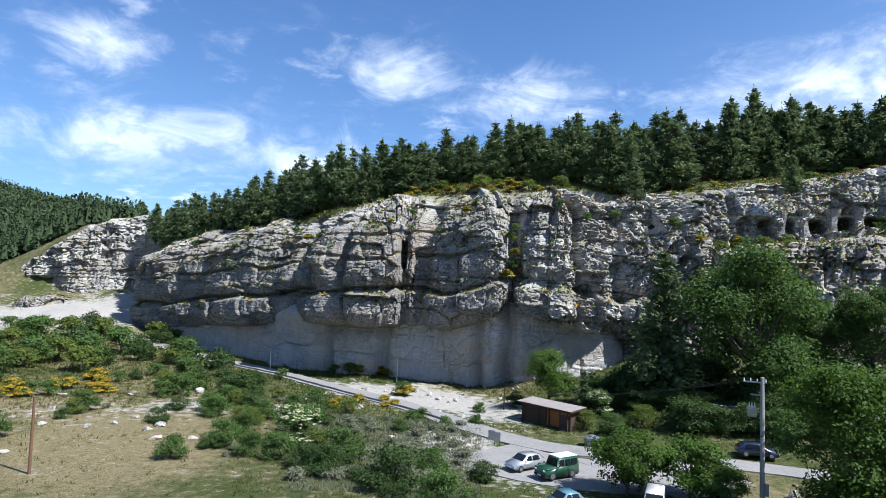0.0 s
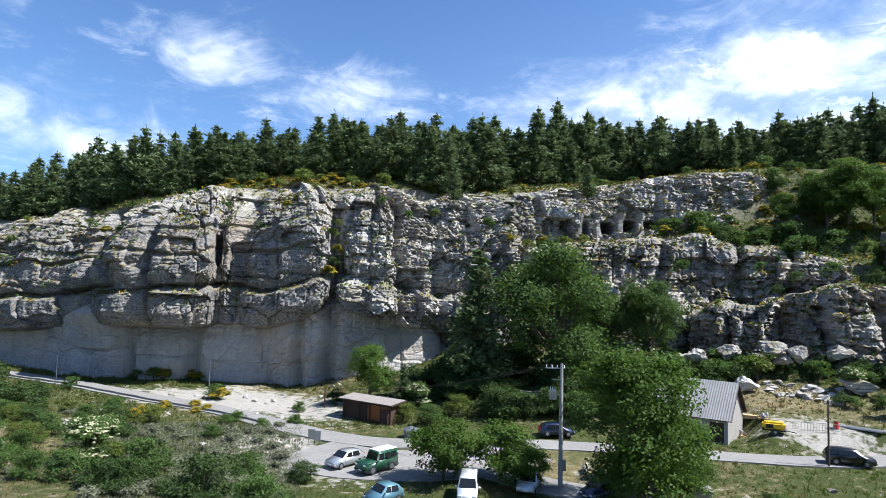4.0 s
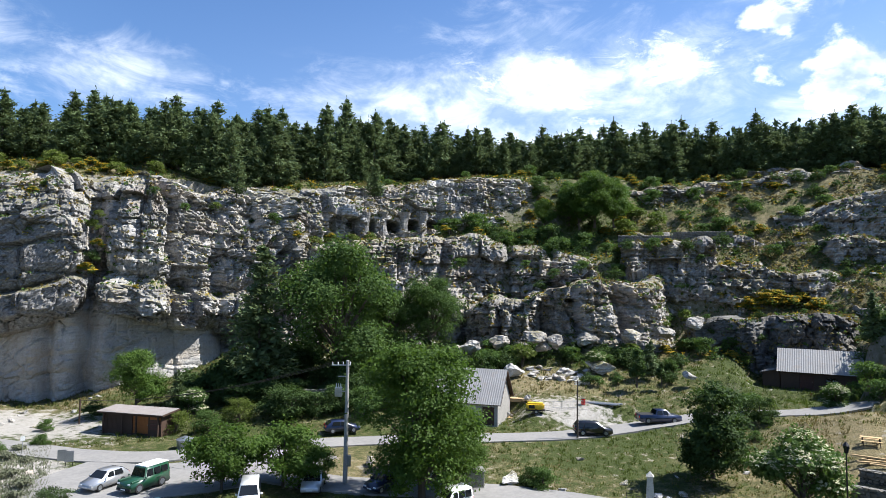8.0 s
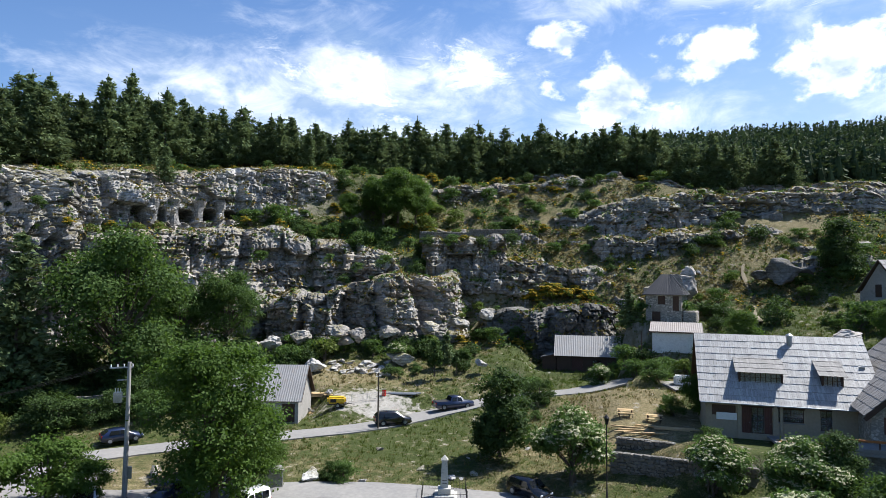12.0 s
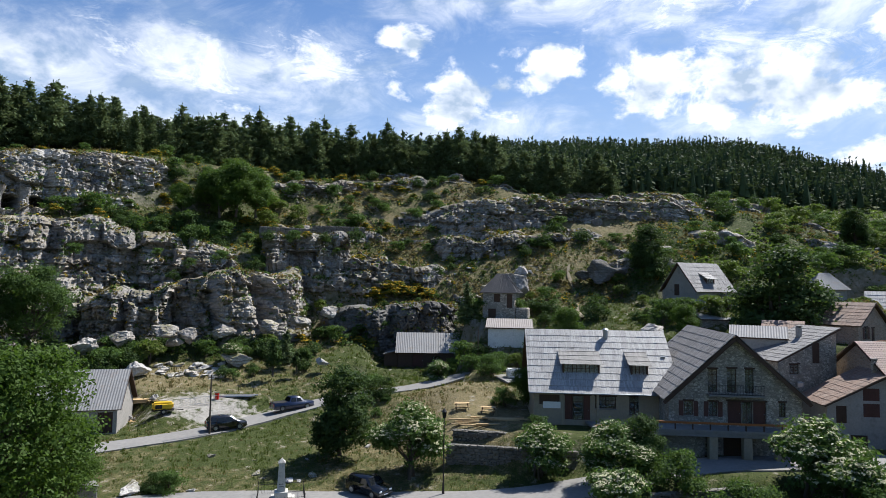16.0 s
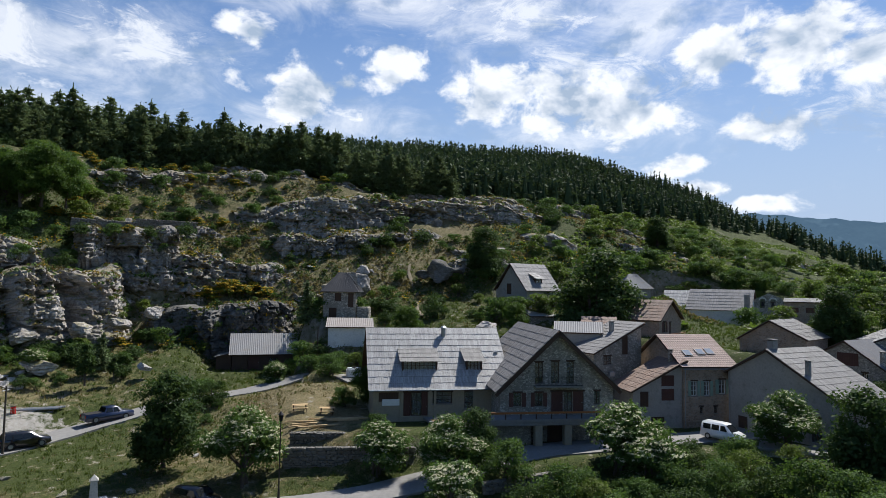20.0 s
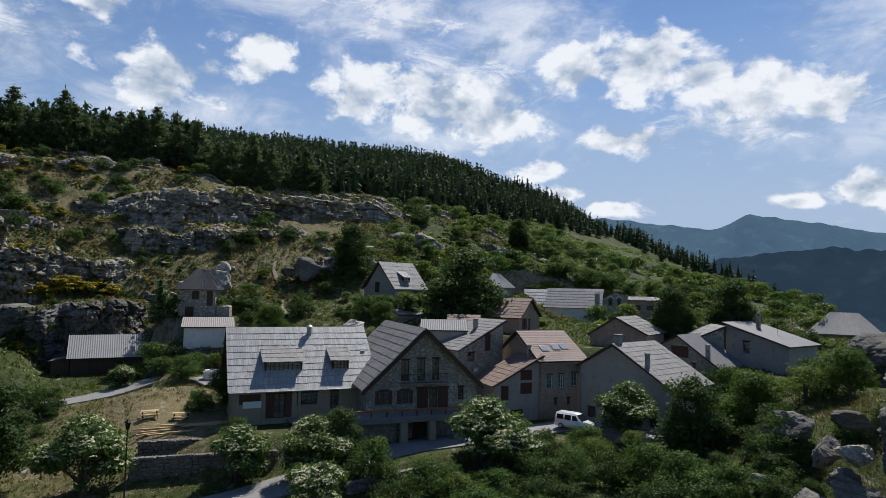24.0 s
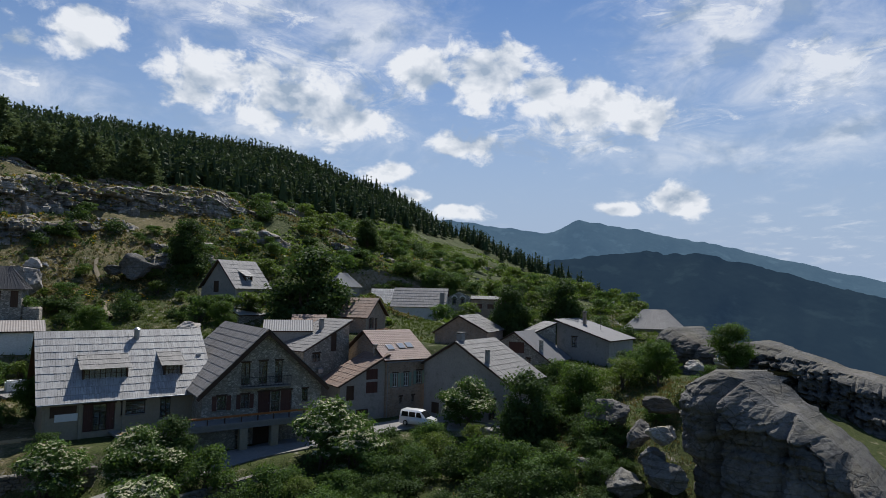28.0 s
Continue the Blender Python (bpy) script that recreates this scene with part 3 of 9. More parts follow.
def sample_roads():
    """Places along the roads with their smoothed heights."""
    out = []
    for pts, _ in ROADS:
        b = np.interp(np.linspace(0, len(pts) - 1, len(pts) * 5), np.arange(len(pts)), [p[0] for p in pts])
        r = np.interp(np.linspace(0, len(pts) - 1, len(pts) * 5), np.arange(len(pts)), [p[1] for p in pts])
        z = land(b, r, False)
        z = np.convolve(np.pad(z, 3, mode="edge"), np.ones(7) / 7, mode="valid")
        out += list(zip(r * np.sin(np.radians(b)), r * np.cos(np.radians(b)), z))
    return out


ROAD_POINTS = sample_roads()


def ground_z(x, y):
    return float(land(math.degrees(math.atan2(x, y)), math.hypot(x, y)))


def zones(b, r):
    """How green, dry, stony or gravelled the ground is."""
    x, y = r * np.sin(np.radians(b)), r * np.cos(np.radians(b))
    n1, n2 = fbm(x / 16, y / 16, 1.5, 4), fbm(x / 5, y / 5, 4.5, 3)
    bell = lambda v, c, w: np.exp(-((v - c) / w) ** 2)
    gravel = np.clip(np.maximum.reduce([
        bell(b, -1, 9) * bell(r, np.interp(b, [-10, 0, 10], [108, 99, 88]), 9) * 1.2,
        bell(b, 48, 5) * bell(r, 89, 4.5) * 0.9,
        bell(b, 1.5, 4.0) * bell(r, 72, 7) * 1.2,
        bell(b, -30, 8) * bell(r, 196, 20) * 1.7,
        bell(b, -24, 12) * bell(r, 88, 7) * 0.5,
        bell(b, 7, 6) * bell(r, 63, 5) * 0.6]) + 0.25 * n2, 0, 1)
    dry = np.clip(0.9 * bell(b, 48, 6) * bell(r, 99, 6) + 0.28 + 0.5 * n1 + 0.25 * n2 + 1.2 * bell(b, -29, 9) * bell(r, 70, 15) + 0.34 * np.clip((b - 46) / 8, 0, 1) * np.clip((92 - b) / 10, 0, 1) * np.clip((r - 112) / 14, 0, 1) + 1.7 * bell(b, 72, 5) * bell(r, 73, 9)
                  - 0.35 * bell(b, 48, 12) * bell(r, 66, 9) - 0.7 * bell(b, 55, 5) * bell(r, 138, 6) - 0.5 * bell(b, 66, 7) * bell(r, 108, 9) - 0.5 * np.clip((b - 84) / 14, 0, 1), 0, 1)
    return dry, gravel


fine_b = np.arange(-42, 152.01, 0.3)
rest_b = np.arange(155, 318, 5.0)
gb = np.concatenate([fine_b, rest_b])
gr = np.concatenate([np.array([-0.3, 2.0, 15, 28]), np.arange(36, 54, 1.0), np.arange(54, 182, 0.62), np.geomspace(182, 520, 110), np.geomspace(540, 4800, 36)])
GB, GR = np.meshgrid(gb, gr, indexing="ij")
GZ = land(np.where(GB > 180, GB - 360, GB), GR)
gx, gy = GR * np.sin(np.radians(GB)), GR * np.cos(np.radians(GB))
nb, nr = GB.shape
ii, jj = np.meshgrid(np.arange(nb), np.arange(nr - 1), indexing="ij")
quad = np.stack([ii * nr + jj, ii * nr + jj + 1, ((ii + 1) % nb) * nr + jj + 1, ((ii + 1) % nb) * nr + jj], -1).reshape(-1, 4)


def ground_mat():
    m = bpy.data.materials.new("hillside_ground")
    m.use_nodes = True
    n, l = m.node_tree.nodes, m.node_tree.links
    b = n["Principled BSDF"]
    b.inputs["Roughness"].default_value, b.inputs["Specular IOR Level"].default_value = 0.95, 0.15
    g = n.new("ShaderNodeNewGeometry")
    zone = n.new("ShaderNodeAttribute")
    zone.attribute_name = "zone"
    zs = n.new("ShaderNodeSeparateXYZ")
    l.new(zone.outputs["Vector"], zs.inputs[0])

    def tex(s, lo, hi, d=6):
        t = n.new("ShaderNodeTexNoise")
        t.inputs["Scale"].default_value, t.inputs["Detail"].default_value, t.inputs["Roughness"].default_value = s, d, 0.65
        l.new(g.outputs["Position"], t.inputs["Vector"])
        r = n.new("ShaderNodeMapRange")
        r.inputs[1].default_value, r.inputs[2].default_value = lo, hi
        l.new(t.outputs[0], r.inputs[0])
        return r.outputs[0], t.outputs[0]

    def mix(f, a, c):
        x = n.new("ShaderNodeMix")
        x.data_type = "RGBA"
        for k, v in ((0, f), (6, a), (7, c)):
            if isinstance(v, tuple):
                x.inputs[k].default_value = (*v, 1)
            else:
                l.new(v, x.inputs[k])
        return x.outputs[2]

    def edge(value, noise_out, width=0.25):
        a = n.new("ShaderNodeMath")
        a.operation = "SUBTRACT"
        l.new(value, a.inputs[0])
        l.new(noise_out, a.inputs[1])
        r = n.new("ShaderNodeMapRange")
        r.inputs[1].default_value, r.inputs[2].default_value = -width, width
        l.new(a.outputs[0], r.inputs[0])
        return r.outputs[0]

    t1, _ = tex(0.25, 0.3, 0.7)
    t2, h2 = tex(2.2, 0.25, 0.75)
    t3, h3 = tex(0.9, 0.3, 0.7)
    green = mix(t1, (0.0805, 0.0945, 0.0266), (0.0462, 0.0595, 0.0182))
    green = mix(t2, green, (0.084, 0.098, 0.0266))
    t4, h4 = tex(6.0, 0.35, 0.65, 8)
    green = mix(t4, green, (0.028, 0.042, 0.0112))
    dry = mix(t2, (0.37, 0.295, 0.165), (0.20, 0.165, 0.08))
    col = mix(edge(zs.outputs[0], t3, 0.4), green, mix(t4, dry, (0.084, 0.0735, 0.035)))
    stone = mix(t2, (0.42, 0.399, 0.357), (0.28, 0.259, 0.224))
    col = mix(edge(zs.outputs[1], t3, 0.2), col, stone)
    sep = n.new("ShaderNodeSeparateXYZ")
    l.new(g.outputs["True Normal"], sep.inputs[0])
    st = n.new("ShaderNodeMapRange")
    st.inputs[1].default_value, st.inputs[2].default_value = 0.70, 0.45
    l.new(sep.outputs[2], st.inputs[0])
    rock = mix(t3, (0.294, 0.266, 0.224), (0.112, 0.108, 0.056))
    col = mix(st.outputs[0], col, rock)
    l.new(col, b.inputs["Base Color"])
    bp = n.new("ShaderNodeBump")
    bp.inputs["Strength"].default_value, bp.inputs["Distance"].default_value = 0.8, 0.25
    hs = n.new("ShaderNodeMath")
    l.new(h2, hs.inputs[0])
    l.new(h4, hs.inputs[1])
    l.new(hs.outputs[0], bp.inputs["Height"])
    l.new(bp.outputs[0], b.inputs["Normal"])
    return m


GROUND = ground_mat()
me = np_mesh("ground", np.stack([gx, gy, GZ], -1).reshape(-1, 3), quad, GROUND, True)
dry_z, gravel_z = zones(np.where(GB > 180, GB - 360, GB), GR)
layer = me.attributes.new("zone", "FLOAT_VECTOR", "POINT")
layer.data.foreach_set("vector", np.stack([dry_z, gravel_z, 0 * dry_z], -1).astype(np.float32).ravel())
ground = tagged(new("ground", me), "hillside of dry grass, green meadow and stones", "ground", kind="structure")


# ---- cliffs ----
def cells(u, z, su, sz, seed):
    """Jittered cells su by sz metres: for each point the nearest cell's number, the way to its middle, and how near the next cell is."""
    x, y = u / su, z / sz
    ix, iy = np.floor(x).astype(np.int64), np.floor(y).astype(np.int64)
    best, second = np.full(x.shape, 9.0), np.full(x.shape, 9.0)
    cx, cy = np.zeros(x.shape, np.int64), np.zeros(x.shape, np.int64)
    px, py = np.zeros(x.shape), np.zeros(x.shape)
    for dx in (-1, 0, 1):
        for dy in (-1, 0, 1):
            jx = ix + dx + 0.15 + 0.7 * rand_lattice(ix + dx, iy + dy, np.int64(seed))
            jy = iy + dy + 0.15 + 0.7 * rand_lattice(ix + dx, iy + dy, np.int64(seed + 11))
            # boxy distance: blocks rather than bubbles
            d = np.maximum(np.abs(x - jx), np.abs(y - jy)) * 0.75 + 0.25 * np.hypot(x - jx, y - jy)
            near = d < best
            second = np.where(near, best, np.minimum(second, d))
            best = np.where(near, d, best)
            cx, cy = np.where(near, ix + dx, cx), np.where(near, iy + dy, cy)
            px, py = np.where(near, x - jx, px), np.where(near, y - jy, py)
    return cx, cy, px, py, second - best


def facets(u, z, su, sz, seed, tilt=0.5):
    """Depth of tilted block faces, and the crack lines between them."""
    cx, cy, px, py, gap = cells(u, z, su, sz, seed)
    r = [rand_lattice(cx, cy, np.int64(seed + 20 + k)) - 0.5 for k in range(3)]
    return 2 * r[0] + tilt * (2 * r[1] * px + 1.0 * (r[2] - 0.15) * py), np.exp(-(gap / min(0.12, max(0.03, 0.2 / su))) ** 2), rand_lattice(cx, cy, np.int64(seed + 31))


LEDGES = []


def cliff(name, label, line, material, seed, bulge=1.0, block=2.2, bed=1.5, step=0.4, rise=0.36, rough=1.0, lean=0.06, tuck=5.0, profile=None, clefts=(), hollows=(), partings=(), massive=((0, 0),), weathered=0.0, cap=6.0, cap_rise=0.1, crest=0.8):
    """A rock face along a line of (bearing, distance, foot, top): bulges, beds and tilted blocks of three sizes, split by upright clefts.
    clefts: (bearing, width, depth); hollows: (bearing, height, half width, half height, depth)."""
    rng = np.random.default_rng(seed)
    L = np.array(line, float)
    if profile is None and tuck > 4:
        L[:, 2] -= 3.0
        tuck = 2.0
    px, py = L[:, 1] * np.sin(np.radians(L[:, 0])), L[:, 1] * np.cos(np.radians(L[:, 0]))
    s = np.concatenate([[0], np.cumsum(np.hypot(np.diff(px), np.diff(py)))])
    ns, nz = max(8, int(s[-1] / step)), max(6, int(np.max(L[:, 3] - L[:, 2]) / rise))
    u = np.linspace(0, s[-1], ns)
    kern = np.ones(max(3, int(2.4 / step))) / max(3, int(2.4 / step))
    sm = lambda v: np.convolve(np.pad(np.interp(u, s, v), len(kern), mode="edge"), kern, mode="same")[len(kern):-len(kern)]
    cx, cy, zb, zt = sm(px), sm(py), sm(L[:, 2]), sm(L[:, 3])
    zt = zt + crest * fbm(u / 6, seed, 0.3, 3)
    tx, ty = np.gradient(cx), np.gradient(cy)
    ln = np.hypot(tx, ty)
    long = np.ones(max(3, int(14 / step)))
    even = lambda a: np.convolve(np.pad(a, len(long), mode="edge"), long / len(long), mode="same")[len(long):-len(long)]
    nx, ny = even(ty / ln), even(-tx / ln)   # towards the open side
    ln = np.hypot(nx, ny)
    nx, ny = nx / ln, ny / ln
    v = np.linspace(0, 1, nz)
    U, V = np.meshgrid(u, v, indexing="ij")
    Z = zb[:, None] * (1 - V) + zt[:, None] * V
    X0, Y0 = np.repeat(cx[:, None], nz, 1), np.repeat(cy[:, None], nz, 1)
    uw = U + 0.22 * fbm(U / 6, Z / 7, seed, 3)
    zw = Z + 0.3 * fbm(U / 14, Z / 20, seed + 0.5, 3) - 0.05 * U * math.sin(seed)
    # beds: some stand out as ledges, some are cut back
    cuts = np.cumsum(rng.uniform(0.3, 1.9, 500) * bed) + zb.min() - 12
    k = np.searchsorted(cuts, zw)
    lo, hi = cuts[np.clip(k - 1, 0, 499)], cuts[np.clip(k, 0, 499)]
    dz = np.minimum(zw - lo, hi - zw)
    bed_off = rng.normal(0, 0.42, 502)[k]
    show = np.clip(0.55 + 0.9 * vnoise(U / 9, Z / 5, seed + 7.3), 0, 1)
    solid = np.interp(np.interp(u, s, L[:, 0]), [p[0] for p in massive], [p[1] for p in massive])[:, None] * np.clip((0.86 - V) / 0.16, 0, 1)
    show = show * (1 - 0.8 * solid)
    notch = -0.55 * np.exp(-(dz / 0.16) ** 2) * show
    f1, c1, t1 = facets(uw, zw, block * 2.9, bed * 3.4, seed + 1, 1.4)
    f2, c2, t2 = facets(uw, zw, block * 0.9, bed * 1.5, seed + 2, 1.9)
    f3, c3, t3 = facets(uw, zw, block * 0.40, bed * 0.5, seed + 3, 1.7)
    f4, c4, t4 = facets(uw, zw, block * 0.17, bed * 0.2, seed + 4, 1.0)
    f0, c0, t0 = facets(uw, zw, block * 4.2, bed * 4.4, seed + 9, 1.0)
    broken = np.clip(0.55 + 0.9 * vnoise(U / 13, Z / 9, seed + 3.3), 0.35, 1) * (1 - 0.75 * solid)
    big = fbm(U / 17, Z / 24, seed * 3.1, 3)
    off = bulge * 1.7 * big
    rough = rough * (1 - 0.5 * np.clip((V - 0.84) / 0.16, 0, 1))
    off = off + rough * ((1 - 0.5 * solid) * f1 + 0.8 * solid * f0 - 0.5 * solid * c0 + 0.95 * broken * f2 + 0.36 * broken * f3 + 0.7 * bed_off * show + notch - 0.8 * c1 * (1 - 0.6 * solid) - 1.1 * broken * c2 - 0.7 * broken * c3 + 0.11 * (1 - 0.6 * solid) * f4 - 0.16 * (1 - 0.6 * solid) * c4)
    for v0, deep in partings:
        off = off - deep * solid * np.exp(-((V - v0 - 0.035 * vnoise(U / 11, v0 * 9, seed)) / 0.013) ** 2)
    # weathered darkens the solid faces: old grey skin and painted-in shade together
    tone = np.clip(0.45 * t1 + 0.35 * t2 + 0.25 * t3 + 0.15 * t4 - 0.12 + 0.15 * rng.random(500)[np.clip(k, 0, 499)] + weathered * solid, 0, 1) ** 1.5
    off = off + 0.05 * rough * fbm(U / 1.3, Z / 1.1, seed, 3)
    for b, w, deep in clefts:
        ub = float(np.interp(b, L[:, 0], s)) + 0.8 * vnoise(Z / 5, b, 3.3)
        off = off - deep * np.exp(-((U - ub) / w) ** 2)
    for b, h, hw, hh, deep in hollows:
        ub = float(np.interp(b, L[:, 0], s))
        d = np.abs((U - ub) / hw) ** 4 + np.abs((Z - h) / hh) ** 4 + 0.3 * vnoise(U / 1.2, Z / 1.2, b)
        off = off - deep * np.clip(2.5 * (1 - d), 0, 1)
    if profile is not None:
        off = off + np.interp(V, [p[0] for p in profile], [p[1] for p in profile])
    off = off - lean * (Z - zb[:, None])
    # the crest rolls back into the ground behind it, the foot sinks
    tall = (zt - zb)[:, None]
    off = off - np.clip(0.16 * tall, 0.3, 2.6) * np.clip((V - 0.88) / 0.12, 0, 1) ** 2
    ends = np.minimum(U, s[-1] - U)
    off = off - 3.0 * np.exp(-(ends / 2.5) ** 2)
    X, Y = X0 + nx[:, None] * off, Y0 + ny[:, None] * off
    Zr = Z + 0.08 * fbm(U / 1.2, Z / 1.2, seed + 3, 2)
    Zr[:, 0] -= tuck
    du, dv = [np.gradient(a, axis=0) for a in (X, Y, Zr)], [np.gradient(a, axis=1) for a in (X, Y, Zr)]
    nrm = np.cross(np.stack(du, -1), np.stack(dv, -1))
    up = np.abs(nrm[..., 2]) / (np.linalg.norm(nrm, axis=-1) + 1e-9) * np.sign(dv[1] * ny[:, None] + dv[0] * nx[:, None])
    flat_i, flat_j = np.where((up < -0.42) & (V > 0.12) & (V < 0.99))
    rim = np.concatenate([np.stack([X[:, -1] - nx * d, Y[:, -1] - ny * d, Zr[:, -1] + cap_rise * d / cap], -1) for d in (0.1, 0.6, 1.2, 1.8, 2.6)])
    LEDGES.append((name, np.concatenate([np.stack([X[flat_i, flat_j], Y[flat_i, flat_j], Zr[flat_i, flat_j]], -1), rim])))
    # a last row that runs back under the turf
    rows = max(1, int(cap / 0.7)) if cap > 6 else 1
    ex, ey, ez = X[:, -1], Y[:, -1], Zr[:, -1]
    for k in range(1, rows + 1):
        d = cap * k / rows
        px_, py_ = ex - nx * d, ey - ny * d
        wave = (0.30 * fbm(px_ / 3, py_ / 3, seed, 3) + 0.3 * facets(px_, py_, 2.2, 1.1, seed + 5, 0.6)[0]) * (rows > 1)
        X, Y, Zr = (np.concatenate([a, c[:, None]], 1) for a, c in ((X, px_), (Y, py_), (Zr, ez + cap_rise * math.sin(math.pi * min(1, k / rows) * 0.9) + wave - (3.0 if rows > 1 and k == rows else 0))))
    nz += rows
    a, c = np.meshgrid(np.arange(ns - 1), np.arange(nz - 1), indexing="ij")
    q = np.stack([a * nz + c, (a + 1) * nz + c, (a + 1) * nz + c + 1, a * nz + c + 1], -1).reshape(-1, 4)
    me = np_mesh(name, np.stack([X, Y, Zr], -1).reshape(-1, 3), q, material, False)
    tone = np.concatenate([tone, np.repeat(tone[:, -1:], rows, 1)], 1)
    me.attributes.new("tone", "FLOAT", "POINT").data.foreach_set("value", tone.astype(np.float32).ravel())
    ob = new(name, me)
    return tagged(ob, label, "cliff", kind="structure")


cliff("cliff_wall_undercut", "smooth pale limestone wall hollowed out under an overhanging cliff",
      [(-25.5, 172, 2, 7), (-22, 159, 1.8, 9), (-17.5, 142, 1.0, 12), (-11, 124, 0.5, 14), (-5, 117.5, 0.6, 14), (0, 115.5, 0.6, 14), (4, 111, 0, 16.5), (8.5, 110, 1.6, 16), (11, 110, 2.5, 15), (14, 114.5, 4, 14), (17.5, 118.5, 6, 13)],
      ROCK_PALE, 11, 1.5, 4.2, 2.6, 0.28, 0.28, 0.55, 0.02, massive=((0, 0.8),),
      clefts=((-10.5, 1.2, 2.2), (-5.6, 1.4, 2.6), (3.4, 1.0, 2.0), (6.2, 1.2, 2.5)))
cliff("cliff_main", "massive grey and ochre limestone cliff with bulging overhangs",
      [(-26.4, 184, 4.6, 27), (-24.5, 168, 5.0, 29.5), (-21, 154, 7, 31), (-17.2, 139, 8.2, 32.6), (-15.4, 137, 8.6, 33), (-13.6, 132.5, 9.2, 33.4), (-12.2, 127, 9.8, 33.8), (-11.3, 119, 10.0, 34.2), (-8, 113.5, 10.0, 35), (-4.4, 112, 10.2, 36.0), (-3.6, 116, 10.4, 36.2), (-2.6, 112.3, 10.4, 36.4), (0, 111, 9.8, 36.7), (3.4, 108.5, 11.5, 37.2), (5, 108, 13.0, 37.4),
       (6.6, 114, 14, 37.4), (8.0, 108, 13.0, 37.4), (11, 107, 11.6, 37.6), (13.5, 112, 10.5, 37), (16, 113, 9.5, 36), (19, 115, 9.5, 37), (21.5, 118, 20, 37.5), (24, 121, 26, 38.5)],
      ROCK, 23, 1.4, 2.0, 1.4, 0.24, 0.23, 1.1, 0.08, massive=((-20, 1), (3, 1), (6, 0.25), (24, 0.1)),
      clefts=((-13.5, 0.9, 2.5), (-9.4, 1.3, 2.2), (-2.2, 1.4, 2.6), (6.3, 1.8, 3.2), (7.2, 0.6, 2.0), (12.6, 1.0, 2.4), (16.2, 1.0, 2.0)), hollows=((-3.7, 24.0, 1.6, 2.8, 4.0), (13.4, 15.5, 1.6, 4, 2.4)),
      # the left bulges' shade is partly put into this darker tone
      tuck=0.3, weathered=0.85, partings=((0.28, 1.8), (0.53, 1.2), (0.70, 0.8), (0.80, 0.9), (0.90, 0.6)),
      profile=[(0, -6.5), (0.012, -1.0), (0.03, 0.8), (0.12, 2.4), (0.24, 2.2), (0.265, 0.6), (0.29, 0.3), (0.38, 1.6), (0.55, 1.4), (0.62, 0.5), (0.70, 0.3), (0.78, -1.0), (0.88, -3.4), (1, -6.6)])
cliff("cliff_cave_band", "grey limestone band above the cave ledge",
      [(19.5, 120, 26, 37.5), (21, 121, 27, 38), (25.5, 124, 28.6, 39), (28.5, 127, 29.5, 40.4), (33, 129.5, 30.6, 41.8), (37, 132, 32, 43.4), (41, 136, 33.5, 44.2), (44, 139, 34.5, 44.4), (46, 142, 35, 44)],
      ROCK, 31, 0.8, 2.2, 1.2, 0.26, 0.24, 0.9, 0.32,
      clefts=((22.8, 0.9, 2.2), (25.2, 0.7, 1.8), (36.0, 0.8, 1.5)),
      hollows=((25.9, 30.4, 0.8, 1.5, 2.0), (27.8, 30.9, 1.1, 1.9, 3.2), (29.3, 31.1, 1.0, 1.6, 3.2), (31.2, 31.3, 1.7, 1.25, 6), (33.0, 31.7, 1.9, 1.25, 6), (34.9, 32.2, 1.5, 0.9, 4)))
cliff("cliff_ledge", "broken brown limestone cliff under the cave ledge",
      [(15.5, 113.5, 9, 25.5), (19, 114, 9, 26), (26, 115, 9, 27), (33, 116, 9.2, 28.6), (40, 117.5, 9.6, 29.2), (44, 118, 10, 28), (47, 118, 10, 26.6), (50, 119, 10, 25), (52, 123, 11, 24)],
      ROCK_BROWN, 41, 1.3, 1.9, 1.2, 0.3, 0.28, 1.15, 0.3, clefts=((36, 1.0, 2.4), (42.3, 0.7, 2.5), (45.8, 0.9, 2.4)))
cliff("cliff_lower", "weathered limestone buttresses at the foot of the slope",
      [(37.5, 111, 7, 15.5), (40, 110, 7.5, 17), (43, 109, 8.5, 17), (46, 110, 9, 18), (50, 111, 9.6, 20), (54, 116, 9.5, 20), (57, 120, 10, 21)],
      ROCK_BROWN, 49, 1.9, 2.4, 1.3, 0.28, 0.26, 1.0, 0.22, clefts=((41.2, 0.8, 2.2), (45.6, 1.6, 3.4), (48.3, 0.7, 2.6), (52.4, 1.5, 3.2)))
cliff("outcrop_north", "long pale limestone outcrop with white bare rock below",
      [(-36, 250, 12, 17), (-34.5, 242, 13, 22), (-33, 236, 13.5, 29), (-31, 228, 14, 35), (-27, 222, 16, 39), (-23.5, 205, 18, 36), (-22, 190, 14, 33)],
      ROCK, 47, 1.6, 3.2, 1.9, 0.4, 0.36, 1.1, 0.22)
cliff("rock_band_east", "brown limestone bluff above the meadow",
      [(56.5, 121, 8.5, 13), (58.5, 118, 8.2, 13.6), (61.5, 116, 8.2, 14.4), (64.5, 115.5, 8.2, 14.8), (67, 116, 8.5, 14.8), (69.5, 117, 9.5, 15), (71.5, 120, 11, 15)],
      ROCK_GREY, 53, 1.5, 1.9, 1.3, 0.28, 0.27, 0.8, 0.15, clefts=((63.2, 1.0, 2.2), (66.8, 0.9, 2.0)), crest=0.8)
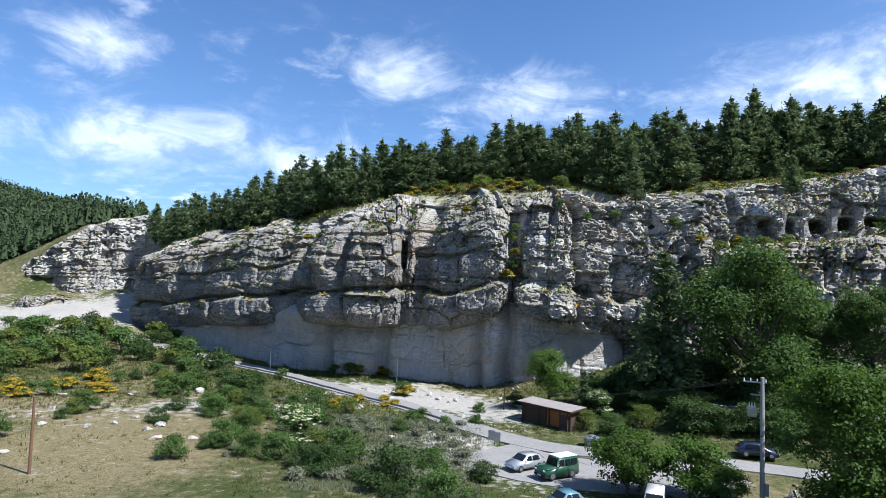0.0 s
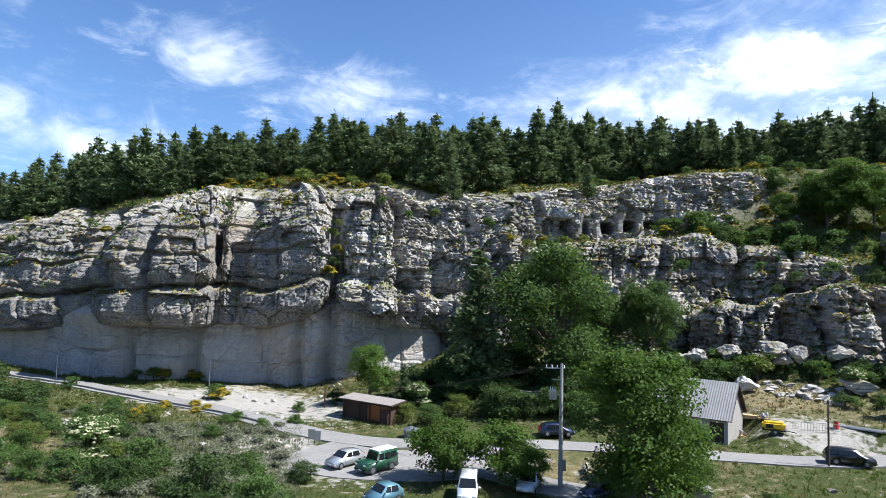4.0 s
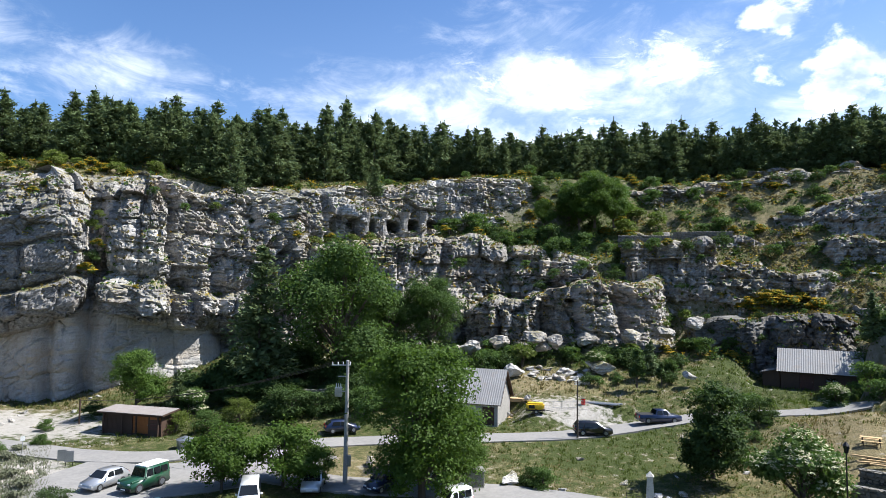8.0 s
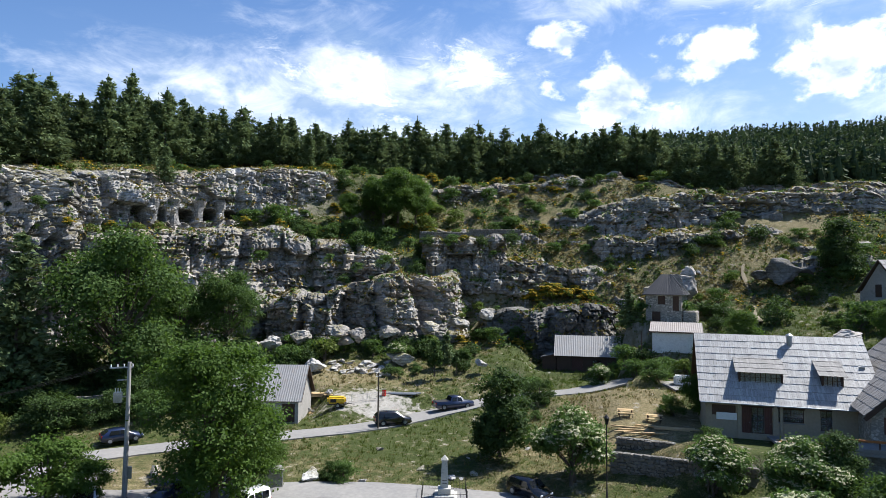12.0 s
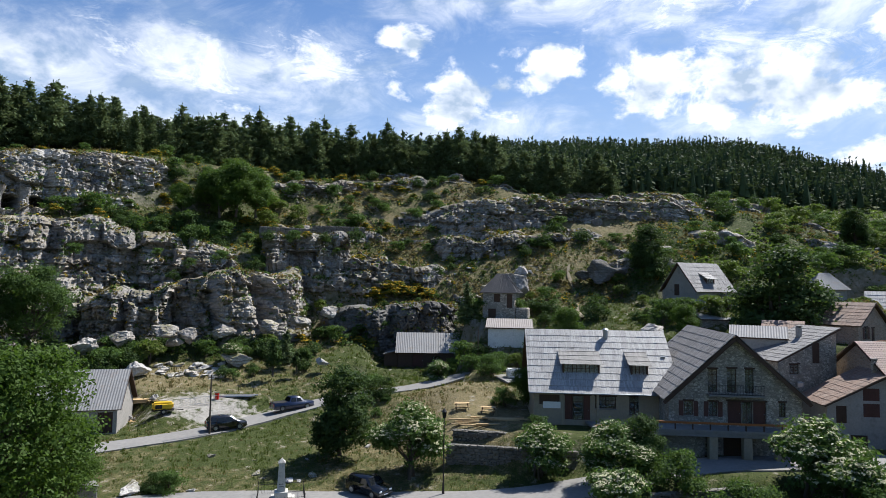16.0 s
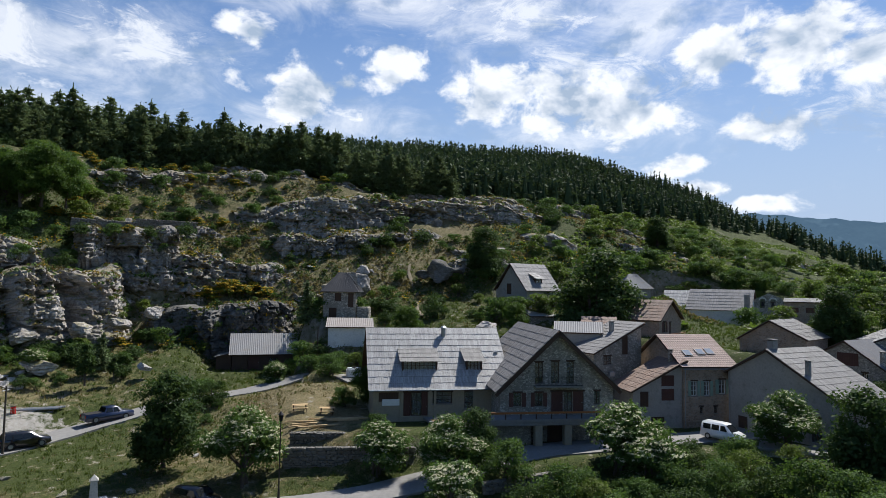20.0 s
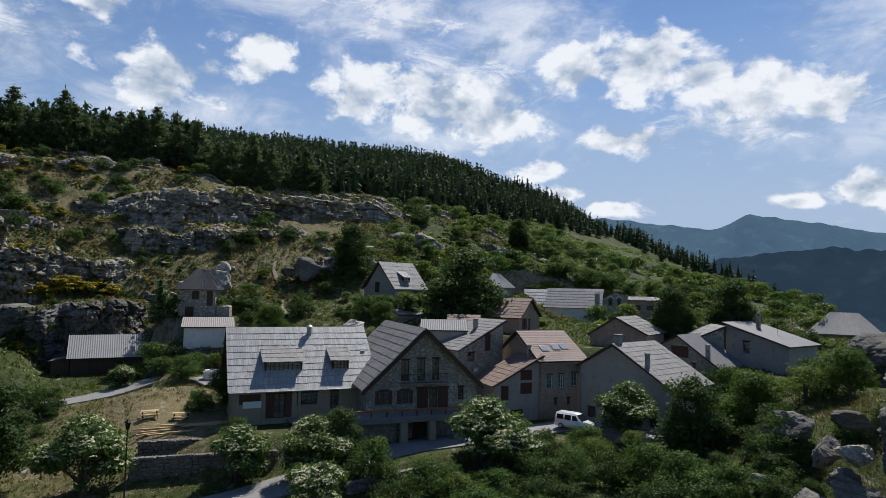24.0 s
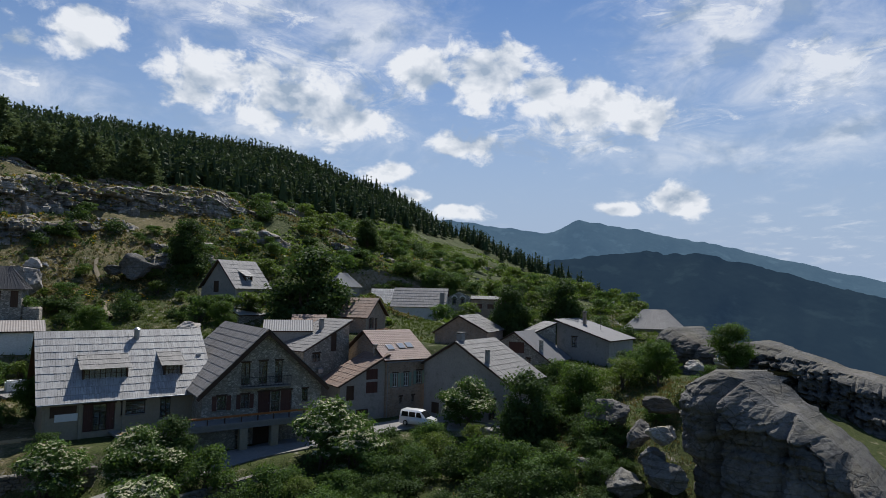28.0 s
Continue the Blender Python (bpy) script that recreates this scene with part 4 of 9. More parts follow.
cliff("rock_band_terrace", "broken limestone ledges along a grassy terrace",
      [(51.5, 131, 25, 27.0), (53, 129.5, 24.5, 28.4), (54.4, 132, 25, 26.8), (56, 129.5, 24.5, 28.2), (57.6, 132, 25.5, 27.0), (59, 130, 25.5, 28.8), (61, 134, 26, 27.6)], ROCK_BROWN, 59, 1.8, 2.6, 1.2, 0.3, 0.26, 1.2, 0.3, crest=1.2)
cliff("rock_band_upper", "grey limestone band below the pine wood",
      [(44, 142, 35, 43), (48, 148, 36, 44), (54, 155, 37, 44.2), (58, 158, 38.5, 45), (62, 162, 41, 46), (66, 166, 43, 47.4), (70, 170, 44, 48), (74, 172, 43.5, 46.5), (79, 176, 43, 45.2), (84, 178, 43, 44.6)],
      ROCK_BROWN, 61, 1.6, 2.4, 1.3, 0.4, 0.32, 1.1, 0.3, crest=1.7)
cliff("rock_band_middle", "broken limestone ledges across the grassy slope",
      [(64.5, 146, 30, 36), (67, 148, 31, 37.6), (70.5, 147, 32, 38.2), (74, 149, 35.5, 39.6), (78, 153, 36.5, 39.6), (82, 157, 37.5, 40.2), (87, 161, 38, 40.6), (91, 162, 37, 39)],
      ROCK_BROWN, 67, 1.5, 2.4, 1.2, 0.4, 0.3, 1.1, 0.35, crest=1.7)
cliff("rock_band_lower", "low limestone steps in the grassy slope",
      [(67, 139, 25, 28), (70, 139, 25.6, 29), (73, 140, 26, 29.5), (77, 142, 26, 30), (81, 146, 28, 31.5)], ROCK_BROWN, 71, 0.9, 1.9, 1.0, 0.35, 0.3, 0.9, 0.3, crest=1.7)
cliff("rock_band_path", "low rock steps above the hamlet",
      [(55, 126, 19, 23.5), (58, 127, 18, 22), (62, 129, 19, 22), (66, 131, 19.5, 22.5), (69, 131, 20, 23)], ROCK_BROWN, 73, 0.9, 2.2, 1.2, 0.35, 0.3, 0.9, 0.3, crest=1.7)
cliff("rock_spur", "pale limestone spur above the hamlet",
      [(88, 150, 25, 31), (90.5, 148, 26, 32), (93, 147, 26, 32.5), (95.5, 149, 25, 29.5), (97, 155, 25, 28)], ROCK, 79, 1.2, 3.4, 2.2, 0.35, 0.32, 0.9, 0.5)
cliff("rock_band_wood", "grey rock among the pines",
      [(85, 215, 44, 51), (89, 222, 45, 50), (93, 226, 44, 50), (97, 228, 40, 45), (101, 232, 35, 39)], ROCK, 83, 1.6, 3.0, 1.6, 0.5, 0.4, 1.0, 0.6)


# pillars left standing between the caves
def cave_pillar(b, r, z0, z1, radius, seed):
    n, k = 14, 9
    a, t = np.meshgrid(np.linspace(0, 2 * math.pi, n, endpoint=False), np.linspace(0, 1, k), indexing="xy")
    w = radius * (0.8 + 0.5 * (2 * t - 1) ** 2) * (1 + 0.3 * fbm(np.cos(a) * 1.3, np.sin(a) * 1.3, t * 3 + seed, 3))
    x, y, _ = at(b, r, 0)
    v = np.stack([x + w * np.cos(a), y + w * np.sin(a), z0 + (z1 - z0) * t], -1).reshape(-1, 3)
    q = np.array([(i * n + j, i * n + (j + 1) % n, (i + 1) * n + (j + 1) % n, (i + 1) * n + j) for i in range(k - 1) for j in range(n)])
    me = np_mesh("cave_pillar", v, q, ROCK)
    # toned darker than the bare rock: the caves' shade put into the colour
    me.attributes.new("tone", "FLOAT", "POINT").data.foreach_set("value", np.full(n * k, 0.9, np.float32))
    return tagged(new("cave_pillar", me), "rough limestone pillar left between the caves", "pillar", kind="structure")


for b, r, z0, z1, w in ((28.55, 129.0, 28.2, 34.0, 1.0), (30.1, 130.4, 28.6, 34.2, 1.2), (32.2, 131.2, 29, 34.4, 1.0), (33.9, 132.0, 29.4, 34.4, 0.9)):
    cave_pillar(b, r, z0, z1, w, b)


# short ledges that crop out all over the slope
def ledge(b0, b1, r, height, seed, material=None):
    bs = np.linspace(b0, b1, 5)
    rng = np.random.default_rng(seed)
    rs = r + rng.uniform(-1.2, 1.2, 5)
    zs = land(bs, rs, False)
    hs = height * np.array([0.4, 1.0, 0.9, 1.1, 0.4]) * rng.uniform(0.7, 1.2, 5)
    return cliff("rock_ledge", "low limestone ledge cropping out of the grassy slope", [(b, q - 0.4, z - 0.6, z + h) for b, q, z, h in zip(bs, rs, zs, hs)], material or ROCK_BROWN, seed, 0.6, 1.6, 0.8, 0.34, 0.3, 0.75, 0.5, 2.5)


rnd_l = random.Random(21)
for b0, b1, r0, r1, n, h0, h1 in ((53, 62, 122, 150, 10, 1.2, 2.8), (60, 74, 124, 176, 22, 1.0, 3.0), (72, 92, 134, 190, 22, 1.0, 2.8), (62, 84, 178, 200, 8, 1.5, 3.5), (88, 100, 150, 215, 10, 1.2, 3.0), (-35, -22, 205, 236, 6, 1.5, 3.0), (100, 118, 150, 230, 8, 0.8, 1.8)):
    for k in range(n):
        b, r = rnd_l.uniform(b0, b1), rnd_l.uniform(r0, r1)
        w = rnd_l.uniform(1.2, 3.2)
        ledge(b - w, b + w, r, rnd_l.uniform(h0, h1), rnd_l.randrange(1000, 9000))

# ---- vegetation: one mesh a part, built once for each kind and then copied ----
def cards(centres, sizes, normals, rng, aspect=1.0, along=None):
    """Small four-cornered leaves at the centres, turned about their normals."""
    n = len(centres)
    a = along if along is not None else np.cross(normals, rng.normal(size=(n, 3)))
    a /= np.linalg.norm(a, axis=1)[:, None] + 1e-9
    b = np.cross(normals, a)
    b /= np.linalg.norm(b, axis=1)[:, None] + 1e-9
    a, b = a * sizes[:, None] * aspect, b * sizes[:, None]
    v = np.stack([centres - a, centres - 0.55 * b, centres + a, centres + 0.55 * b], 1).reshape(-1, 3)
    return v, np.arange(4 * n).reshape(-1, 4)


def tube(points, radii, sides=7):
    """A tapered limb through the points."""
    P, k = np.array(points, float), len(points)
    v, f = [], []
    for i in range(k):
        d = P[min(i + 1, k - 1)] - P[max(i - 1, 0)]
        d /= np.linalg.norm(d) + 1e-9
        a = np.cross(d, (0.3, 1, 0.1))
        a /= np.linalg.norm(a)
        b = np.cross(d, a)
        for s in range(sides):
            w = 2 * math.pi * s / sides
            v.append(P[i] + radii[i] * (math.cos(w) * a + math.sin(w) * b))
    for i in range(k - 1):
        for s in range(sides):
            t = (s + 1) % sides
            f.append((i * sides + s, i * sides + t, (i + 1) * sides + t, (i + 1) * sides + s))
    return np.array(v), np.array(f)


def join(pieces):
    vs, fs, n = [], [], 0
    for v, f in pieces:
        vs.append(v)
        fs.append(np.asarray(f) + n)
        n += len(v)
    return np.concatenate(vs), np.concatenate(fs)


def conifer_meshes(seed, height, spread, whorls=20, bare=0.12, droop=0.25, dense=1.0, twig=0.42):
    """Trunk and crown of a pine or fir: whorls of limbs with tufts of needles along them."""
    rng = np.random.default_rng(seed)
    bend = rng.normal(0, 0.012, 2) * height
    trunk = tube([(bend[0] * t * t, bend[1] * t * t, height * t) for t in (0, 0.25, 0.5, 0.75, 0.97)], [height * 0.016 * (1 - 0.85 * t) for t in (0, 0.25, 0.5, 0.75, 1)])
    cs, ss, ns, ds, limbs = [], [], [], [], []
    for w in range(whorls):
        t = bare + (1 - bare) * (w + rng.uniform(-0.3, 0.3)) / whorls
        z = height * t
        reach = spread * (1 - t) ** 0.66 * rng.uniform(0.8, 1.15) * (0.55 + 0.45 * min(1, (t - bare) * 6 + 0.4)) + 0.15
        for a in range(int(rng.integers(5, 8))):
            ang = rng.uniform(0, 2 * math.pi)
            rr = reach * rng.uniform(0.55, 1.15)
            k = max(4, int(rr * 5.5 * dense))
            q = np.linspace(0.15, 1, k)
            x = q * rr
            zz = z + x * 0.12 - droop * x * q + 0.25 * rr * np.clip(q - 0.7, 0, 1) + rng.normal(0, 0.10, k)
            c = np.stack([bend[0] * t * t + x * math.cos(ang), bend[1] * t * t + x * math.sin(ang), zz], 1)
            c += rng.normal(0, 0.17 * rr ** 0.5, (k, 3)) * (1, 1, 0.8)
            cs.append(c)
            ss.append(np.full(k, twig) * rng.uniform(0.7, 1.3, k) * (1.1 - 0.4 * q))
            dd = rng.normal(0, 0.45, (k, 3)) + (math.cos(ang), math.sin(ang), 0.1)
            nn = np.cross(dd, rng.normal(0, 0.55, (k, 3)) + (-math.sin(ang), math.cos(ang), 0))
            nn = np.where(nn[:, 2:] < 0, -nn, nn)
            ds.append(dd)
            ns.append(nn / np.linalg.norm(nn, axis=1)[:, None])
            if rr > 1.2:
                limbs.append(tube([(bend[0] * t * t, bend[1] * t * t, z), (bend[0] * t * t + rr * 0.7 * math.cos(ang), bend[1] * t * t + rr * 0.7 * math.sin(ang), z + rr * 0.0)], [0.05, 0.015], 3))
    top = np.stack([np.full(5, bend[0]), np.full(5, bend[1]), height * np.linspace(0.94, 1.03, 5)], 1)
    cs.append(top + rng.normal(0, 0.05, (5, 3)))
    ss.append(np.full(5, twig * 0.6))
    nt = rng.normal(size=(5, 3)) * (1, 1, 0.2)
    ns.append(nt / np.linalg.norm(nt, axis=1)[:, None])
    ds.append(rng.normal(0, 0.3, (5, 3)) + (0, 0, 1))
    crown = cards(np.concatenate(cs), np.concatenate(ss), np.concatenate(ns), rng, 1.25, np.concatenate(ds))
    return join([trunk] + limbs), crown


def leafy_meshes(seed, height, width, lobes=9, clumps=110, per=55, leaf=0.19, low=0.25, tall=1.0, trunk_r=None, flowers=0, stems=1, split=False):
    """Trunk with limbs, crown of leaf clumps with gaps between them, and flower heads on the outside."""
    rng = np.random.default_rng(seed)
    h0, h1 = height * low, height
    mid = (h0 + h1) / 2
    lob = []
    for k in range(lobes):
        a = 2 * math.pi * k / lobes + rng.uniform(-0.4, 0.4)
        t = rng.uniform(0.1, 0.95)
        girth = math.sin(math.pi * (0.12 + 0.80 * t)) ** 0.7
        d = width * 0.5 * girth * rng.uniform(0.45, 0.80)
        lob.append((d * math.cos(a), d * math.sin(a), h0 + (h1 - h0) * t * 0.88, width * rng.uniform(0.13, 0.23), (h1 - h0) * rng.uniform(0.10, 0.17) * tall))
    lob.append((0, 0, h1 - (h1 - h0) * 0.22, width * 0.22, (h1 - h0) * 0.2))
    lob.append((0, 0, mid, width * 0.34, (h1 - h0) * 0.36))
    lob = np.array(lob)
    which = rng.integers(0, len(lob), clumps)
    d = rng.normal(size=(clumps, 3))
    d /= np.linalg.norm(d, axis=1)[:, None]
    d[:, 2] = np.abs(d[:, 2]) * np.where(rng.random(clumps) < 0.75, 1, -1)
    rad = lob[which][:, [3, 3, 4]] * rng.uniform(0.75, 1.12, clumps)[:, None]
    cc = lob[which, :3] + d * rad
    cc[:, 2] = np.maximum(cc[:, 2], h0 * 0.55 + 0.1)
    size = width * 0.042 * rng.uniform(0.5, 1.5, clumps) + leaf * 0.8
    pos = np.repeat(cc, per, 0) + np.clip(rng.normal(size=(clumps * per, 3)), -1.9, 1.9) * np.repeat(size, per)[:, None] * (1, 1, 0.62)
    nn = np.repeat(d, per, 0) * 0.8 + (0, 0, 0.35) + rng.normal(0, 0.55, (clumps * per, 3))
    nn /= np.linalg.norm(nn, axis=1)[:, None]
    crown = cards(pos, leaf * rng.uniform(0.6, 1.3, len(pos)), nn, rng)
    tr = trunk_r or height * 0.022
    wood = []
    for s in range(stems):
        off = rng.normal(0, 0.05 * width, 2) if stems > 1 else np.zeros(2)
        lean = rng.normal(0, 0.05 * width, 2)
        wood.append(tube([(off[0], off[1], -0.3), (off[0] + lean[0] * 0.3, off[1] + lean[1] * 0.3, h0 * 0.8 + 0.1), (lean[0], lean[1], mid), (lean[0], lean[1], h1 - (h1 - h0) * 0.2)], [tr * 1.3, tr, tr * 0.6, tr * 0.15]))
    for k in range(lobes):
        x, y, z = lob[k, :3]
        wood.append(tube([(0, 0, h0 * 0.7 + (z - h0) * 0.3), (x * 0.5, y * 0.5, h0 + (z - h0) * 0.65), (x, y, z)], [tr * 0.55, tr * 0.35, tr * 0.12], 5))
    heads = None
    if flowers:
        pick = rng.integers(0, len(lob), flowers)
        fd = rng.normal(size=(flowers, 3))
        fd[:, 2] = np.abs(fd[:, 2]) * 0.9 + 0.1
        fd /= np.linalg.norm(fd, axis=1)[:, None]
        fc = lob[pick, :3] + fd * lob[pick][:, [3, 3, 4]] * rng.uniform(1.08, 1.28, flowers)[:, None]
        per_f = 9
        fp = np.repeat(fc, per_f, 0) + rng.normal(size=(flowers * per_f, 3)) * (0.09, 0.09, 0.03)
        fn = np.repeat(fd, per_f, 0) * 0.4 + (0, 0, 0.8) + rng.normal(0, 0.25, (flowers * per_f, 3))
        fn /= np.linalg.norm(fn, axis=1)[:, None]
        heads = cards(fp, np.full(len(fp), 0.088) * rng.uniform(0.6, 1.3, len(fp)), fn, rng)
    return wood if split else join(wood), crown, heads


RAW = {}


def plant(name, meshes, leaf_mat, label, category, group="", flower_mat=None, wood_mat=None):
    """A prototype thing with trunk, crown and blossom parts; it stands far below the ground until it is placed."""
    root = new(name)
    RAW[root.name] = (*meshes[1], leaf_mat)
    if isinstance(meshes[0], list):
        part("trunk", np_mesh("trunk", *meshes[0][0], wood_mat or BARK), None, root)
        for piece in meshes[0][1:]:
            part("limb", np_mesh("limb", *piece, wood_mat or BARK), None, root)
    else:
        part("trunk", np_mesh("trunk", *meshes[0], wood_mat or BARK), None, root)
    part("crown", np_mesh("crown", *meshes[1], leaf_mat), None, root)
    if len(meshes) > 2 and meshes[2] is not None:
        part("blossom", np_mesh("blossom", *meshes[2], flower_mat or BLOSSOM), None, root, "cream-white flower heads")
    return tagged(root, label, category, group)


used = set()
FINE = {}


def put(proto, b, r, scale=1.0, turn=None, z=None, sink=0.1, squash=1.0, label="", group=""):
    """Places the prototype the first time, a copy afterwards."""
    if r < 92 and proto.name in FINE:
        proto = FINE[proto.name]
    x, y, zz = at(b, r, z)
    turn = random.uniform(0, 360) if turn is None else turn
    m = pose(x, y, zz - sink, 0, 0, turn) @ Matrix.Diagonal((scale, scale, scale * squash, 1))
    if proto.name in used:
        proto = copy_thing(proto, pose(0, 0, 0))
    used.add(proto.name)
    proto.matrix_basis = m
    if label:
        proto["label"] = label
    if group:
        proto["group"] = group
    return proto


rnd = random.Random(7)

# pines at the brow of the cliff
PINES = [plant("pine_tree", conifer_meshes(100 + k, 12.0, sp, wh, bare, dr, 2.3, 0.34), PINE, "dark green mountain pine at the edge of the wood", "tree", "pines along the brow")
         for k, (sp, wh, bare, dr) in enumerate(((3.9, 19, 0.06, 0.12), (3.5, 21, 0.04, 0.18), (4.4, 17, 0.10, 0.02), (3.8, 19, 0.06, 0.12), (4.3, 16, 0.14, -0.06)))]


def brow(b):
    return float(smooth_interp(np.array([b]), LINE_R[7])[0])


def wood_edge(b):
    """How far behind the brow the first trees stand."""
    return float(np.interp(b, [-30, -24, -15, -8, 0, 8, 12, 17, 24, 28, 34, 44, 60, 66, 80], [6, 4, 8, 11, 16, 17, 13, 8, 12, 12, 10, 9, 10, 8, 12]))


def tree_height(b):
    return float(np.interp(b, [-30, -22, -10, 0, 10, 20, 26, 30, 44, 52, 62, 70], [7.5, 10, 11, 10.5, 10.5, 12.5, 13, 12.5, 10.5, 13.5, 12.5, 12]))


count = 0
for row, (gap, back) in enumerate(((2.7, 0), (3.1, 5), (3.4, 10))):
    b = -26.0
    while b < 84 and count < 299:
        r = brow(b) + wood_edge(b) + back + rnd.uniform(-1.6, 2.4)
        put(rnd.choice(PINES), b, r, tree_height(b) / 12 * rnd.uniform(0.75, 1.25), squash=rnd.uniform(0.85, 1.15), sink=0.3)
        count += 1
        b += math.degrees(gap * rnd.uniform(0.7, 1.35) / r) * (1.25 if row else 1.15)


# the woods behind, too many to count
def far_wood(name, label, spots, seed, material, boughs=30):
    """Each tree a dark stem of two skirts with boughs of needles round it, fuller below, uneven above."""
    rng = np.random.default_rng(seed)
    S = np.array(spots)
    n = len(S)
    x, y = S[:, 1] * np.sin(np.radians(S[:, 0])), S[:, 1] * np.cos(np.radians(S[:, 0]))
    z, h = land(S[:, 0], S[:, 1]), S[:, 2]
    slim, blunt = rng.uniform(0.20, 0.32, n), rng.uniform(0.55, 0.95, n)
    t = 1 - rng.random((n, boughs)) ** 0.62 * 0.96
    t[:, 0], t[:, 1] = 1.0, 0.96
    a = rng.uniform(0, 2 * math.pi, (n, boughs))
    reach = (h * slim)[:, None] * (1 - t) ** blunt[:, None] * rng.uniform(0.45, 1.1, (n, boughs))
    c = np.stack([x[:, None] + reach * np.cos(a), y[:, None] + reach * np.sin(a), (z[:, None] + h[:, None] * t) - 0.15 * reach], -1).reshape(-1, 3)
    nn = np.stack([np.cos(a), np.sin(a), 0.9 + 0 * a], -1).reshape(-1, 3) + rng.normal(0, 0.5, (n * boughs, 3))
    nn /= np.linalg.norm(nn, axis=1)[:, None]
    out = np.stack([np.cos(a), np.sin(a), -0.15 + 1.2 * (t > 0.95)], -1).reshape(-1, 3) + rng.normal(0, 0.3, (n * boughs, 3))
    size = (h[:, None] * (0.055 + 0.05 * (1 - t)) * rng.uniform(0.7, 1.4, (n, boughs))).reshape(-1)
    v, f = cards(c, size, nn, rng, 1.35, out)
    sides = 5
    w = np.linspace(0, 2 * math.pi, sides, endpoint=False)[None] + rng.uniform(0, 6.28, n)[:, None]
    rr = (h * slim * 0.6)[:, None] * rng.uniform(0.7, 1.2, (n, sides))
    ring = np.stack([x[:, None] + rr * np.cos(w), y[:, None] + rr * np.sin(w), (z + 0.1 * h)[:, None] + 0 * w], -1)
    stem = np.concatenate([np.stack([x, y, z + 0.93 * h], -1)[:, None], ring], 1).reshape(-1, 3)
    i0, q = np.arange(n)[:, None] * (sides + 1), np.arange(sides)[None]
    core = np.stack([i0 + 0 * q, i0 + 1 + q, i0 + 1 + (q + 1) % sides, i0 + 1 + (q + 1) % sides], -1).reshape(-1, 4)
    tagged(new(name, np_mesh(name, v, f, material)), label, "woodland", kind="stuff")
    tagged(new("pine_wood_shade", np_mesh("pine_wood_shade", stem, core[:, :3], material)), "inner boughs of the " + label, "woodland", kind="stuff")


# the trees just behind the first rows
rnd_e = random.Random(31)
pieces = []
for k in range(120):
    b = -25 + 84 * (k + rnd_e.random()) / 120
    r = brow(b) + wood_edge(b) + rnd_e.uniform(13, 19)
    v, f, _ = RAW[PINES[k % 5].name]
    x, y, z = at(b, r)
    size, a = tree_height(b) / 12 * rnd_e.uniform(0.8, 1.2), rnd_e.uniform(0, 6.28)
    c, s = math.cos(a) * size, math.sin(a) * size
    pieces.append((np.stack([x + c * v[:, 0] - s * v[:, 1], y + s * v[:, 0] + c * v[:, 1], z - 0.3 + size * v[:, 2]], 1), f))
tagged(new("pine_wood_edge", np_mesh("pine_wood_edge", *join(pieces), PINE)), "dense dark pines behind the edge of the wood", "woodland", kind="stuff")

rngw = np.random.default_rng(5)
spots = []
for _ in range(8600):
    b = rngw.choice((rngw.uniform(-28, 118), rngw.uniform(58, 108)))
    lo = float(np.interp(b, [-40, -28, -20, 0, 30, 60, 66, 72, 80, 90, 97, 102, 110, 118], [255, 250, 195, 148, 150, 180, 186, 186, 192, 200, 235, 260, 330, 300]))
    hi = float(np.interp(b, [-40, -28, -20, 0, 30, 50, 62, 98, 104, 110, 118], [320, 330, 260, 200, 210, 330, 425, 430, 425, 400, 345]))
    r = math.sqrt(rngw.uniform(lo * lo, hi * hi))
    if b < 52 or 98 < b and rngw.random() < 0.35:
        continue
    spots.append((b, r, rngw.uniform(6.0, 13.5) * float(np.interp(b, [95, 106], [1, 0.75])) * (1 + 0.25 * float(vnoise(b / 1.7, r / 30, 0.5)))))
for _ in range(2600):
    spots.append((rngw.uniform(-40, -26), rngw.uniform(330, 705), rngw.uniform(9, 15)))
for _ in range(500):
    spots.append((rngw.uniform(-40, -29), rngw.uniform(262, 340), rngw.uniform(6, 11)))
# the sharp line of trees along the ridge
for _ in range(420):
    b = rngw.uniform(62, 124)
    r = float(smooth_interp(np.array([b]), LINE_R[9])[0]) + rngw.uniform(-14, 6)
    spots.append((b, r, rngw.uniform(6, 13) * float(np.interp(b, [100, 108], [1, 0.7]))))
far_wood("pine_wood", "dense dark pine wood covering the ridge", spots, 77, PINE_FAR_SHADED)

# single kinds
CONIFER = plant("fir_tree", conifer_meshes(301, 17.0, 5.4, 24, 0.03, 0.30, 2.2, 0.40), PINE, "tall dark fir with drooping limbs beside the cliff", "tree")
SPRUCE = plant("spruce_tree", conifer_meshes(302, 7.0, 2.3, 18, 0.02, 0.2, 1.5, 0.34), PINE, "small dense spruce on the slope", "tree")
CYPRESS = plant("juniper_shrub", leafy_meshes(303, 4.2, 1.5, 5, 60, 45, 0.12, 0.04, 1.3), LEAF_DARK, "slender dark juniper on the grass", "shrub")
LIME = plant("lime_tree", leafy_meshes(311, 17.0, 14.0, 34, 520, 56, 0.21, 0.03), LEAF, "large round green lime tree", "tree")
ASH = plant("ash_tree", leafy_meshes(312, 11.5, 8.6, 26, 420, 84, 0.125, 0.12, split=True), LEAF_ASH, "leafy green ash tree beside the road", "tree")
SPREAD = plant("spreading_ash", leafy_meshes(330, 5.6, 6.8, 15, 170, 60, 0.15, 0.20, split=True), LEAF_ASH, "low spreading green ash beside the car park", "tree")
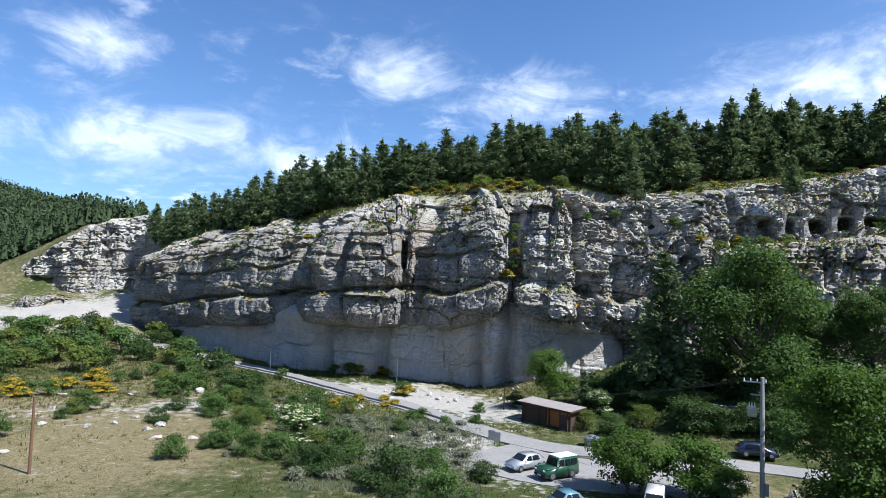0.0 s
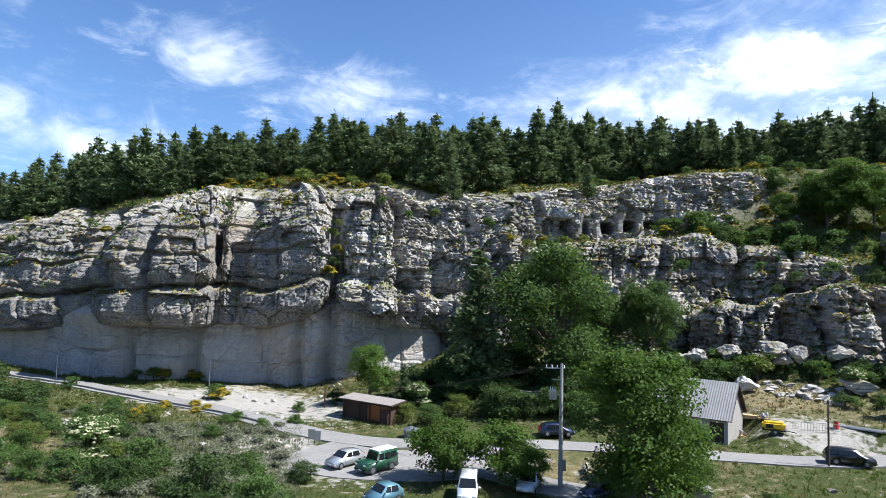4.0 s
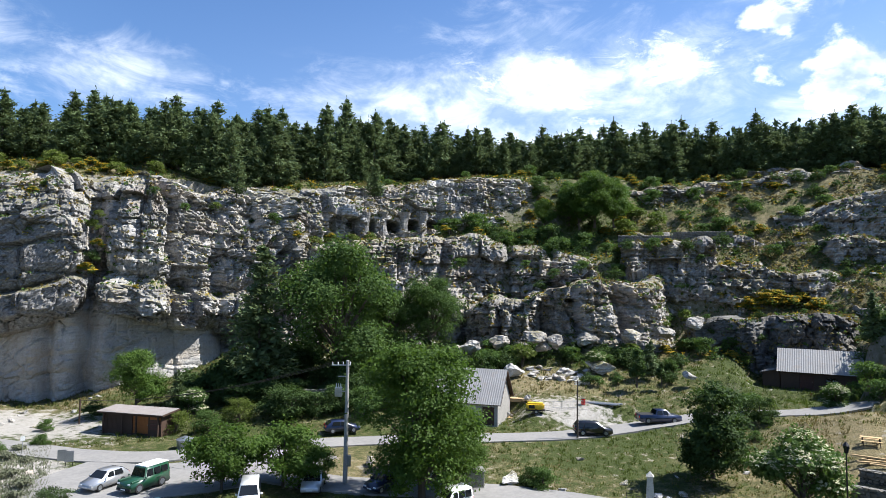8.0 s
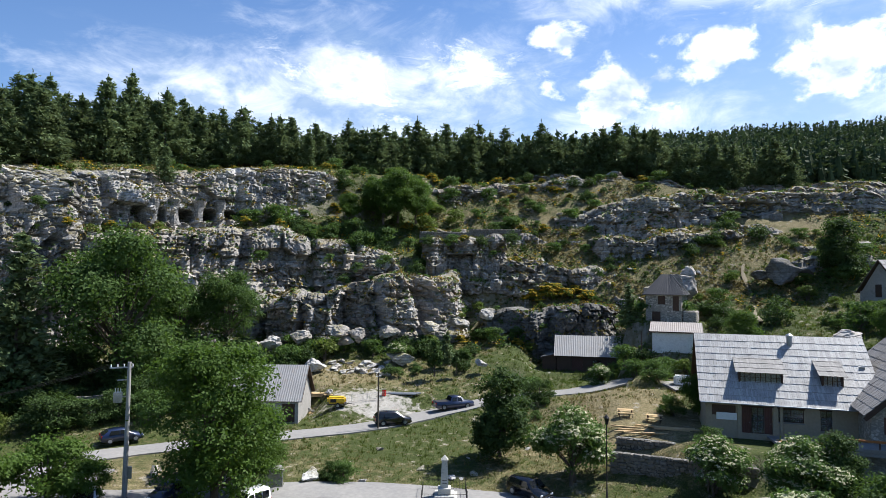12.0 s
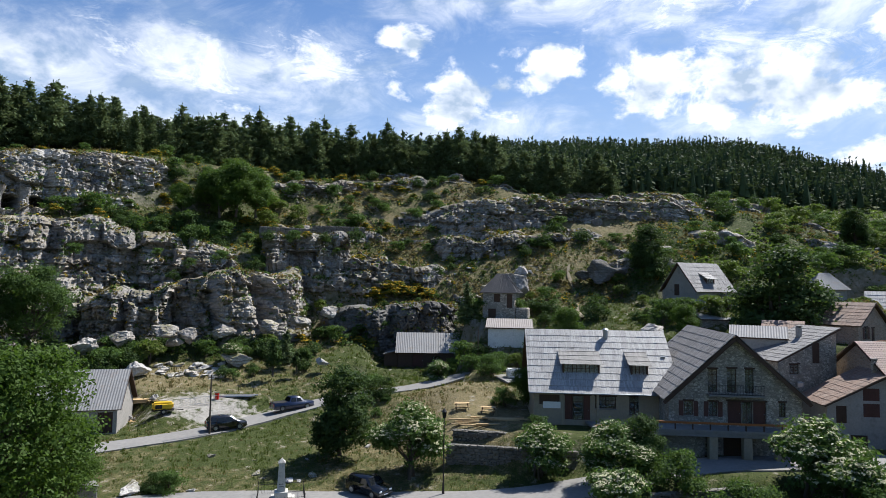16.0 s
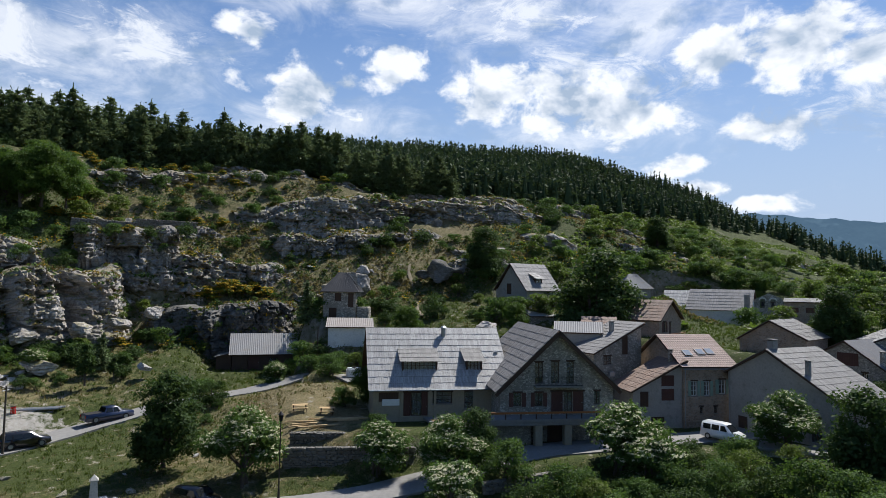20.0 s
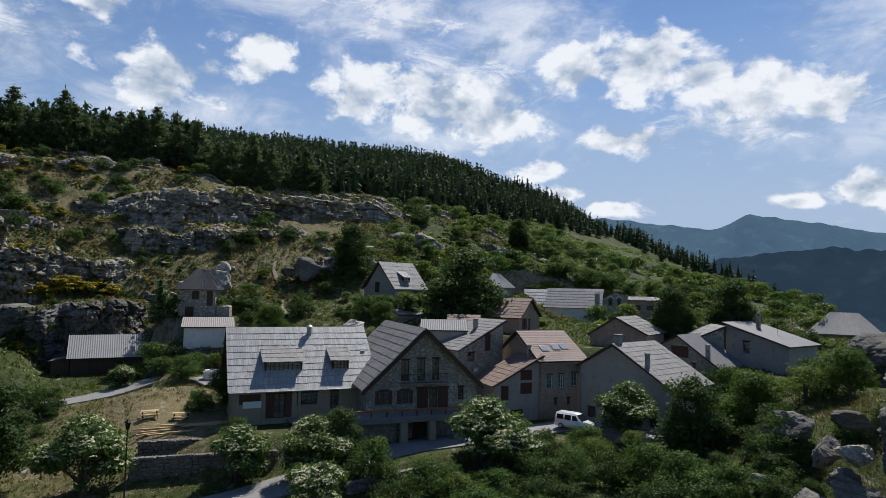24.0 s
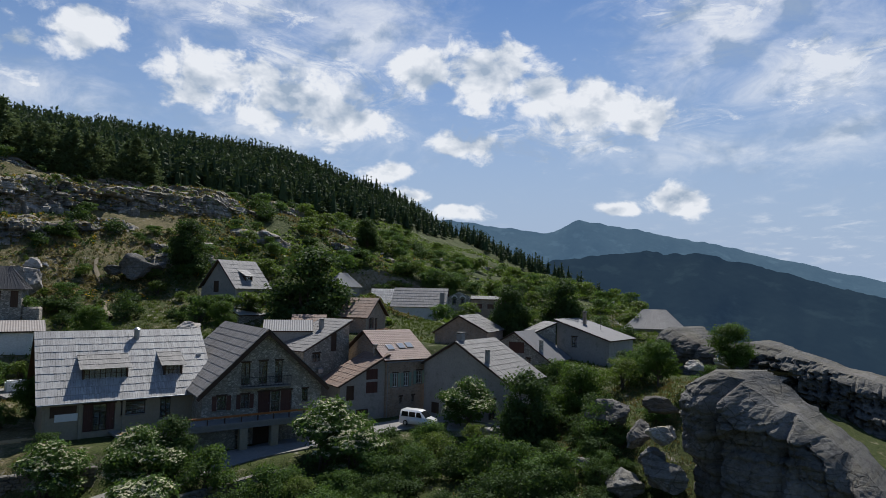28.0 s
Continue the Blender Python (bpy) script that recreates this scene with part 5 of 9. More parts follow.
ROUND = plant("maple_tree", leafy_meshes(313, 9.0, 6.4, 20, 360, 46, 0.18, 0.03), LEAF_DARK, "dense dark green maple", "tree")
ELDER = plant("elder_tree", leafy_meshes(314, 6.0, 6.4, 10, 200, 50, 0.16, 0.06, flowers=760, stems=3), LEAF, "elder tree covered with cream flower heads", "tree")
ELDER_B = plant("elder_bush", leafy_meshes(315, 3.6, 4.2, 8, 120, 45, 0.14, 0.04, flowers=480, stems=3), LEAF, "elder bush thick with white blossom", "bush")
SHRUB = plant("green_bush", leafy_meshes(316, 2.6, 3.6, 9, 72, 20, 0.14, 0.02, stems=3), LEAF, "rounded leafy green bush on the slope", "bush", "bushes on the slopes")
SHRUB_D = plant("dark_bush", leafy_meshes(317, 2.4, 3.4, 9, 72, 20, 0.14, 0.02, stems=3), LEAF_DARK, "dense dark green bush on the slope", "bush", "bushes on the slopes")
SHRUB_L = plant("fresh_bush", leafy_meshes(318, 2.8, 3.4, 8, 64, 19, 0.16, 0.02, stems=3), LEAF_LIGHT, "fresh light green bush on the slope", "bush", "bushes on the slopes")
SAGE_B = plant("sage_bush", leafy_meshes(319, 0.9, 1.6, 6, 45, 14, 0.10, 0.02, stems=4, trunk_r=0.015), SAGE, "low grey-green sage bush", "bush", "grey bushes on the bank")
BROOM_B = plant("broom_bush", leafy_meshes(320, 1.5, 2.2, 7, 50, 14, 0.13, 0.02, flowers=190, stems=4, trunk_r=0.02), LEAF_LIGHT, "broom bush in yellow flower", "bush", "broom bushes", flower_mat=BROOM)
FINE = {SHRUB.name: plant("green_bush", leafy_meshes(326, 2.6, 3.6, 12, 120, 42, 0.085, 0.02, stems=3), LEAF, "rounded leafy green bush on the bank", "bush", "bushes on the slopes"),
        SHRUB_D.name: plant("dark_bush", leafy_meshes(327, 2.4, 3.4, 11, 120, 42, 0.085, 0.02, stems=3), LEAF_DARK, "dense dark green bush on the bank", "bush", "bushes on the slopes"),
        SHRUB_L.name: plant("fresh_bush", leafy_meshes(328, 2.8, 3.4, 12, 110, 42, 0.08, 0.02, stems=3), LEAF_LIGHT, "fresh light green bush on the bank", "bush", "bushes on the slopes")}
LIGHT_TREE = plant("young_ash", leafy_meshes(321, 8.5, 7.5, 11, 300, 60, 0.14, 0.08, split=True), LEAF_ASH, "bright green ash tree on the ledge", "tree")

# the large trees
put(CONIFER, 19.5, 94, 1.12, z=5.5)
put(LIME, 26.4, 95, 1.18, z=6.0)
put(LIME, 31.0, 103, 0.62, z=8.0, label="dark green lime at the foot of the rocks")
put(LIME, 34.8, 103, 0.66, z=9.5, label="dark green tree against the brown rocks")
put(ASH, 34.3, 56, 1.30, z=-0.8)
put(ASH, 37.4, 60, 0.66, label="smaller green ash beside the road")
put(SPREAD, 16.8, 59, 1.02)
put(SPREAD, 21.9, 60, 1.04, label="leafy ash spreading over the parked cars")
put(SPREAD, 24.2, 60, 0.7, label="low leafy ash beside the pole")
put(ROUND, 59.2, 68, 1.02, z=0.2)
put(ROUND, 34.2, 65, 0.8, label="dark tree behind the ash")
put(ELDER, 65.6, 62, 1.16)
put(ELDER, 77.3, 61, 0.85, label="small elder tree in blossom in front of the long house")
put(ELDER, 83.6, 59, 0.92, label="broad elder tree in front of the long house")
put(ROUND, 86.0, 61, 0.62, label="dark elder tree beside the road")
put(ELDER_B, 83.8, 50, 1.05, z=0.4, label="elder bush beside the lower road")
put(ELDER, 99.0, 62, 1.20, z=0.0, label="large elder tree full of cream flower heads")
put(ELDER_B, 101.5, 59, 1.3, z=0.4)
put(ELDER, 111.7, 72, 0.98, z=2.2, label="elder tree in blossom before the grey house")
put(ROUND, 117.0, 64, 1.0, z=1.2, label="dark green maple beside the terrace")
put(LIGHT_TREE, 121.3, 68, 0.86, z=3.4, label="fresh green ash at the rock's foot")
put(ROUND, 96.8, 106, 2.1, z=8.6, squash=0.86, label="great round lime tree above the roofs")
put(ROUND, 115.3, 110, 1.15, z=9.0, label="dark round tree behind the hamlet")
put(ROUND, 119.8, 112, 1.28, z=9.0, label="tall dark tree behind the hamlet")
put(ROUND, 86.8, 132, 1.20, z=20.5, label="dark round tree on the rocky shoulder")
put(ROUND, 102.0, 175, 0.95, label="dark lone tree on the green hillside")
put(LIGHT_TREE, 49.6, 138, 1.38, z=32.5)
put(LIGHT_TREE, 51.3, 139, 1.15, z=32.5, label="bright green ash beside the field wall")
put(LIGHT_TREE, 48.3, 137, 1.2, z=32.0, label="pale green tree on the ledge")
put(LIGHT_TREE, 47.4, 140, 1.0, z=33.0, label="pale green tree on the ledge")
put(LIGHT_TREE, 45.2, 136, 0.75, z=32, label="pale green tree on the ledge")
put(LIGHT_TREE, 76.6, 92, 0.55, label="light green sapling beside the house")
put(LIGHT_TREE, 76.3, 78, 0.62, label="pale leafy tree at the house corner")
put(LIGHT_TREE, 79.6, 98, 0.72, z=9.0, label="light green tree on the meadow")
put(LIGHT_TREE, 89.6, 102, 0.60, z=10.8, label="light green tree beside the upper house")
put(LIGHT_TREE, 10.0, 94, 0.95, z=1.5, label="slender green tree at the cliff's foot")
put(LIGHT_TREE, 134.0, 66, 0.58, z=10.6, label="bright green tree on the outcrop")
put(LIGHT_TREE, 128.2, 64, 0.5, z=9.5, label="thin sapling on the outcrop")
put(CONIFER, 13.0, 92, 0.35, z=1.0, label="small fir at the cliff's foot")
put(SPRUCE, 70.6, 110, 1.1, z=11.0)
put(SPRUCE, 54.3, 103, 0.72, z=5.6, label="narrow dark spruce on the meadow")
put(CYPRESS, 53.2, 98, 1.3, z=4.4)
put(CYPRESS, 55.2, 99, 0.8, z=4.6)
put(PINES[2], 29.4, 126, 0.62, z=36.5, label="dark pine leaning over the caves")
put(PINES[4], 17.2, 119, 0.62, z=34.5, label="dark pine on the cliff's brow")

# shrubs rooted in the clefts of the cliff
for kind, b, r, z, s in ((SHRUB_L, 6.2, 110.5, 26.5, 0.7), (BROOM_B, 6.6, 109.5, 24.0, 0.9), (SHRUB_D, 6.3, 109.5, 22.0, 0.7), (BROOM_B, 5.9, 109, 20.0, 1.1), (SHRUB_L, 6.6, 109.5, 28.5, 0.5), (SHRUB, 13.0, 109, 30.5, 0.5),
                         (SHRUB, -13.5, 126, 27.5, 0.6), (BROOM_B, -12.4, 123, 26.5, 0.8), (SHRUB_D, -3.0, 114.5, 31.5, 0.5), (SHRUB, 10.5, 107, 32.5, 0.5), (BROOM_B, 2.0, 110.5, 31.8, 0.7), (SHRUB_L, 15.5, 112, 31.0, 0.6),
                         (SHRUB, 20.5, 117, 30.0, 0.7), (BROOM_B, 22.5, 116, 27.4, 0.8), (BROOM_B, 25.5, 117, 27.5, 0.7), (BROOM_B, 36.0, 118, 29.2, 0.9), (BROOM_B, 39.0, 119, 29.2, 0.8), (SHRUB, 43.4, 118, 22.5, 0.6), (SHRUB, 46.0, 114, 20.5, 0.7), (SHRUB_D, 52.4, 130.2, 26.8, 0.9), (SHRUB, 54.6, 130.6, 26.6, 1.0), (SHRUB_D, 57.4, 130.6, 26.8, 0.9), (BROOM_B, 55.8, 129.6, 27.6, 0.9), (SHRUB_D, 60.2, 131.4, 27.4, 1.1), (SHRUB, 50.6, 128, 25.5, 1.0),
                         (SHRUB_D, 40.6, 116, 27.5, 0.7), (SHRUB, 37.4, 114, 22.0, 0.8), (SHRUB_D, 44.8, 113, 18.5, 0.7), (SHRUB, 48.4, 115, 21.5, 0.9), (SHRUB_D, 51.4, 117, 20.6, 0.9)):
    put(kind, b, r, s, z=z)

# bushes with known places: kind, bearing, distance, scale
for kind, b, r, s in ((ELDER_B, -12.4, 68, 1.22), (SHRUB_D, -4, 52, 1.5), (SHRUB, -8.5, 60, 1.3), (SHRUB, -14, 62, 1.0), (SHRUB_D, -10.5, 78, 1.0), (SHRUB_D, -13, 82, 0.9),
                      (SHRUB, -22, 128, 1.9), (SHRUB_D, -19.5, 122, 1.6), (SHRUB, -27, 140, 2.2), (SHRUB_D, -25.5, 132, 1.8), (SHRUB, -33, 150, 2.4), (SHRUB, -35.5, 120, 2.0),
                      (SHRUB_D, -30, 145, 2.0), (SHRUB, -22, 112, 1.4), (SHRUB_D, -17.5, 104, 1.2), (SHRUB, -20, 86, 0.9), (SHRUB_D, -24.0, 80, 0.8), (SHRUB, -29.5, 88, 1.1), (SHRUB, -35.5, 78, 1.2),
                      (ELDER_B, 14.3, 90, 1.0), (SHRUB_L, 13, 84, 1.0), (SHRUB, 15.5, 82, 1.1), (SHRUB_D, 7.0, 96, 0.9), (SHRUB, -3.5, 102, 0.9), (BROOM_B, -3.0, 101, 1.3),
                      (SHRUB_L, 18, 84, 1.2), (SHRUB_D, 22, 86, 1.6), (SHRUB, 29, 84, 1.4), (SHRUB_D, 33, 92, 1.7), (SHRUB, 40, 102, 1.5), (SHRUB_L, 43.2, 104, 1.3), (SHRUB_D, 41.6, 103, 1.3),
                      (SHRUB_D, 39.5, 100, 1.2), (ELDER_B, 49.8, 104, 0.9), (SHRUB, 45, 62, 0.9), (SHRUB_D, 44.0, 63, 0.8), (SHRUB_L, 27.0, 51, 0.8), (ELDER_B, 26.6, 50, 0.6),
                      (SHRUB, 61.8, 92, 1.1), (SHRUB, 53.6, 129.5, 1.0), (SHRUB_D, 55.2, 130, 1.2), (SHRUB, 56.8, 130, 0.9), (BROOM_B, 58.0, 130.5, 1.2), (SHRUB_D, 59.4, 131, 1.3), (SHRUB_L, 52.0, 128, 1.1), (SHRUB, 71.0, 96, 1.2), (SHRUB_D, 71.8, 99, 1.3), (SHRUB, 73.6, 95.5, 1.1), (SHRUB_L, 75.2, 95.5, 0.9), (SHRUB, 70.2, 100, 1.2), (SHRUB_D, 76.6, 97, 1.1), (SHRUB_D, 69.8, 113, 1.5), (SHRUB_D, 70.8, 115, 1.5), (SHRUB, 71.2, 111, 1.3), (SHRUB_D, 70.4, 107, 1.2), (SHRUB, 69.6, 104, 1.0), (SHRUB_D, 62.8, 88, 1.2), (SHRUB, 72.8, 91, 1.2), (SHRUB, 67.8, 97, 0.95), (ELDER_B, 68.0, 96, 0.8), (SHRUB, 74.0, 78, 1.0), (SHRUB_D, 76.9, 66, 0.8),
                      (SHRUB_D, 116.5, 47, 1.3), (SHRUB_D, 118.6, 48, 1.2), (SHRUB_D, 114, 48, 1.4), (SHRUB, 119.6, 51, 1.2), (SHRUB_D, 91, 52, 1.2), (SHRUB, 94, 54, 1.3), (SHRUB_L, 96.5, 53, 1.0), (SHRUB, 103, 57, 1.3), (SHRUB_D, 105, 55, 1.4), (SHRUB, 107, 58, 1.3), (SHRUB_L, 109, 62, 1.2),
                      (SHRUB_D, 111, 58, 1.3), (SHRUB, 113.5, 56, 1.4), (SHRUB_D, 115.5, 54, 1.2), (SHRUB, 108, 66, 1.2), (SHRUB_L, 112.4, 66, 1.0), (SHRUB_D, 104.4, 66, 1.2), (SHRUB, 100.5, 54, 1.1),
                      (SHRUB, 119.6, 74, 1.3), (SHRUB_D, 123.5, 62, 1.2), (SHRUB_L, 125.2, 70, 1.3), (SHRUB, 126.8, 72, 1.4), (SHRUB_D, 122, 60, 1.0), (SHRUB, 128.0, 60, 0.8), (SHRUB_L, 130.4, 62, 0.7),
                      (SHRUB_D, 128.6, 46, 0.5), (SHRUB_D, 129.4, 45, 0.6), (SHRUB, 127.2, 46.5, 0.5), (SHRUB_D, 124.2, 49, 0.7), (SHRUB, 132.5, 68, 1.0), (SHRUB_L, 135.2, 66, 0.9)):
    put(kind, b, r, s * rnd.uniform(0.92, 1.08))

far_scrub = {SHRUB.name: [], SHRUB_D.name: [], SHRUB_L.name: []}
# scattered bushes, by stretches of the slopes: kinds, bearings, distances, number, sizes
for kinds, b0, b1, r0, r1, k, s0, s1 in (
        ((SHRUB, SHRUB_D, SHRUB_L), -36, -23, 118, 175, 26, 1.0, 2.0), ((SHRUB_D, SHRUB), -27, -14, 92, 124, 20, 0.5, 1.1), ((SHRUB, SHRUB_D, SHRUB_L, SAGE_B), -23, -8, 64, 96, 40, 0.4, 1.1), ((SHRUB, SHRUB_L, SAGE_B), -36, -20, 84, 112, 16, 0.4, 0.9), ((BROOM_B,), -36, -27, 98, 112, 9, 0.9, 1.4),
        ((SAGE_B,), -13, 3, 52, 82, 120, 0.5, 1.3), ((SHRUB, SHRUB_D), -12, 6, 46, 60, 14, 0.6, 1.2), ((BROOM_B,), -10, -4, 88, 97, 6, 0.6, 0.9), ((SHRUB,), -8, 4, 76, 92, 6, 0.4, 0.7),
        ((BROOM_B, BROOM_B, SHRUB_L), -10, 30, 119, 136, 125, 0.6, 1.2), ((BROOM_B, SHRUB), 26, 44, 134, 148, 22, 0.6, 1.2), ((SHRUB_D,), 13, 37, 84, 108, 60, 1.1, 2.3), ((SHRUB_D, SHRUB), 37, 57, 105, 112, 34, 0.7, 1.4),
        ((SHRUB_D, SHRUB), 36, 49, 125, 133, 34, 1.0, 1.7), ((SHRUB_D, SHRUB, BROOM_B, BROOM_B), 41, 53, 140, 158, 44, 0.6, 1.5), ((BROOM_B, SHRUB_L), 18, 50, 121, 127, 26, 0.5, 0.9), ((SHRUB, SHRUB_D, SHRUB_L), 46, 60, 126, 160, 34, 0.8, 1.7),
        ((BROOM_B,), 60, 67, 122, 131, 30, 1.1, 1.8), ((SHRUB, SHRUB_L, BROOM_B), 52, 62, 112, 126, 24, 0.6, 1.2), ((SHRUB, SHRUB_D, SHRUB_D, BROOM_B), 58, 80, 124, 176, 78, 0.4, 1.4), ((BROOM_B,), 48, 72, 158, 176, 24, 0.7, 1.3),
        ((SHRUB, SHRUB_D, SHRUB_L), 75, 96, 108, 150, 70, 0.5, 1.6), ((SHRUB, SHRUB_L, SHRUB_L), 96, 127, 130, 260, 190, 0.5, 1.9), ((SHRUB_D, SHRUB), 117, 130, 42, 60, 36, 0.3, 0.9), ((SHRUB_D, SHRUB), 90, 112, 150, 215, 60, 0.8, 1.8), ((SHRUB, SHRUB_L), 100, 114, 147, 160, 34, 1.0, 1.7),
        ((SHRUB, SHRUB_D), 88, 126, 44, 58, 30, 0.7, 1.4), ((SHRUB_D, SHRUB), 112, 128, 80, 130, 24, 0.8, 1.6), ((SHRUB, SHRUB_D), 48, 62, 96, 106, 10, 0.4, 0.8), ((SHRUB_L, SHRUB), 56, 64, 76, 100, 12, 0.3, 0.6)):
    for _ in range(k):
        kind, b, r, size, flat = rnd.choice(kinds), rnd.uniform(b0, b1), rnd.uniform(r0, r1), rnd.uniform(s0, s1), rnd.uniform(0.75, 1.1)
        if 79 < b < 81.8 and 104 < r < 142:
            continue
        if r > 126 and b > 46 and kind in (SHRUB, SHRUB_D, SHRUB_L):
            far_scrub[kind.name].append((b, r, size, flat))
        else:
            put(kind, b, r, size, squash=flat)
# the scrub high on the slopes, too far off to count
for key, spots in far_scrub.items():
    v, f, m = RAW[key]
    pieces = []
    for b, r, size, flat in spots:
        x, y, z = at(b, r)
        a = rnd.uniform(0, 2 * math.pi)
        c, s = math.cos(a) * size, math.sin(a) * size
        pieces.append((np.stack([x + c * v[:, 0] - s * v[:, 1], y + s * v[:, 0] + c * v[:, 1], z - 0.1 + size * flat * v[:, 2]], 1), f))
    tagged(new("hillside_scrub", np_mesh("hillside_scrub", *join(pieces), m)), "scrub of rounded green bushes high on the slope", "scrub", kind="stuff")


# grass: tufts of blades
def grass(name, label, spots, seed, material, height):
    rng = np.random.default_rng(seed)
    S = np.array(spots)
    n, blades = len(S), 6
    b, r = np.repeat(S[:, 0], blades), np.repeat(S[:, 1], blades)
    x = r * np.sin(np.radians(b)) + rng.normal(0, 0.16, n * blades)
    y = r * np.cos(np.radians(b)) + rng.normal(0, 0.16, n * blades)
    z = np.repeat(land(S[:, 0], S[:, 1]), blades) - 0.05
    a = rng.uniform(0, 2 * math.pi, n * blades)
    h = height * rng.uniform(0.5, 1.4, n * blades)
    far = np.clip(r / 70, 0.8, 2.2)
    h = h * np.sqrt(far)
    w = 0.045 * far * rng.uniform(0.7, 1.5, n * blades)
    lx, ly = rng.normal(0, 0.35, n * blades) * h, rng.normal(0, 0.35, n * blades) * h
    v = np.stack([np.stack([x - w * np.cos(a), y - w * np.sin(a), z], 1), np.stack([x + w * np.cos(a), y + w * np.sin(a), z], 1), np.stack([x + lx, y + ly, z + h], 1)], 1).reshape(-1, 3)
    ob = new(name, np_mesh(name, v, np.arange(len(v)).reshape(-1, 3), material))
    return tagged(ob, label, "grass", kind="stuff")


def on_road(b, r):
    x, y = r * math.sin(radians(b)), r * math.cos(radians(b))
    for pts, w in ROADS:
        for (b0, r0), (b1, r1) in zip(pts, pts[1:]):
            ax, ay, cx, cy = r0 * math.sin(radians(b0)), r0 * math.cos(radians(b0)), r1 * math.sin(radians(b1)), r1 * math.cos(radians(b1))
            dx, dy = cx - ax, cy - ay
            t = max(0, min(1, ((x - ax) * dx + (y - ay) * dy) / (dx * dx + dy * dy)))
            if math.hypot(x - ax - t * dx, y - ay - t * dy) < w / 2 + 0.3:
                return True
    return False


rngg = np.random.default_rng(9)
dry_s, green_s = [], []
# low heath over the rocky slopes: cushions of dry stalks, thyme and broom
heath = {"brown": [], "green": [], "yellow": []}
while sum(len(v) for v in heath.values()) < 15000:
    b, r = rngg.uniform(-12, 108), rngg.uniform(112, 215)
    if b < 40 and r < brow(b) - 3 or b > 84 and r < 124:
        continue
    p = float(fbm(b / 3.2, r / 9, 3.3, 3))
    if p > -0.15:
        heath["brown" if p > 0.28 else "yellow" if rngg.random() < (0.4 if b < 48 else 0.18) else "green"].append((b, r))


def cushions(name, label, spots, seed, material, size):
    rng = np.random.default_rng(seed)
    S = np.repeat(np.array(spots), 7, 0)
    n = len(S)
    x = S[:, 1] * np.sin(np.radians(S[:, 0])) + rng.normal(0, 0.4, n)
    y = S[:, 1] * np.cos(np.radians(S[:, 0])) + rng.normal(0, 0.4, n)
    z = land(np.degrees(np.arctan2(x, y)), np.hypot(x, y)) + rng.uniform(0.0, 0.55, n)
    nn = rng.normal(0, 0.5, (n, 3)) + (0, 0, 0.9)
    nn /= np.linalg.norm(nn, axis=1)[:, None]
    v, f = cards(np.stack([x, y, z], 1), size * rng.uniform(0.5, 1.3, n), nn, rng)
    return tagged(new(name, np_mesh(name, v, f, material)), label, "scrub", kind="stuff")


def tufts(name, label, P, seed, material, size):
    """Tufts of stalks on the ledges of the rock faces."""
    rng = np.random.default_rng(seed)
    P = np.repeat(P, 7, 0)
    n = len(P)
    nn = rng.normal(0, 0.6, (n, 3)) + (0, 0, 0.7)
    nn /= np.linalg.norm(nn, axis=1)[:, None]
    v, f = cards(P + rng.normal(0, 0.22, (n, 3)) * (1, 1, 0.6) + (0, 0, 0.12), size * rng.uniform(0.5, 1.4, n), nn, rng)
    return tagged(new(name, np_mesh(name, v, f, material)), label, "scrub", kind="stuff")


rngl = np.random.default_rng(14)
spots_l = []
for key, P in LEDGES:
    if key in ("cliff_wall_undercut", "outcrop_back") or not len(P):
        continue
    share = {"cliff_main": 0.05, "outcrop_north": 0.05, "rock_spur": 0.03, "outcrop_south": 0.02}.get(key, 0.13)
    grown = np.array([vnoise(P[:, 0] / 3, P[:, 1] / 3, P[:, 2] / 2)])[0] > -0.1
    pick = grown & (rngl.random(len(P)) < share * 2)
    spots_l.append(P[pick])
    for x, y, z in P[rngl.random(len(P)) < share * 0.016]:
        put(rnd.choice((SHRUB, SHRUB_D, BROOM_B, SHRUB_L)), math.degrees(math.atan2(x, y)), math.hypot(x, y), rnd.uniform(0.25, 0.55), z=z)
spots_l = np.concatenate(spots_l)
rngl.shuffle(spots_l)
k = len(spots_l)
tufts("dry_ledge_tufts", "brown dry grass tufts on the rock ledges", spots_l[:int(k * 0.52)], 21, DRY, 0.26)
tufts("green_ledge_tufts", "green herbs growing on the rock ledges", spots_l[int(k * 0.52):int(k * 0.90)], 22, LEAF, 0.24)
tufts("yellow_ledge_tufts", "yellow broom flowering on the rock ledges", spots_l[int(k * 0.90):], 23, BROOM, 0.19)
cushions("dry_heath", "cushions of brown dry heath on the ledges", heath["brown"], 3, DRY, 0.34)
cushions("green_heath", "low green herbs on the rocky slope", heath["green"], 4, LEAF_DARK, 0.34)
cushions("broom_heath", "low yellow broom in flower on the slope", heath["yellow"], 5, BROOM, 0.26)
herbs = []
while len(herbs) < 7500:
    b, r = rngg.uniform(90, 128), math.sqrt(rngg.uniform(118 ** 2, 300 ** 2))
    if float(fbm(b / 4, r / 14, 8.1, 3)) > -0.25:
        herbs.append((b, r))
cushions("hillside_herbs", "fresh green herbs covering the hillside", herbs, 8, LEAF_LIGHT, 0.5)
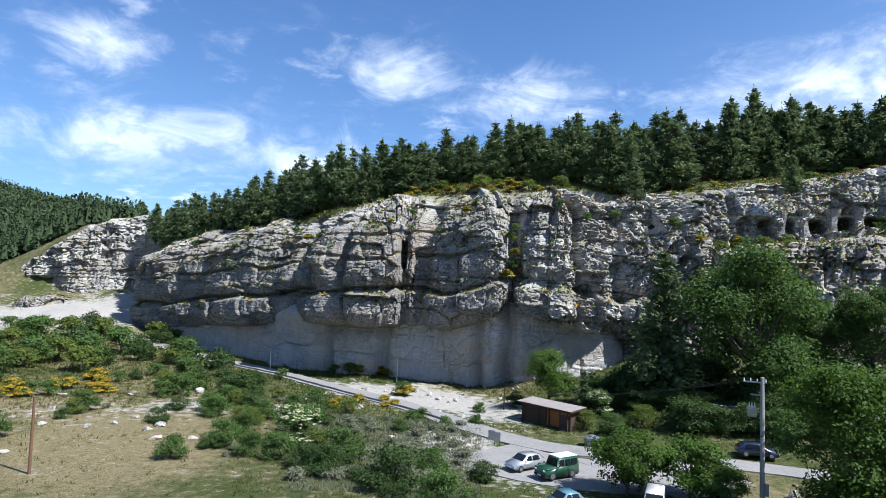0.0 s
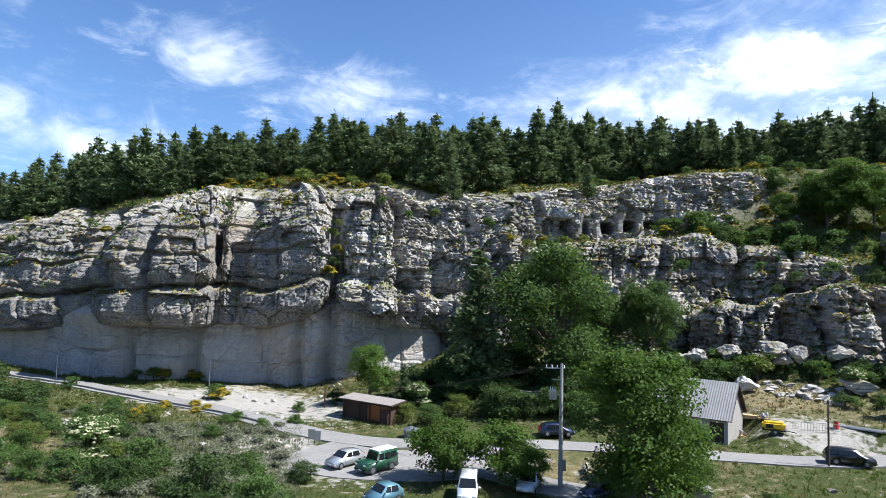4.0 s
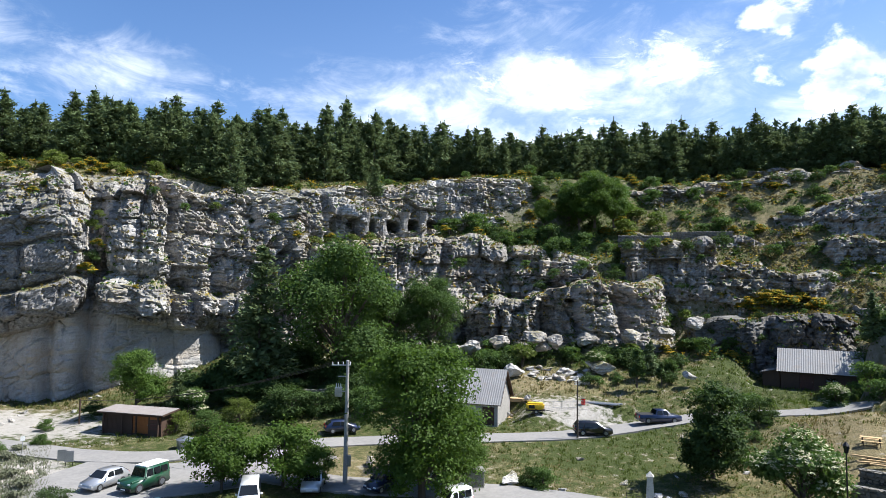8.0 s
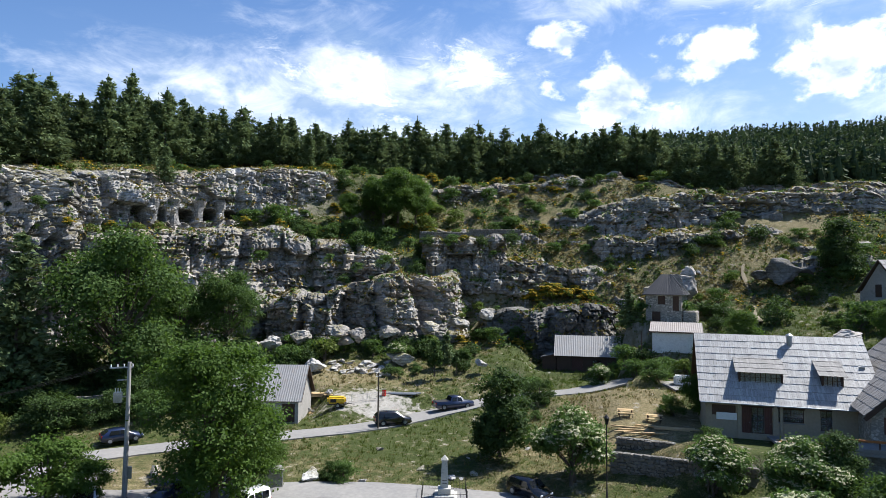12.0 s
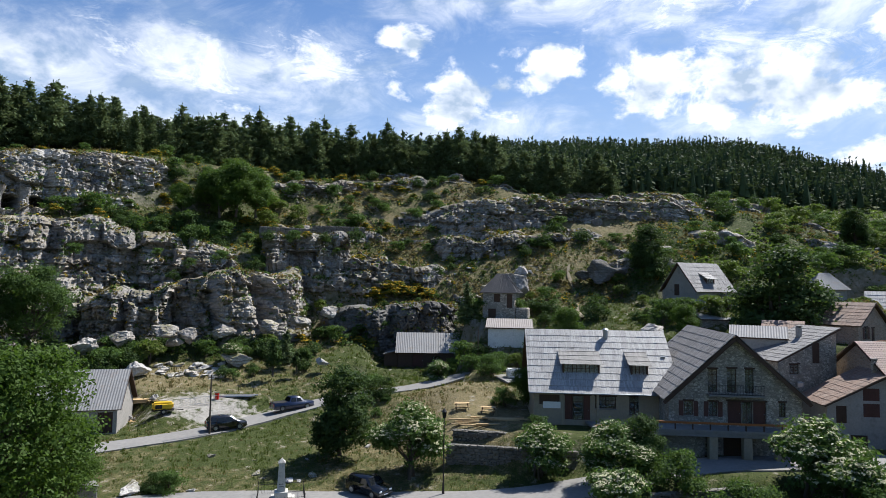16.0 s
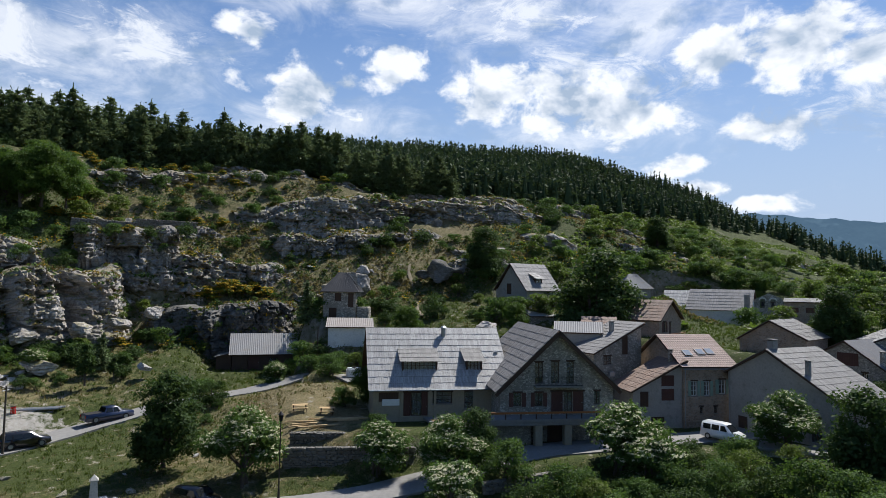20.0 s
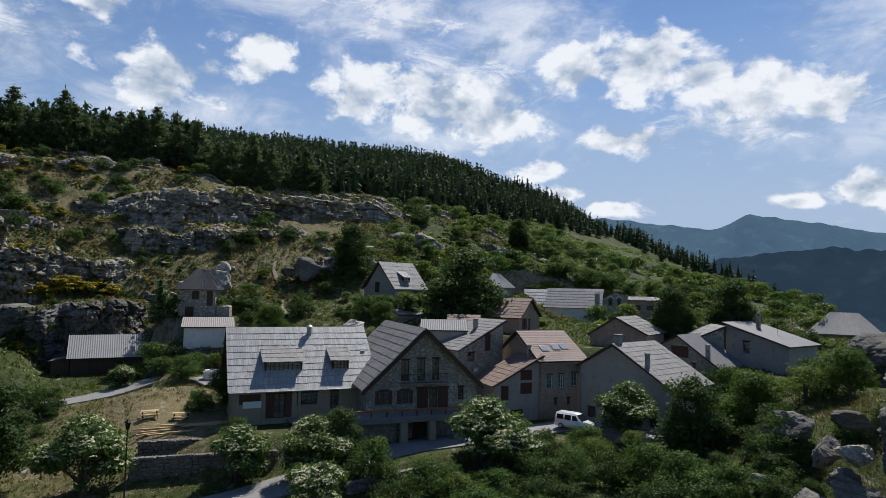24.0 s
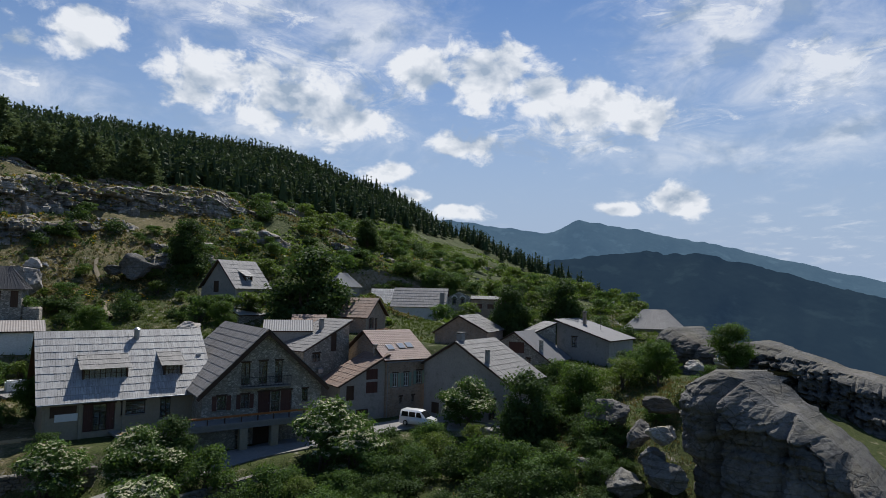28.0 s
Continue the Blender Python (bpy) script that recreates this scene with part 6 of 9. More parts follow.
while len(dry_s) + len(green_s) < 42000:
    b, r = rngg.uniform(-38, 130), math.sqrt(rngg.uniform(46 ** 2, 150 ** 2))
    d, g = zones(np.array(b), np.array(r))
    if g > 0.3 or b < -18 and r < 86 and rngg.random() < 0.85 or on_road(b, r) or (0 < b < 30 and 58 < r < 80) or (76 < b < 120 and 63 < r < 100) or (69 < b < 77 and 66 < r < 80):
        continue
    (dry_s if rngg.random() < d * 0.8 + 0.05 else green_s).append((b, r))
for _ in range(2600):
    dry_s.append((rngg.uniform(116, 133), rngg.uniform(42, 72)))
sage_s = [(rngg.uniform(-13, 4), rngg.uniform(50, 84)) for _ in range(4200)]
grass("sage_grass_tufts", "tufts of pale grey-green grass on the bank", sage_s, 6, SAGE, 0.34)
grass("dry_grass_tufts", "tufts of straw-coloured dry grass", dry_s, 1, DRY, 0.30)
grass("green_grass_tufts", "tufts of fresh green grass", green_s, 2, GRASS, 0.32)

# ---- more materials ----
def masonry(name, stone, joint, size=0.32, amount=0.35, tall=1.6):
    """Rubble stone wall with lighter joints."""
    m = bpy.data.materials.new(name)
    m.use_nodes = True
    n, l = m.node_tree.nodes, m.node_tree.links
    b = n["Principled BSDF"]
    b.inputs["Roughness"].default_value, b.inputs["Specular IOR Level"].default_value = 0.92, 0.2
    g = n.new("ShaderNodeNewGeometry")
    mp = n.new("ShaderNodeMapping")
    mp.inputs[3].default_value = (1 / size, 1 / size, tall / size)
    l.new(g.outputs["Position"], mp.inputs[0])
    v = n.new("ShaderNodeTexVoronoi")
    v.feature = "DISTANCE_TO_EDGE"
    v.inputs["Scale"].default_value = 1.0
    l.new(mp.outputs[0], v.inputs["Vector"])
    c = n.new("ShaderNodeTexVoronoi")
    c.inputs["Scale"].default_value = 1.0
    l.new(mp.outputs[0], c.inputs["Vector"])
    t = n.new("ShaderNodeTexNoise")
    t.inputs["Scale"].default_value, t.inputs["Detail"].default_value = 0.7, 8
    l.new(g.outputs["Position"], t.inputs["Vector"])
    sep = n.new("ShaderNodeSeparateColor")
    l.new(c.outputs["Color"], sep.inputs[0])

    def mix(f, a, d):
        x = n.new("ShaderNodeMix")
        x.data_type = "RGBA"
        for k, q in ((0, f), (6, a), (7, d)):
            if isinstance(q, (int, float)):
                x.inputs[k].default_value = q
            elif isinstance(q, tuple):
                x.inputs[k].default_value = (*q, 1)
            else:
                l.new(q, x.inputs[k])
        return x.outputs[2]

    def span(f, lo, hi):
        r = n.new("ShaderNodeMapRange")
        r.inputs[1].default_value, r.inputs[2].default_value = lo, hi
        l.new(f, r.inputs[0])
        return r.outputs[0]

    col = mix(sep.outputs[0], tuple(k * (1 - amount) for k in stone), tuple(min(1, k * (1 + amount)) for k in stone))
    col = mix(span(t.outputs[0], 0.4, 0.75), col, tuple(k * 0.7 for k in stone))
    edge = span(v.outputs["Distance"], 0.02, 0.12)
    col = mix(edge, joint, col)
    l.new(col, b.inputs["Base Color"])
    bp = n.new("ShaderNodeBump")
    bp.inputs["Strength"].default_value, bp.inputs["Distance"].default_value = 0.8, 0.06
    l.new(edge, bp.inputs["Height"])
    l.new(bp.outputs[0], b.inputs["Normal"])
    return m


STONE = masonry("rubble_stone_wall", (0.40, 0.365, 0.31), (0.22, 0.205, 0.18), 0.30, 0.5)
STONE_D = masonry("dark_dry_stone", (0.21, 0.20, 0.18), (0.05, 0.05, 0.045), 0.42, 0.4)
BRICKY = masonry("warm_stone_wall", (0.36, 0.27, 0.20), (0.36, 0.32, 0.27), 0.3, 0.3)
PLASTER = mat("grey_plaster", (0.34, 0.32, 0.29), (0.24, 0.23, 0.21), 0.5, 0.92, (0.18, 0.17, 0.155), 1.2, 0.5, 0.25, 14)
CREAM = mat("cream_plaster", (0.328, 0.281, 0.203), (0.257, 0.218, 0.156), 0.5, 0.9, (0.257, 0.218, 0.164), 1.5, 0.35, 0.2, 14)
WHITE_W = mat("white_render", (0.72, 0.71, 0.68), (0.58, 0.57, 0.54), 0.5, 0.9, (0.40, 0.38, 0.34), 1.4, 0.35, 0.15, 14)
BOARD = mat("silver_larch_boards", (0.364, 0.354, 0.339), (0.243, 0.236, 0.225), 0.8, 0.62, (0.168, 0.164, 0.16), 2.5, 0.4, 0.3, 20, random_tint=0.38, spec=0.5)
BOARD_M = mat("weathered_grey_boards", (0.181, 0.174, 0.163), (0.126, 0.118, 0.111), 0.8, 0.68, (0.112, 0.105, 0.098), 2.5, 0.4, 0.3, 20, random_tint=0.35, spec=0.4)
RUST_SHEET = mat("rusty_sheet", (0.26, 0.24, 0.225), (0.19, 0.155, 0.135), 1.0, 0.7, (0.24, 0.215, 0.195), 2.0, 0.5, 0.1, 9, metal=0.1)
BOARD_D = mat("grey_brown_boards", (0.235, 0.225, 0.215), (0.165, 0.155, 0.148), 0.8, 0.7, (0.28, 0.27, 0.26), 2.2, 0.4, 0.3, 20, random_tint=0.28, spec=0.4)
BOARD_R = mat("rusty_brown_boards", (0.25, 0.165, 0.12), (0.20, 0.16, 0.135), 0.6, 0.8, (0.30, 0.25, 0.21), 1.8, 0.5, 0.3, 20, random_tint=0.25, spec=0.35)
SLATE = mat("dark_slates", (0.0553, 0.0553, 0.0585), (0.039, 0.039, 0.0423), 0.8, 0.55, None, 4, 0.3, 0.3, 18, random_tint=0.3)
SHEET = mat("galvanised_sheet", (0.293, 0.29, 0.281), (0.23, 0.223, 0.217), 0.5, 0.75, (0.281, 0.23, 0.187), 1.2, 0.35, 0.1, 9, metal=0.1)
SHEET_D = mat("dull_grey_sheet", (0.17, 0.17, 0.175), (0.13, 0.13, 0.135), 0.5, 0.7, (0.20, 0.17, 0.15), 1.2, 0.35, 0.1, 9, metal=0.1)
TILE = mat("pink_roof_tiles", (0.42, 0.32, 0.27), (0.35, 0.27, 0.23), 0.9, 0.8, (0.28, 0.22, 0.18), 2.0, 0.35, 0.2, 20, random_tint=0.15)
TIMBER = mat("dark_timber", (0.075, 0.045, 0.03), (0.05, 0.032, 0.024), 1.5, 0.8, None, 5, 0.3, 0.3, 24, random_tint=0.2)
SHUT_R = mat("red_brown_shutter", (0.105, 0.048, 0.036), (0.075, 0.036, 0.029), 1.5, 0.7, None, 5, 0.3, 0.2, 24, random_tint=0.15)
SHUT_G = mat("pale_green_shutter", (0.24, 0.33, 0.27), (0.18, 0.26, 0.21), 1.5, 0.7, None, 5, 0.3, 0.2, 24, random_tint=0.1)
ORANGE_W = mat("varnished_wood", (0.34, 0.125, 0.035), (0.25, 0.09, 0.03), 2.0, 0.55, None, 5, 0.3, 0.2, 24, random_tint=0.12)
FRESH_W = mat("fresh_sawn_wood", (0.52, 0.37, 0.19), (0.42, 0.29, 0.15), 2.0, 0.75, None, 5, 0.3, 0.2, 24, random_tint=0.15)
WHITE_P = mat("white_paint", (0.72, 0.72, 0.70), (0.62, 0.62, 0.60), 2.0, 0.5, None, 5, 0.3, 0.1, 24)
IRON = mat("dark_iron", (0.035, 0.035, 0.037), (0.05, 0.042, 0.036), 3.0, 0.5, None, 5, 0.3, 0.1, 24, metal=0.6)
ZINC = mat("zinc_metal", (0.34, 0.36, 0.38), (0.26, 0.28, 0.30), 2.0, 0.4, None, 5, 0.3, 0.05, 20, metal=0.8)
RUBBER = mat("black_rubber", (0.022, 0.022, 0.022), (0.03, 0.03, 0.03), 5, 0.85, None, 5, 0.3, 0, 20)
POLE_C = mat("grey_concrete_pole", (0.36, 0.35, 0.33), (0.28, 0.27, 0.26), 0.8, 0.9, None, 5, 0.3, 0.15, 20)


def plain(name, colour, rough=0.5, metal=0.0, coat=0.0, transmission=0.0, emit=None):
    m = bpy.data.materials.new(name)
    m.use_nodes = True
    b = m.node_tree.nodes["Principled BSDF"]
    b.inputs["Base Color"].default_value = (*colour, 1)
    b.inputs["Roughness"].default_value, b.inputs["Metallic"].default_value = rough, metal
    b.inputs["Coat Weight"].default_value = coat
    b.inputs["Transmission Weight"].default_value = transmission
    return m


GLASS = plain("window_glass", (0.75, 0.8, 0.8), 0.04, 0, 0, 0.9)
DARK_GLASS = plain("tinted_glass", (0.012, 0.014, 0.016), 0.06)
SILVER = plain("silver_car_paint", (0.50, 0.51, 0.52), 0.35, 0.6, 0.6)
GREEN_P = plain("dark_green_car_paint", (0.014, 0.065, 0.032), 0.35, 0, 0.5)
BLACK_P = plain("black_car_paint", (0.010, 0.011, 0.014), 0.25, 0, 0.8)
NAVY_P = plain("navy_car_paint", (0.012, 0.020, 0.055), 0.28, 0, 0.8)
WHITE_C = plain("white_car_paint", (0.74, 0.75, 0.75), 0.35, 0, 0.6)
BLUE_C = plain("light_blue_car_paint", (0.096, 0.198, 0.252), 0.35, 0.2, 0.6)
YELLOW_P = plain("yellow_machine_paint", (0.72, 0.46, 0.012), 0.4, 0, 0.4)
LAMP_W = plain("headlamp_glass", (0.75, 0.77, 0.78), 0.1, 0.2, 0.8)
LAMP_R = plain("red_lamp_glass", (0.45, 0.012, 0.01), 0.15, 0, 0.8)
STONE_M = mat("pale_cut_stone", (0.52, 0.50, 0.45), (0.40, 0.385, 0.35), 1.5, 0.85, (0.22, 0.21, 0.19), 4, 0.4, 0.2, 24)


def box(bm, x0, x1, y0, y1, z0, z1, m=None):
    """Adds a box to the bmesh; m moves it."""
    vs = [bm.verts.new(Vector((x, y, z)) if m is None else m @ Vector((x, y, z))) for x in (x0, x1) for y in (y0, y1) for z in (z0, z1)]
    for f in ((0, 1, 3, 2), (4, 6, 7, 5), (0, 4, 5, 1), (2, 3, 7, 6), (0, 2, 6, 4), (1, 5, 7, 3)):
        bm.faces.new([vs[k] for k in f])
    return vs


def soft_box(x0, x1, y0, y1, z0, z1, bevel=0.02, segments=1):
    bm = bmesh.new()
    box(bm, x0, x1, y0, y1, z0, z1)
    bmesh.ops.bevel(bm, geom=bm.edges[:], offset=bevel, segments=segments, affect="EDGES", clamp_overlap=True)
    return bm


def rod(bm, p, q, r, sides=8, r2=None):
    """A round bar from p to q."""
    p, q = Vector(p), Vector(q)
    turn = (q - p).to_track_quat("Z", "Y").to_matrix().to_4x4()
    bmesh.ops.create_cone(bm, cap_ends=True, segments=sides, radius1=r, radius2=r if r2 is None else r2, depth=(q - p).length, matrix=Matrix.Translation((p + q) / 2) @ turn)


def rod_bm(p, q, r, sides=8, r2=None):
    bm = bmesh.new()
    rod(bm, p, q, r, sides, r2)
    return bm


# ---- roads ----
def strip(name, label, pts, width, material, lift, category="road", kind="structure", thick=0.25):
    """A lane draped along the points (bearing, distance), with side faces down into the ground."""
    P = [Vector(at(b, r, 0)) for b, r in pts]
    line = []
    for a, b, c, d in zip([P[0]] + P, P, P[1:], P[2:] + [P[-1]]):
        k = max(2, int((c - b).length / 1.2))
        for i in range(k):
            t = i / k
            line.append(0.5 * ((2 * b) + (c - a) * t + (2 * a - 5 * b + 4 * c - d) * t * t + (3 * b - a - 3 * c + d) * t ** 3))
    line.append(P[-1])
    zs = np.array([float(land(math.degrees(math.atan2(p.x, p.y)), math.hypot(p.x, p.y), False)) for p in line])
    kern = np.ones(9) / 9
    zs = np.convolve(np.pad(zs, 4, mode="edge"), kern, mode="valid")
    bm = bmesh.new()
    rows = []
    for i, p in enumerate(line):
        d = line[min(i + 1, len(line) - 1)] - line[max(i - 1, 0)]
        side = Vector((d.y, -d.x, 0)).normalized()
        wob = 0.12 * math.sin(i * 1.3) + 0.1 * math.sin(i * 0.47)
        row = []
        for k, f in enumerate((-0.5, -0.5, -0.2, 0.2, 0.5, 0.5)):
            q = p + side * (f * (width + wob))
            row.append(bm.verts.new((q.x, q.y, zs[i] + lift + (0.05 if k in (2, 3) else 0) - (thick if k in (0, 5) else 0))))
        rows.append(row)
    for r0, r1 in zip(rows, rows[1:]):
        for k in range(5):
            bm.faces.new((r0[k], r0[k + 1], r1[k + 1], r1[k]))
    return tagged(part(name, bm, material), label, category, kind=kind)


strip("road", "pale worn asphalt lane along the foot of the cliff", *ROADS[0], ASPHALT, 0.14)
strip("lower_road", "pale worn asphalt road below the houses", *ROADS[1], ASPHALT, 0.16)
strip("car_park", "pale asphalt car park beside the lane", [(4.0, 70), (8, 66), (12, 64.5), (16, 65), (20, 68), (23, 72)], 11.0, ASPHALT, 0.10, "road")
strip("verge_kerb", "low concrete kerb along the lane", [(-22, 141.8), (-15, 119.8), (-9, 102.8), (-3, 90.8), (0.5, 84.2)], 0.3, CONCRETE, 0.42, "kerb", thick=0.5)
strip("footpath", "narrow trodden earth path up the meadow", [(81.0, 112), (80.5, 118), (80.6, 123), (80.1, 129), (79.7, 134), (80.0, 140)], 0.6, mat("trodden_earth", (0.20, 0.165, 0.11), (0.15, 0.125, 0.08), 1.0), 0.05, "path", thick=0.6)

# ---- houses ----
def wall_panel(length, base, tops, holes, thick=0.45):
    """An upright wall in the x-z plane, its outer face at y = 0. tops: (x, z) along its upper edge; holes: (x0, x1, z0, z1) go right through."""
    bm = bmesh.new()
    top = lambda x: float(np.interp(x, [p[0] for p in tops], [p[1] for p in tops]))
    xs = sorted({0.0, length, *[p[0] for p in tops], *[h[0] for h in holes], *[h[1] for h in holes]})
    for y, flip in ((0, False), (thick, True)):
        for xa, xb in zip(xs, xs[1:]):
            if xb - xa < 1e-4:
                continue
            cuts = [(h[2], h[3]) for h in holes if h[0] < (xa + xb) / 2 < h[1]]
            z = base
            for lo, hi in sorted(cuts) + [(None, None)]:
                z1a, z1b = (top(xa), top(xb)) if lo is None else (lo, lo)
                if max(z1a, z1b) - z > 1e-3:
                    ring = [(xa, z), (xb, z), (xb, max(z1b, z)), (xa, max(z1a, z))]
                    vs = []
                    for p in ring:
                        if not vs or (p[0] - vs[-1].co.x) ** 2 + (p[1] - vs[-1].co.z) ** 2 > 1e-6:
                            vs.append(bm.verts.new((p[0], y, p[1])))
                    if len(vs) > 2:
                        bm.faces.new(vs[::-1] if flip else vs)
                z = hi if hi is not None else z
    for x0, x1, z0, z1 in holes:
        for a, b in (((x0, z0), (x1, z0)), ((x1, z0), (x1, z1)), ((x1, z1), (x0, z1)), ((x0, z1), (x0, z0))):
            bm.faces.new([bm.verts.new(p) for p in ((a[0], 0, a[1]), (a[0], thick, a[1]), (b[0], thick, b[1]), (b[0], 0, b[1]))])
    for xa, xb in zip(xs, xs[1:]):
        bm.faces.new([bm.verts.new(p) for p in ((xa, 0, top(xa)), (xb, 0, top(xb)), (xb, thick, top(xb)), (xa, thick, top(xa)))])
    for x in (0.0, length):
        bm.faces.new([bm.verts.new(p) for p in ((x, 0, base), (x, 0, top(x)), (x, thick, top(x)), (x, thick, base))])
    return bm


def opening(parent, m, hole, kind, n_across=2, n_up=3, shutter=None):
    """Fills a hole with frame, panes or a door; m is the wall's own pose inside the house."""
    x0, x1, z0, z1 = hole
    inv = m
    if kind in ("window", "french"):
        wood = TIMBER if shutter is not SHUT_G else WHITE_P
        win = part("window", frame_bm(x0, x1, z0, z1, 0.16, 0.07, 0.06), wood, parent, "", inv)
        glazing_bars(win, x0, x1, z0, z1, 0.16, 0.07, 0.06, n_across, n_up, wood)
        bm = bmesh.new()
        box(bm, x0 + 0.05, x1 - 0.05, 0.185, 0.195, z0 + 0.05, z1 - 0.05)
        pane = part("pane", bm, GLASS, win)
        pane.visible_shadow = False
        bm = soft_box(x0 - 0.1, x1 + 0.1, -0.06, 0.12, z1 + 0.0, z1 + 0.16, 0.015)
        part("lintel", bm, TIMBER, win)
        if kind == "window":
            part("sill", soft_box(x0 - 0.08, x1 + 0.08, -0.08, 0.15, z0 - 0.09, z0 - 0.002, 0.015), CONCRETE, win)
        if shutter:
            w = (x1 - x0) / 2
            for a, b in ((x0 - w - 0.03, x0 - 0.03), (x1 + 0.03, x1 + w + 0.03)):
                part("shutter", leaf_bm(a, b, z0 - 0.03, z1 + 0.02, -0.05, -0.012), shutter, win)
    elif kind == "door":
        d = part("door", leaf_bm(x0 + 0.02, x1 - 0.02, z0, z1 - 0.02, 0.15, 0.20), shutter or TIMBER, parent, "", inv)
        part("handle", soft_box(x1 - 0.2, x1 - 0.1, 0.10, 0.149, z0 + 1.0, z0 + 1.05, 0.008), ZINC, d)
        part("lintel", soft_box(x0 - 0.12, x1 + 0.12, -0.04, 0.12, z1 + 0.0, z1 + 0.18, 0.015), TIMBER, d)
    elif kind == "panel":
        part("board_panel", leaf_bm(x0, x1, z0, z1, 0.06, 0.12), shutter or TIMBER, parent, "", inv)


def frame_bm(x0, x1, z0, z1, y, w, d):
    """A closed frame round an opening."""
    bm = bmesh.new()
    rings = []
    for yy in (y, y + d):
        for e in (0, w):
            rings.append([bm.verts.new((px, yy, pz)) for px, pz in ((x0 + e, z0 + e), (x1 - e, z0 + e), (x1 - e, z1 - e), (x0 + e, z1 - e))])
    for i in range(4):
        j = (i + 1) % 4
        for p, q in ((0, 1), (1, 3), (3, 2), (2, 0)):
            bm.faces.new((rings[p][i], rings[p][j], rings[q][j], rings[q][i]))
    bmesh.ops.recalc_face_normals(bm, faces=bm.faces[:])
    return bm


def glazing_bars(parent, x0, x1, z0, z1, y, w, d, n_across, n_up, material):
    for k in range(1, n_across):
        x = x0 + (x1 - x0) * k / n_across
        bm = bmesh.new()
        box(bm, x - w * 0.4, x + w * 0.4, y + 0.004, y + d - 0.004, z0 + w, z1 - w)
        part("glazing_bar", bm, material, parent)
    for k in range(1, n_up):
        z = z0 + (z1 - z0) * k / n_up
        bm = bmesh.new()
        box(bm, x0 + w, x1 - w, y + 0.01, y + d - 0.01, z - w * 0.25, z + w * 0.25)
        part("glazing_bar", bm, material, parent)


def leaf_bm(x0, x1, z0, z1, y0, y1):
    """A leaf of upright boards with sunk joints, in one piece."""
    bm = bmesh.new()
    k = max(2, int((x1 - x0) / 0.18))
    line = []
    for i in range(k):
        a, b = x0 + (x1 - x0) * i / k, x0 + (x1 - x0) * (i + 1) / k
        line += [(a + 0.004, y0 + 0.02), (a + 0.012, y0), (b - 0.012, y0), (b - 0.004, y0 + 0.02)]
    line += [(x1, y1), (x0, y1)]
    low, top = [bm.verts.new((x, y, z0)) for x, y in line], [bm.verts.new((x, y, z1)) for x, y in line]
    n = len(line)
    for i in range(n):
        j = (i + 1) % n
        bm.faces.new((low[i], low[j], top[j], top[i]))
    bm.faces.new(low[::-1])
    bm.faces.new(top)
    return bm


def board_slope(o, a, s, seed, course=0.92, board=0.21, lift=0.045, rough=0.012, thick=0.035):
    """A roof slope of overlapping courses of boards. o: lower corner; a: along the eave; s: up the slope."""
    rng = random.Random(seed)
    o, a, s = Vector(o), Vector(a), Vector(s)
    A, S = a.length, s.length
    ua, us = a / A, s / S
    n = ua.cross(us).normalized()
    if n.z < 0:
        n = -n
    verts, faces = [], []
    rows = max(1, round(S / course))
    for r in range(rows):
        s0, s1 = S * r / rows - 0.10, min(S, S * (r + 1) / rows + 0.04)
        x = 0.0
        while x < A - 0.02:
            w = min(board * rng.uniform(0.75, 1.3), A - x)
            dn, lo = rng.uniform(-rough, rough) + 0.008 * r, s0 + rng.uniform(-0.035, 0.03)
            k = len(verts)
            for dx in (0.008, w - 0.008):
                for ds, up in ((lo, lift), (s1, 0.012)):
                    for t in (0, thick):
                        verts.append(tuple(o + ua * (x + dx) + us * ds + n * (up + dn + t)))
            faces += [(k + 1, k + 3, k + 7, k + 5), (k, k + 4, k + 6, k + 2), (k, k + 1, k + 5, k + 4), (k, k + 2, k + 3, k + 1), (k + 4, k + 5, k + 7, k + 6)]
            x += w
    return np.array(verts), np.array(faces)


def sheet_slope(o, a, s, pitch=0.22, height=0.04, rows=1, step=0.0):
    """A ribbed slope: corrugated sheets, or tiles where there are several stepped rows."""
    o, a, s = Vector(o), Vector(a), Vector(s)
    A, S = a.length, s.length
    ua, us = a / A, s / S
    n = ua.cross(us).normalized()
    if n.z < 0:
        n = -n
    k = max(4, int(A / pitch) * 4)
    verts, faces = [], []
    for r in range(rows):
        for e, (ds, up) in enumerate(((S * r / rows - 0.03, step), (S * (r + 1) / rows, 0.0))):
            for i in range(k + 1):
                h = height * (0.5 + 0.5 * math.cos(2 * math.pi * i / 4)) + up + 0.02
                verts.append(tuple(o + ua * (A * i / k) + us * ds + n * h))
        base = r * 2 * (k + 1)
        for i in range(k):
            faces.append((base + i, base + i + 1, base + k + 2 + i, base + k + 1 + i))
    return np.array(verts), np.array(faces)


